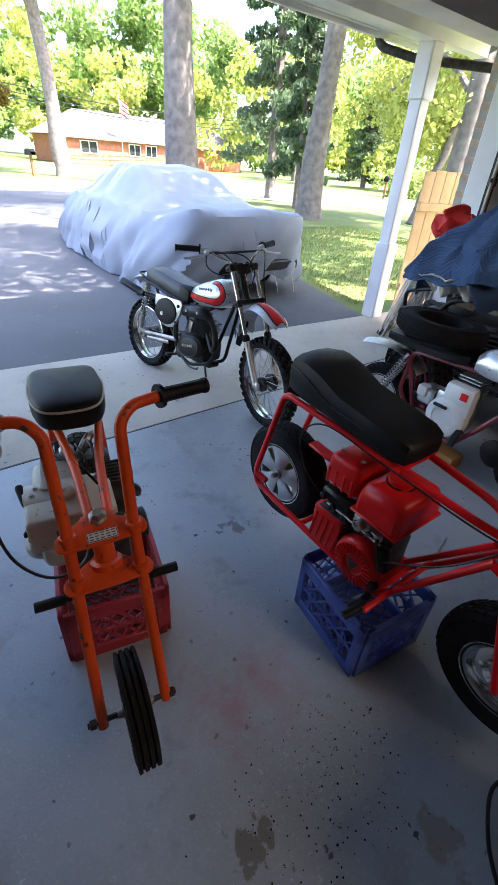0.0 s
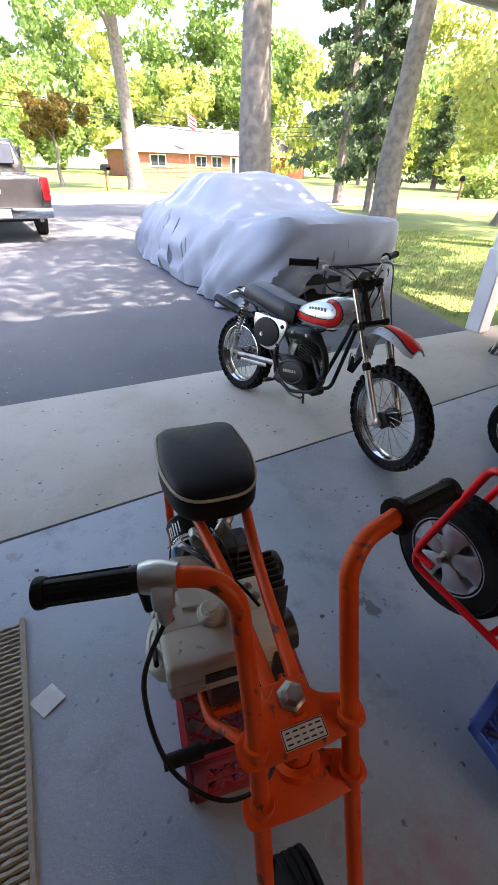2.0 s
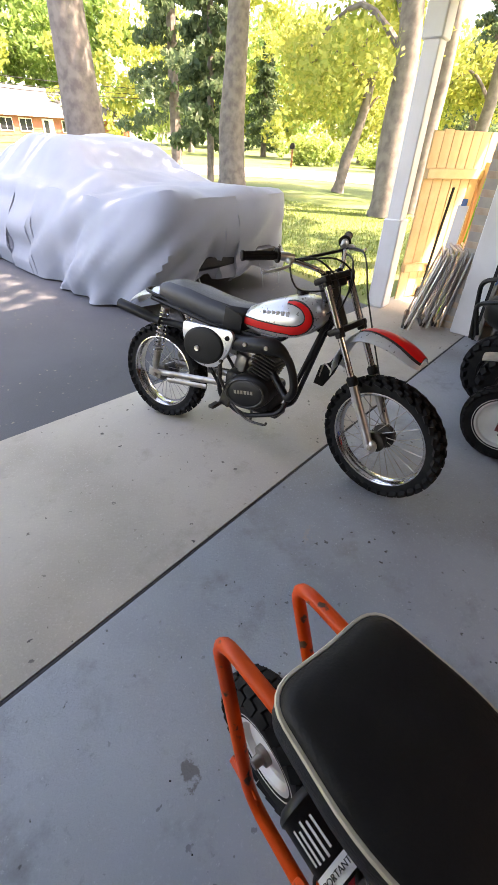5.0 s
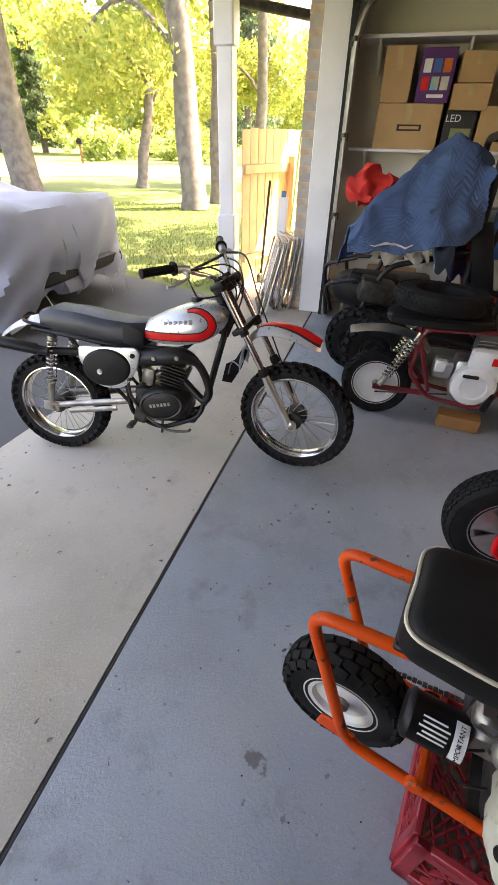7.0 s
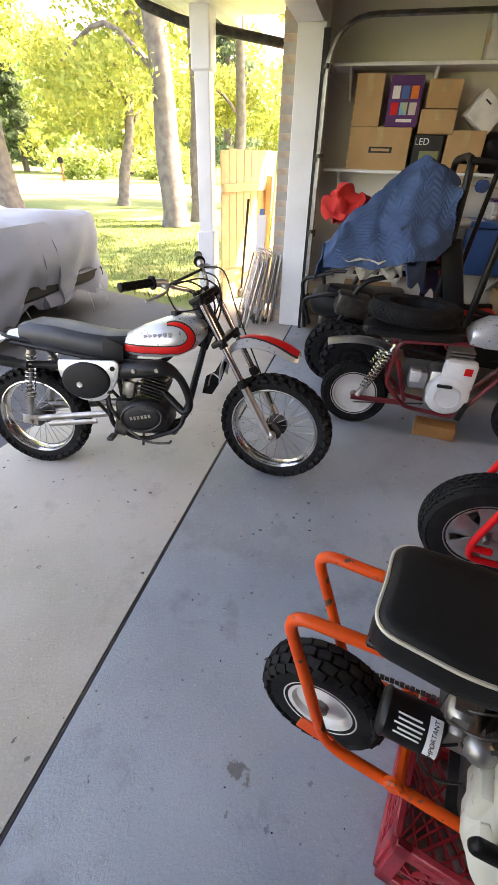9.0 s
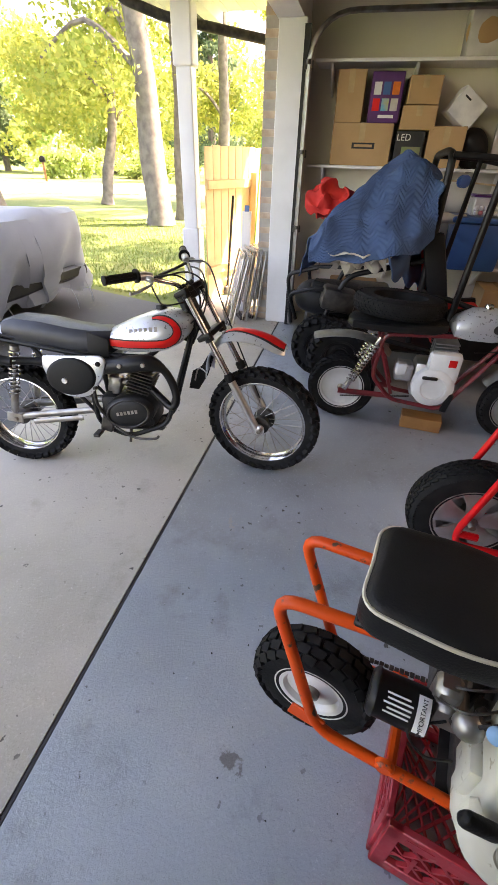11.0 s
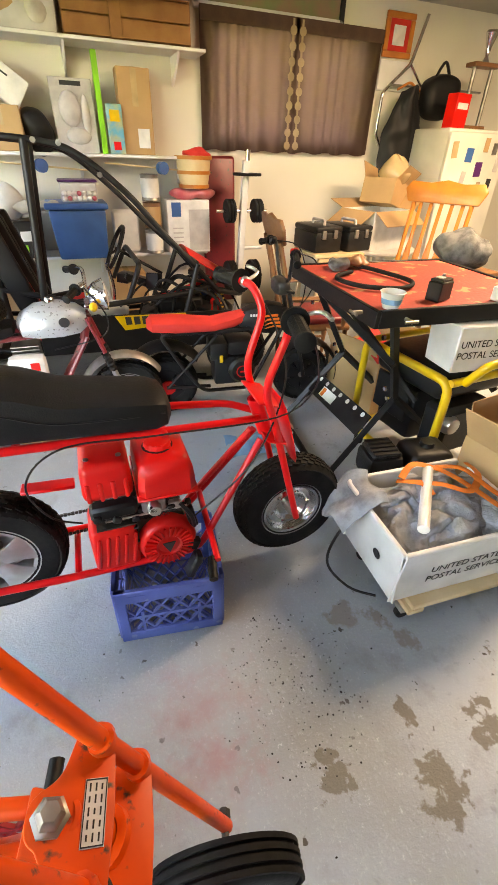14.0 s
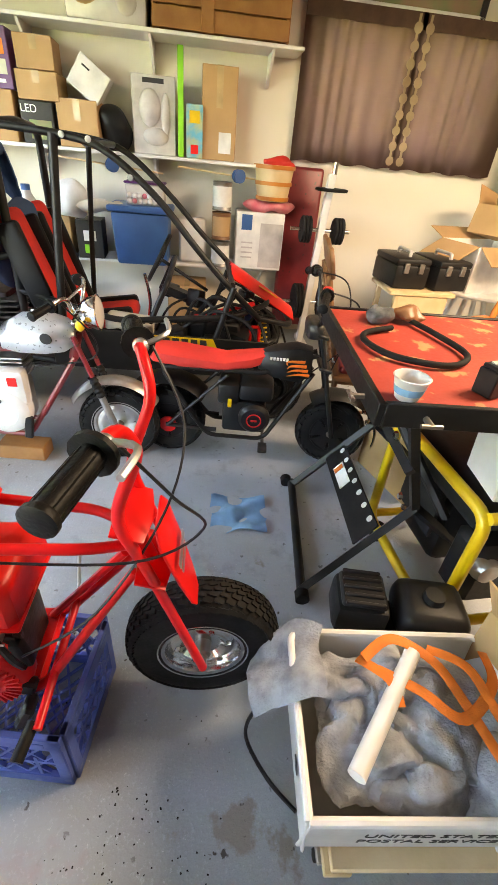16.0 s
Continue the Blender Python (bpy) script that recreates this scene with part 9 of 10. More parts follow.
part("cup", lathe(B(), [(0, 0), (0.04, 0), (0.015, 0.05), (0.03, 0.12), (0.06, 0.22), (0.05, 0.24), (0, 0.1)], 18, pose(0, 0, 0.54)), "chrome", tr)

# ---- the back corner: table, chairs, boxes ----
rt = thing("side_table", "small round white table", "table", pose(4.15, -2.30, 0))
part("top", lathe(B(), [(0, 0.70), (0.40, 0.70), (0.42, 0.715), (0.42, 0.73), (0.40, 0.745), (0, 0.745)], 36), "whiteplastic", rt)
for a in range(4):
    part("leg", tube(B(), [(0.10 * math.cos(a * 1.57 + 0.7), 0.10 * math.sin(a * 1.57 + 0.7), 0.70), (0.30 * math.cos(a * 1.57 + 0.7), 0.30 * math.sin(a * 1.57 + 0.7), 0)], 0.022, 8), "whiteplastic", rt)


def open_box(name, label, m, sx, sy, h, material="card", flaps=((0, 35), (1, 40), (2, 25), (3, 50)), inside="card"):
    k = thing(name, label, "open carton", m)
    for c, s in (((-sx / 2, 0, h / 2), (0.006, sy, h)), ((sx / 2, 0, h / 2), (0.006, sy, h)), ((0, -sy / 2, h / 2), (sx, 0.006, h)), ((0, sy / 2, h / 2), (sx, 0.006, h)), ((0, 0, 0.004), (sx, sy, 0.006))):
        part("side", box(c, s), material, k)
    for side, ang in flaps:
        w, d = (sy, sx) if side % 2 == 0 else (sx, sy)
        f = box((0, d * 0.22, 0), (w * 0.97, d * 0.44, 0.005))
        base = [pose(sx / 2, 0, h, 0, 0, -90), pose(0, sy / 2, h, 0, 0, 0), pose(-sx / 2, 0, h, 0, 0, 90), pose(0, -sy / 2, h, 0, 0, 180)][side]
        part("flap", f, inside, k, m=base @ pose(0, 0, 0, ang, 0, 0))
    return k


open_box("open_carton", "open white carton with brown flaps on the round table", pose(4.12, -2.26, 0.747, 0, 0, 14), 0.44, 0.58, 0.34, "paper", ((0, 20), (1, -30), (2, -35), (3, 40)))
open_box("open_carton", "open brown carton with paper stuffing", pose(4.30, -2.42, 1.10, 12, 0, 30), 0.34, 0.36, 0.22, "card", ((0, 70), (2, 50), (3, 60)))
solid("packing_paper", crumple(egg(B(), (4.22, -2.46, 1.40), (0.12, 0.13, 0.12), 5), 0.08, 7), "tape", "crumpled brown packing paper in the carton", "packing paper")
stl = thing("stand", "pale plywood box used as a stand", "stand", pose(3.85, -1.58, 0))
part("top", box((0, 0, 0.76), (0.44, 0.52, 0.03), bev=0.004), "pine", stl)
for x, y in ((-0.19, -0.19), (0.19, -0.19), (-0.19, 0.19), (0.19, 0.19)):
    part("leg", box((x, y, 0.372), (0.04, 0.04, 0.744), bev=0.004), "pine", stl)
part("front_panel", box((-0.205, 0, 0.45), (0.015, 0.38, 0.58)), "pine", stl)
for dy, rz in ((-0.17, 8), (0.15, 4)):
    tl = thing("tool_case", "black ribbed tool case with grey latches", "tool case", pose(3.90, -1.62 + dy, 0.777, 0, 0, rz), group="tool cases")
    part("body", box((0, 0, 0.085), (0.40, 0.28, 0.17), bev=0.02, seg=2), "black", tl)
    part("lid", box((0, 0, 0.19), (0.40, 0.28, 0.05), bev=0.018, seg=2), "black", tl)
    part("handle", tube(B(), rounded([(-0.10, 0, 0.21), (-0.10, 0, 0.25), (0.10, 0, 0.25), (0.10, 0, 0.21)], 0.02), 0.013, 8), "greyprint", tl)
    part("latch", box((-0.205, 0.06, 0.15), (0.02, 0.04, 0.07), bev=0.004), "steel", tl)
    part("latch", box((-0.205, -0.06, 0.15), (0.02, 0.04, 0.07), bev=0.004), "steel", tl)


def arm_chair(name, label, m, wood, rocker, h_back, splat=5, cushion=None):
    k = thing(name, label, "chair", m)
    part("seat", box((0, 0, 0.43), (0.46, 0.50, 0.04), bev=0.016, seg=2), wood, k)
    for x in (-0.19, 0.19):
        for y in (-0.20, 0.20):
            part("leg", lathe(B(), [(0.014, 0.05), (0.02, 0.12), (0.015, 0.16), (0.024, 0.26), (0.016, 0.32), (0.02, 0.42)], 12, pose(x * 1.08, y * 1.08, 0, 0, 0, 0)), wood, k)
    for y in (-0.20, 0.20):
        part("stretcher", tube(B(), [(-0.2, y * 1.05, 0.2), (0.2, y * 1.05, 0.2)], 0.011, 8), wood, k)
    if rocker:
        for y in (-0.215, 0.215):
            part("rocker", tube(B(), curve_pts([(-0.45, y, 0.10), (-0.2, y, 0.035), (0.05, y, 0.025), (0.35, y, 0.09)], 5), 0.02, 8), wood, k)
    for y in (-0.24, 0.24):
        part("back_post", lathe(B(), [(0.018, 0), (0.024, 0.1), (0.015, 0.14), (0.024, 0.28), (0.016, 0.36), (0.018, h_back)], 12, pose(-0.21, y * 0.92, 0.44, 0, -14, 0)), wood, k)
    d = math.tan(radians(14))
    for j in range(splat):
        y = (j - (splat - 1) / 2) * 0.40 / max(1, splat)
        b = B()
        plate(b, [(-0.012, 0), (0.012, 0), (0.026, h_back * 0.45), (0.014, h_back * 0.62), (0.014, h_back), (-0.014, h_back), (-0.014, h_back * 0.62), (-0.026, h_back * 0.45)], 0.012, pose(-0.21, y, 0.44, 0, -14, 0) @ pose(0, 0, 0, 90, 0, 90), 0.003)
        part("splat", b, wood, k)
    b = B()
    hh = h_back
    plate(b, [(-0.27, -0.01), (0.27, -0.01), (0.31, 0.09), (0.27, 0.15), (0.12, 0.14), (0.0, 0.165), (-0.12, 0.14), (-0.27, 0.15), (-0.31, 0.09)], 0.026, pose(-0.21 - d * hh + 0.01, 0, 0.44 + hh * 0.96, 0, -14, 0) @ pose(0, 0, 0, 90, 0, 90), 0.008)
    part("crest_rail", b, wood, k)
    for y in (-1, 1):
        b = B()
        tube(b, curve_pts([(-0.26, y * 0.25, 0.66), (0.0, y * 0.28, 0.665), (0.2, y * 0.29, 0.66), (0.27, y * 0.29, 0.62)], 5), 0.024, 10, flat=(1.5, 0.6))
        part("arm", b, wood, k)
        part("arm_post", lathe(B(), [(0.013, 0), (0.02, 0.06), (0.012, 0.1), (0.02, 0.16), (0.013, 0.21)], 12, pose(0.16, y * 0.265, 0.45)), wood, k)
    if cushion:
        part("cushion", box((0.02, 0, 0.475), (0.42, 0.42, 0.06), bev=0.025, seg=3), cushion, k)
    return k


arm_chair("rocking_chair", "honey-coloured wooden rocking chair with turned spindles", pose(3.10, -1.96, 0.0, 0, 0, 122) @ Matrix.Diagonal((1.1, 1.1, 1.0, 1.0)), "wood", True, 0.80)
arm_chair("arm_chair", "brown wooden armchair with carved back and red cushion", pose(3.0, -0.99, 0.0, 0, 0, -100), "brownwood", False, 0.60, 3, "maroon")
pl_ = thing("plush_hat", "grey fur plush wolf hat on the chair arm", "plush hat", pose(2.55, -1.90, 0.89))
part("fur", crumple(egg(B(), (0, 0, 0.09), (0.20, 0.17, 0.12), 5), 0.05, 8), "greyfur", pl_)
sdt = thing("side_stand", "plain stool holding the plush hat", "stool", pose(2.55, -1.94, 0))
part("top", box((0, 0, 0.845), (0.36, 0.36, 0.03), bev=0.006), "brownwood", sdt)
for x, y in ((-0.14, -0.14), (0.14, -0.14), (-0.14, 0.14), (0.14, 0.14)):
    part("leg", box((x, y, 0.415), (0.035, 0.035, 0.83), bev=0.004), "brownwood", sdt)


# ---- lift table with red top ----
def lift_table():
    k = thing("lift_table", "folding work table with worn red plywood top, black frame", "work table", pose(1.955, -0.94, 0, 0, 0, -4))
    # local x along its length (east), y across
    T = 0.975
    part("top", box((-0.08, 0, T), (0.88, 0.96, 0.022), bev=0.004), "redtop", k, "worn red painted plywood")
    for c, s in (((-0.08, 0.49, T - 0.02), (0.92, 0.022, 0.075)), ((-0.08, -0.49, T - 0.02), (0.92, 0.022, 0.075)), ((-0.53, 0, T - 0.02), (0.022, 0.958, 0.075)), ((0.37, 0, T - 0.02), (0.022, 0.958, 0.075))):
        part("rim", box(c, s, bev=0.003), "black", k, "black steel angle rim")
    for y in (0.42, -0.10):
        part("leg", tube(B(), [(-0.40, y - 0.35, 0.45), (0.05, y - 0.05, T - 0.05)], 0.02, 6), "black", k)
    # side frames like scissors on the near side
    zt = T - 0.06
    legs = [((-0.42, 0.56, 0.03), (-0.38, 0.19, 0.48)), ((0.27, 0.53, 0.03), (0.20, 0.19, 0.50)), ((-0.38, 0.19, 0.48), (-0.48, 0.36, zt)), ((0.20, 0.19, 0.50), (0.10, 0.45, zt)),
            ((-0.38, 0.19, 0.48), (-0.32, -0.34, 0.03)), ((0.20, 0.19, 0.50), (0.22, -0.34, 0.03)), ((0.10, 0.45, zt), (-0.46, 0.30, 0.70))]
    for a, c in legs:
        part("leg", tube(B(), [a, c], 0.021, 4), "black", k, "black square steel leg")
    part("foot_bar", tube(B(), [(-0.45, 0.56, 0.03), (0.30, 0.53, 0.03)], 0.021, 10), "black", k)
    b = B()
    for x in (-0.455, 0.305):
        lathe(b, [(0.0, -0.02), (0.03, -0.02), (0.03, 0.02), (0, 0.02)], 14, pose(x, 0.56, 0.031, 90, 0, 90))
    part("caster", b, "rubber", k)
    cb_ = part("cross_plate", box((-0.08, 0.345, 0.315), (0.62, 0.010, 0.13), (38, 3, 0), 0.003), "black", k, "black plate with punched holes")
    b = B()
    for j in range(7):
        lathe(b, [(0, 0.002), (0.014, 0.002), (0.014, 0)], 12, pose(-0.33 + j * 0.085, 0.323, 0.366 - 0.0045 * j, -52, 0, 0))
    part("hole", b, "whiteplastic", cb_)
    part("label", box((0.02, 0.356, 0.309), (0.16, 0.003, 0.06), (38, 3, 0)), "paper", cb_, "white and orange warning label")
    part("label_patch", box((0.07, 0.3595, 0.307), (0.03, 0.003, 0.05), (38, 3, 0)), "strap", cb_)
    b = B()
    for p in ((-0.38, 0.21, 0.48), (0.20, 0.21, 0.50), (-0.47, 0.37, 0.85), (0.10, 0.46, 0.85), (-0.40, 0.25, 0.55), (0.19, 0.24, 0.56)):
        lathe(b, [(0, 0.03), (0.011, 0.03), (0.013, 0.024), (0.013, 0.018)], 6, pose(*p, -90, 0, 0))
    part("bolt", b, "chrome", k)
    b = B()
    for x in (-0.45,):
        tube(b, [(x, 0.515, T - 0.01), (x, 0.56, T - 0.01)], 0.009, 8)
        tube(b, [(x - 0.03, 0.555, T - 0.01), (x + 0.03, 0.555, T - 0.01)], 0.007, 8)
    for y in (0.36, -0.4):
        tube(b, [(-0.545, y, T - 0.02), (-0.59, y, T - 0.02)], 0.009, 8)
        tube(b, [(-0.588, y - 0.03, T - 0.02), (-0.588, y + 0.03, T - 0.02)], 0.007, 8)
    part("clamp_screw", b, "steel", k)
    return k


lift_table()
TT = 0.988
cup = thing("foam_cup", "white foam cup with blue print holding bolts", "cup", pose(1.495, -0.498, TT) @ Matrix.Scale(0.76, 4))
part("cup", lathe(B(), [(0, 0.0), (0.042, 0.0), (0.045, 0.004), (0.066, 0.085), (0.070, 0.088), (0.066, 0.091), (0.060, 0.084), (0.041, 0.012), (0, 0.012)], 28), "whiteplastic", cup)
part("print_band", lathe(B(), [(0.0515, 0.026), (0.0522, 0.026), (0.0595, 0.055), (0.0588, 0.055)], 28), "bluepaper", cup)
part("bolts", crumple(egg(B(), (0, 0, 0.04), (0.042, 0.042, 0.012), 3), 0.012, 40), "dark", cup)
bt = thing("battery", "black motorcycle battery standing on the table", "battery", pose(1.545, -0.788, TT, 0, 0, 20) @ Matrix.Scale(0.68, 4))
part("case", box((0, 0, 0.06), (0.10, 0.15, 0.12), bev=0.006), "black", bt)
part("top", box((0, 0, 0.128), (0.09, 0.13, 0.018), bev=0.004), "black", bt)
part("tag", box((0, 0.02, 0.142), (0.05, 0.05, 0.006)), "whitecloth", bt)
part("terminal", box((0.02, -0.055, 0.142), (0.02, 0.02, 0.02), bev=0.003), "steel", bt)
solid("rubber_hose", tube(B(), curve_pts([(2.065, -0.668, TT + 0.015), (1.995, -0.538, TT + 0.015), (1.895, -0.508, TT + 0.015), (1.765, -0.568, TT + 0.015), (1.705, -0.728, TT + 0.015), (1.805, -0.848, TT + 0.015), (2.025, -0.828, TT + 0.015), (2.245, -0.768, TT + 0.015)], 7), 0.011, 10), "rubber", "curved black rubber hose on the table", "hose")
solid("work_glove", crumple(egg(B(), (2.205, -0.668, TT + 0.025), (0.09, 0.05, 0.03), 4), 0.03, 14), "greyfur", "worn grey work glove on the table", "gloves")
solid("work_glove", crumple(egg(B(), (2.205, -0.788, TT + 0.028), (0.05, 0.09, 0.03), 4), 0.03, 14, 3), "brownwood", "brown leather glove on the table", "gloves")
sb = thing("parts_box", "small white parts box on the table", "box", pose(1.445, -1.108, TT, 0, 0, 10))
part("box", box((0, 0, 0.03), (0.09, 0.15, 0.06), bev=0.003), "paper", sb)
part("print_bar", box((-0.0455, 0, 0.035), (0.001, 0.07, 0.015)), "greyprint", sb)
sb2 = thing("parts_box", "red and black printed parts box on the table", "box", pose(1.435, -1.268, TT, 0, 0, 5))
part("box", box((0, 0, 0.03), (0.07, 0.13, 0.06), bev=0.003), "redplastic", sb2)
part("print_band", box((-0.0355, 0, 0.03), (0.001, 0.11, 0.03)), "ink", sb2)
part("print_bars", box((-0.0365, 0, 0.03), (0.001, 0.08, 0.012)), "paper", sb2)

# ---- under and beside the table ----
uc = open_box("open_carton", "brown carton with a red banner under the table", pose(2.390, -1.140, 0, 0, 0, 18), 0.42, 0.36, 0.40, "card", ((1, 60), (3, 70)))
solid("banner", thicken(crumple(sheet(lambda u, v: Vector((2.10 + 0.45 * u, -0.98 - 0.30 * v, 0.41 + 0.05 * math.sin(u * 5 + v * 3))), 16, 12), 0.02, 6), 0.008), "redcloth", "red and white folded banner on the carton", "banner")


def generator():
    k = thing("generator", "yellow-framed portable generator with black tank", "generator", pose(1.660, -1.050, 0, 0, 0, 4))
    L_, W_ = 0.60, 0.54
    for y in (-W_ / 2, W_ / 2):
        b = B()
        tube(b, rounded([(-L_ / 2, y, 0.10), (-L_ / 2, y, 0.66), (L_ / 2, y, 0.66), (L_ / 2, y, 0.10), (-L_ / 2, y, 0.10)], 0.07), 0.022, 10)
        part("frame_loop", b, "yellow", k, "yellow tubular frame loop")
    for x, z in ((-L_ / 2, 0.66), (L_ / 2, 0.66), (-L_ / 2, 0.12), (L_ / 2, 0.12)):
        part("cross_bar", tube(B(), [(x, -W_ / 2, z), (x, W_ / 2, z)], 0.02, 10), "yellow", k)
    part("fuel_tank", box((0.0, 0, 0.60), (0.50, 0.48, 0.16), bev=0.05, seg=3), "black", k, "flat black fuel tank")
    part("engine", join(box((0.08, 0, 0.33), (0.28, 0.36, 0.32), bev=0.04, seg=2), box((-0.22, 0.05, 0.36), (0.16, 0.34, 0.28), bev=0.03)), "black", k)
    part("control_panel", box((0.10, 0.20, 0.40), (0.26, 0.02, 0.22), bev=0.006), "black", k)
    part("regulator", lathe(B(), [(0, 0.05), (0.04, 0.045), (0.05, 0.02), (0.05, 0)], 18, pose(-0.28, 0.18, 0.42, 0, -90, 0)), "alu", k)
    b = B()
    tube(b, rounded([(-L_ / 2 - 0.02, -0.2, 0.66), (-L_ / 2 - 0.10, -0.2, 0.78), (-L_ / 2 - 0.10, 0.2, 0.78), (-L_ / 2 - 0.02, 0.2, 0.66)], 0.05), 0.02, 10)
    part("carry_handle", b, "yellow", k)
    for x in (-0.25, 0.25):
        for y in (-0.24, 0.24):
            part("rubber_foot", lathe(B(), [(0, 0), (0.03, 0), (0.026, 0.09), (0, 0.09)], 12, pose(x, y, 0)), "rubber", k)
    return k


generator()


def postal(k, sx, sy, h, side_y, size):
    """Two lines of lettering on the side that faces the room's west."""
    words("lettering", "UNITED STATES", size, "ink", k, pose(-sx / 2 - 0.004, side_y, h * 0.62, 90, 0, -90))
    words("lettering", "POSTAL SERVICE", size, "ink", k, pose(-sx / 2 - 0.004, side_y, h * 0.62 - size * 1.15, 90, 0, -90))


ub = thing("postal_tote", "white corrugated plastic mail tote on the generator", "mail tote", pose(1.460, -1.030, 0.682, 0, 0, -6))
part("box", box((0, 0, 0.12), (0.20, 0.40, 0.22), bev=0.006, taper=(1.08, 1.06)), "whiteplastic", ub)
postal(ub, 0.216, 0.46, 0.24, 0.03, 0.046)
pw = thing("power_tool", "black power tool with white lettering bars, lying over the frame", "power tool", pose(1.070, -1.010, 0.86, 0, 0, 75))
part("body", box((0, 0, 0.07), (0.30, 0.12, 0.12), (0, 18, 0), 0.035, 3), "black", pw)
part("grip", box((0.06, 0, -0.06), (0.07, 0.07, 0.22), (0, -16, 0), 0.02, 2), "black", pw)
part("trigger", box((0.0, 0, -0.02), (0.02, 0.03, 0.05), bev=0.006), "redplastic", pw)
part("print_bars", box((0.0, 0.064, 0.085), (0.16, 0.002, 0.026), (0, 18, 0)), "paper", pw)
gb = open_box("open_carton", "open brown carton with raised flaps behind the mail tub", pose(0.970, -0.945, 0, 0, 0, 8), 0.34, 0.40, 0.54, "card", ((0, 80), (1, 62), (3, 70)))
be = thing("spare_engine", "small black spare engine on the floor", "engine", pose(1.250, -0.540, 0.0, 0, 0, -10))
part("block", join(box((0, 0.0, 0.12), (0.26, 0.24, 0.24), bev=0.03, seg=2), box((0, 0.0, 0.26), (0.20, 0.18, 0.06), bev=0.02)), "black", be)
part("muffler_guard", join(box((0.0, 0.11, 0.36), (0.16, 0.17, 0.13), bev=0.03, seg=2), box((0, 0.11, 0.43), (0.13, 0.14, 0.02), bev=0.008)), "vinyl", be, "ribbed black muffler guard")
for j in range(5):
    part("rib", box((-0.06 + j * 0.03, 0.11, 0.442), (0.012, 0.12, 0.012), bev=0.003), "black", be)
    part("fin", box((-0.131, 0.0, 0.06 + j * 0.04), (0.016, 0.20, 0.012), bev=0.003), "dark", be)
for j in range(4):
    part("bolt", lathe(B(), [(0, 0.006), (0.008, 0.006), (0.009, 0)], 6, pose(-0.132, -0.09 + j * 0.06, 0.235, 0, -90, 0)), "steel", be)
part("hose", tube(B(), curve_pts([(-0.10, -0.10, 0.30), (-0.17, -0.03, 0.34), (-0.15, 0.08, 0.22)], 5), 0.008, 6), "rubber", be)
part("fuel_tank", box((0.0, -0.11, 0.37), (0.19, 0.22, 0.12), bev=0.045, seg=3), "black", be)
part("fuel_cap", lathe(B(), [(0, 0.02), (0.03, 0.02), (0.034, 0.0)], 18, pose(0, -0.11, 0.43)), "black", be)
part("air_cap", lathe(B(), [(0, 0.03), (0.04, 0.025), (0.045, 0)], 18, pose(-0.12, 0.13, 0.26, 0, -90, 0)), "alu", be)

# ---- mail tub on the wooden dolly ----
DM = pose(0.925, -0.447, 0, 0, 0, -94)
dl = thing("dolly", "flat pine dolly on black casters", "dolly", DM)
for j in range(4):
    part("board", box((0.09, -0.18 + j * 0.10, 0.105), (0.54, 0.094, 0.022), bev=0.004), "pine", dl)
for x in (-0.25, 0.25):
    part("cleat", box((x + 0.09, -0.03, 0.083), (0.07, 0.40, 0.022), bev=0.003), "pine", dl)
    for y in (-0.15, 0.15):
        w = part("caster", box((x + 0.07, y - 0.03, 0.063), (0.05, 0.05, 0.02), bev=0.003), "steel", dl)
        part("wheel", lathe(B(), [(0, -0.012), (0.028, -0.012), (0.03, 0), (0.028, 0.012), (0, 0.012)], 18, pose(x + 0.07, y - 0.03, 0.031) @ AXL), "rubber", w)
tub = thing("postal_tub", "white plastic mail tub filled with grey blankets and straps", "mail tub", DM @ pose(0, 0, 0.117))
tw, td, th = 0.50, 0.36, 0.29
for c, s, r in (((0, -td / 2 - 0.012, th / 2), (tw + 0.03, 0.008, th), (5, 0, 0)), ((0, td / 2 + 0.012, th / 2), (tw + 0.03, 0.008, th), (-5, 0, 0)), ((-tw / 2 - 0.012, 0, th / 2), (0.008, td + 0.03, th), (0, -5, 0)), ((tw / 2 + 0.012, 0, th / 2), (0.008, td + 0.03, th), (0, 5, 0))):
    part("side", box(c, s, r, 0.003), "whiteplastic", tub)
part("bottom", box((0, 0, 0.005), (tw, td, 0.008)), "whiteplastic", tub)
b = B()
tube(b, rounded([(-tw / 2 - 0.03, -td / 2 - 0.03, th), (tw / 2 + 0.03, -td / 2 - 0.03, th), (tw / 2 + 0.03, td / 2 + 0.03, th), (-tw / 2 - 0.03, td / 2 + 0.03, th), (-tw / 2 - 0.03, -td / 2 - 0.03, th)], 0.04), 0.010, 8)
part("rim", b, "whiteplastic", tub)
words("lettering", "UNITED STATES", 0.046, "ink", tub, pose(0.03, -td / 2 - 0.0165 - 0.006, 0.165, 90, 0, 0) @ pose(0, 0, 0, 5, 0, 0))
words("lettering", "POSTAL SERVICE", 0.046, "ink", tub, pose(0.03, -td / 2 - 0.0165 - 0.002, 0.112, 90, 0, 0) @ pose(0, 0, 0, 5, 0, 0))
part("emblem", lathe(B(), [(0, 0.002), (0.022, 0.002), (0.022, 0)], 20, pose(-tw / 2 - 0.0185, -0.06, 0.14, 0, -95, 0)), "ink", tub)
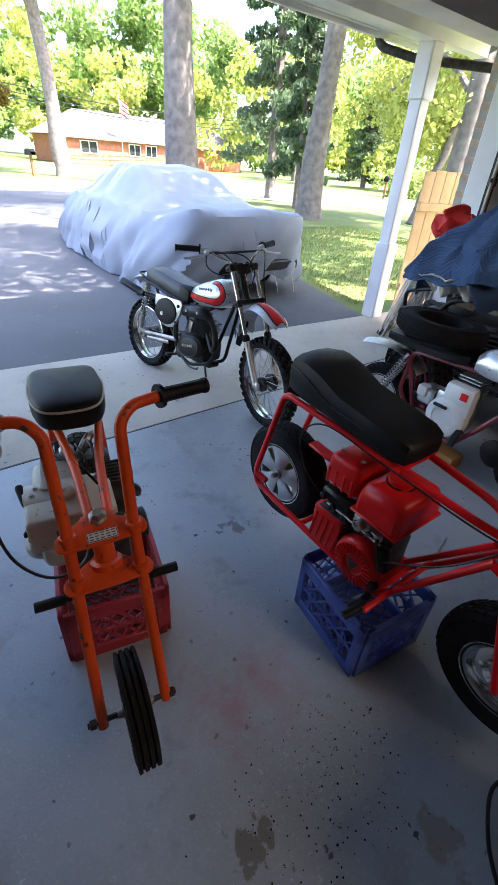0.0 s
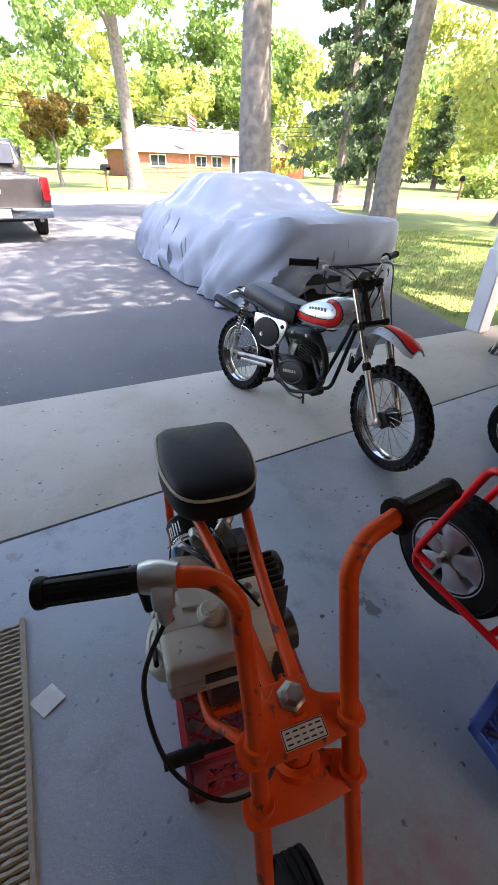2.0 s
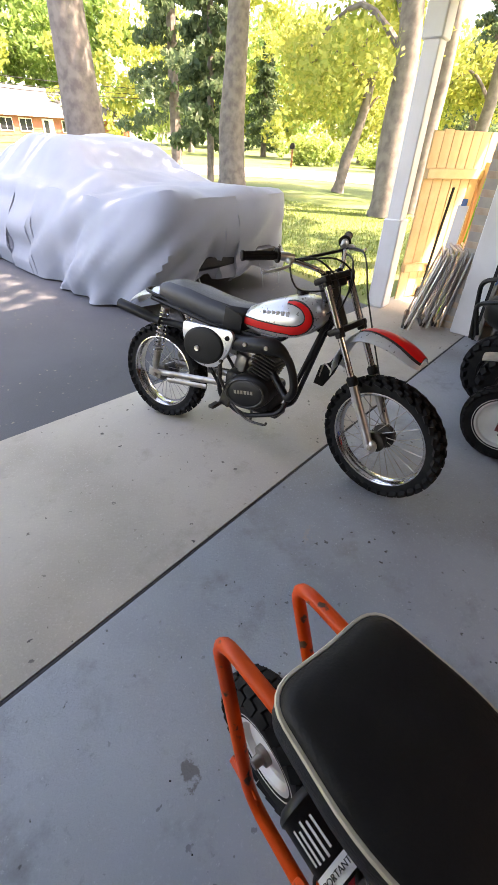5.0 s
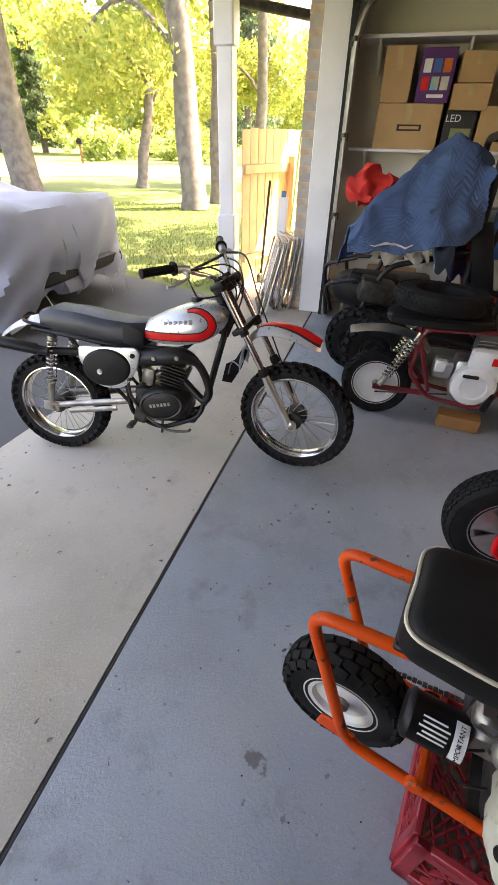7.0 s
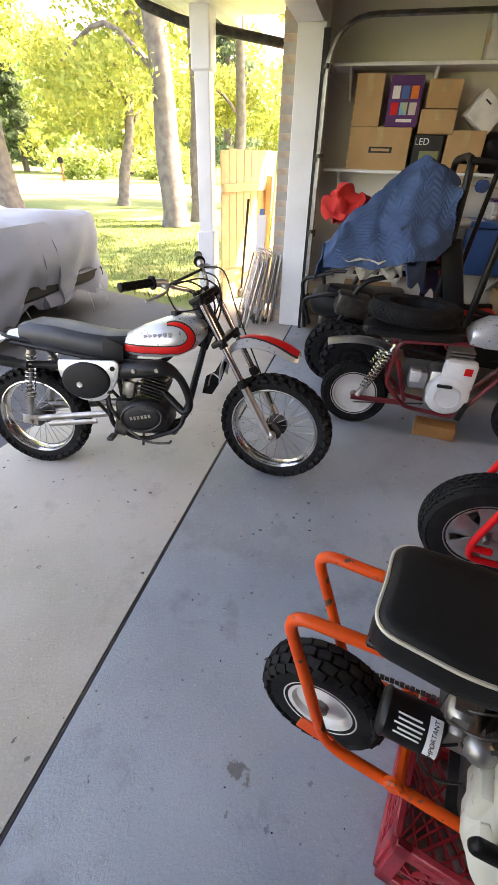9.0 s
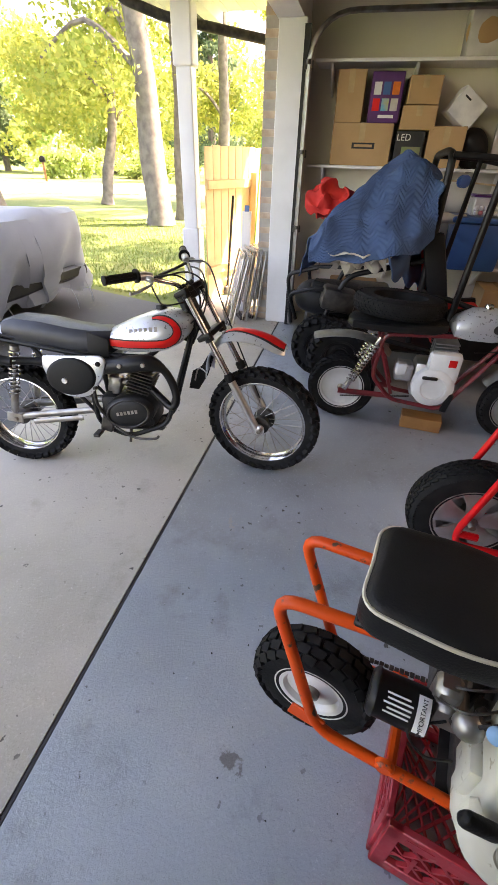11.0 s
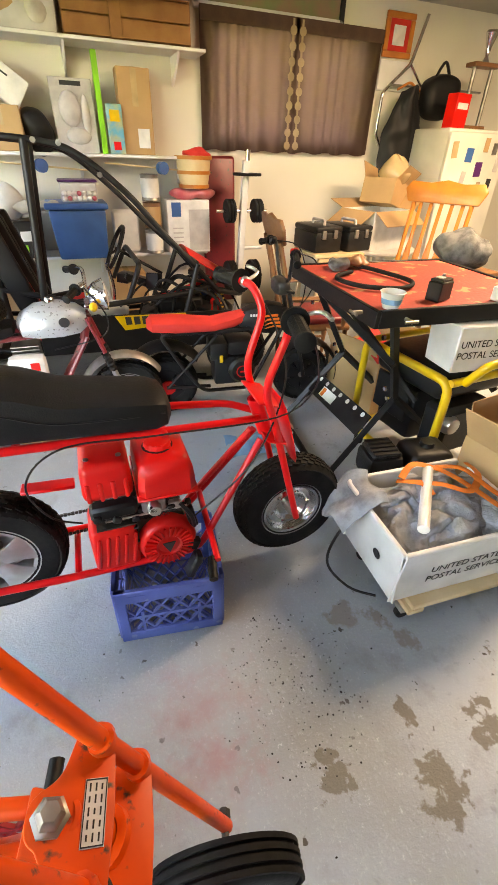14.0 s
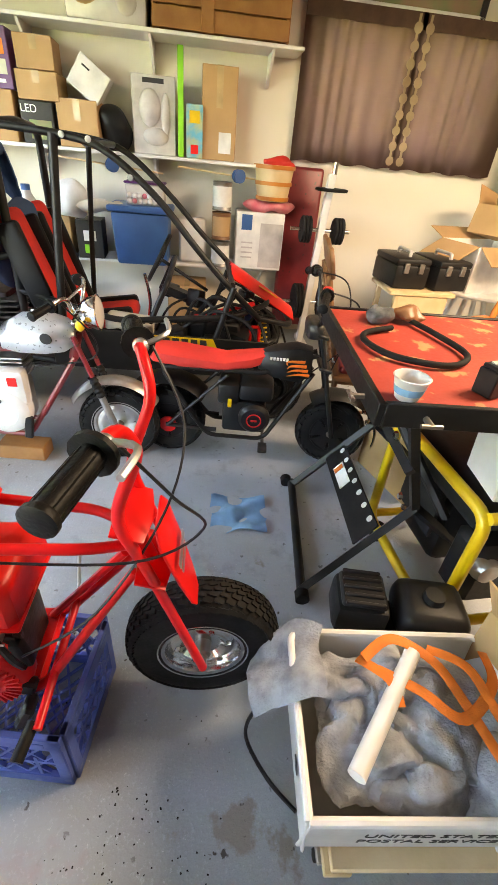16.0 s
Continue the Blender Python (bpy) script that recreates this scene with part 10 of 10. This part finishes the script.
for j, (x, y, sx, sy, sz) in enumerate(((-0.10, -0.04, 0.14, 0.13, 0.07), (0.08, 0.02, 0.17, 0.15, 0.09), (-0.05, 0.10, 0.17, 0.08, 0.07), (0.17, -0.09, 0.10, 0.09, 0.06), (0.02, -0.12, 0.15, 0.06, 0.05))):
    solid("blanket", crumple(crumple(egg(B(), (0, 0, 0), (sx, sy, sz), 9, power=0.85), 0.05, 8, j), 0.022, 22, j), "greyblanket", "rumpled grey wool blanket in the mail tub", "blanket", DM @ pose(x, y, 0.117 + 0.225), group="blankets in the tub")
solid("blanket", thicken(crumple(sheet(lambda u, v: Vector((-0.20 - 0.17 * u, 0.02 + 0.20 * v, 0.117 + th + 0.02 + 0.02 * math.sin(v * 7) - 0.13 * u ** 2)), 20, 20), 0.03, 9), 0.015), "greyblanket", "grey blanket corner hanging over the tub rim", "blanket", DM, group="blankets in the tub")
st_ = thing("ratchet_strap", "bright orange webbing strap coiled on the blankets", "strap", DM @ pose(0, 0, 0.117 + 0.32))
for pts in ([(-0.10, 0.11, 0.02), (-0.02, 0.15, 0.045), (0.08, 0.10, 0.03), (0.12, 0.0, 0.03), (0.16, -0.12, 0.02), (0.20, -0.17, 0.0)], [(-0.07, 0.08, 0.02), (0.02, 0.02, 0.035), (0.10, -0.04, 0.035), (0.22, 0.05, 0.02), (0.24, 0.14, 0.01)], [(0.08, 0.14, 0.02), (0.16, 0.08, 0.04), (0.20, -0.03, 0.02), (0.25, -0.12, 0.0)], [(-0.11, 0.12, 0.0), (-0.05, 0.05, 0.03), (-0.04, -0.01, 0.02)]):
    part("webbing", tube(B(), curve_pts(pts, 6), 0.014, 8, flat=(1.0, 0.14)), "strap", st_)
wt = thing("white_tube", "white plastic tube lying in the tub", "tube", DM @ pose(-0.07, -0.01, 0.117 + 0.325, 0, 0, 52))
part("tube", tube(B(), [(-0.17, 0, 0.0), (0.17, 0, 0.02)], 0.021, 14), "whiteplastic", wt)
part("cap", tube(B(), [(0.165, 0, 0.02), (0.19, 0, 0.021)], 0.012, 10), "steel", wt)
solid("hose_loop", tube(B(), curve_pts([(1.02, -0.20, 0.38), (1.05, -0.11, 0.22), (1.03, -0.07, 0.08), (0.94, -0.13, 0.008), (0.85, -0.20, 0.03)], 7), 0.006, 6), "black", "thin black cable hanging beside the tub", "cable")

# ---- on the floor ----
solid("shop_towel", thicken(crumple(sheet(lambda u, v: Vector((1.93 + 0.26 * u, -0.26 + 0.28 * v, 0.012 + 0.012 * math.sin(u * 9 + v * 5))), 22, 22), 0.022, 12), 0.002), "bluepaper", "crumpled blue shop towel on the floor", "shop towel")
random.seed(77)
b = B()
for j in range(330):
    r = random.random() ** 0.7 * 0.30
    a = random.uniform(0, 6.283)
    px, py = (0.66 + r * math.cos(a), 0.25 + 0.8 * r * math.sin(a)) if j < 230 else (random.uniform(0.2, 1.6), random.uniform(-0.4, 2.2))
    s = random.uniform(0.001, 0.0038)
    bx(b, (px, py, s * 0.4), (s * random.uniform(0.8, 2), s * 1.2, s * 0.8), (random.uniform(-20, 20), 0, random.uniform(0, 180)))
solid("floor_grit", b, "rubber", "dark crumbs of dirt scattered on the floor", "dirt", kind="stuff")
mt = thing("floor_mat", "beige woven floor mat", "mat", pose(-0.595, 1.46, 0, 0, 0, -4))
b = B()
for j in range(46):
    tube(b, [(-0.36 + 0.72 * q / 30, -0.46 + j * 0.02, 0.008 + 0.003 * (1 if (q + j) % 2 else -1)) for q in range(31)], 0.0085, 5)
part("weave", b, "mat", mt)
part("border", join(box((0.365, 0, 0.009), (0.02, 0.94, 0.016), bev=0.004), box((0, -0.47, 0.009), (0.74, 0.02, 0.016), bev=0.004)), "mat", mt)
solid("paper_scrap", crumple(box((-0.158, 1.535, 0.006), (0.085, 0.075, 0.003), (0, 0, 25)), 0.01, 30), "paper", "torn scrap of white paper on the floor", "paper")

# ceiling lamp that warms the back of the garage
cl = thing("ceiling_light", "plain ceiling lamp with white diffuser", "ceiling light", pose(1.9, -2.6, 2.80))
part("housing", box((0, 0, -0.02), (0.30, 1.24, 0.04), bev=0.008), "white", cl)
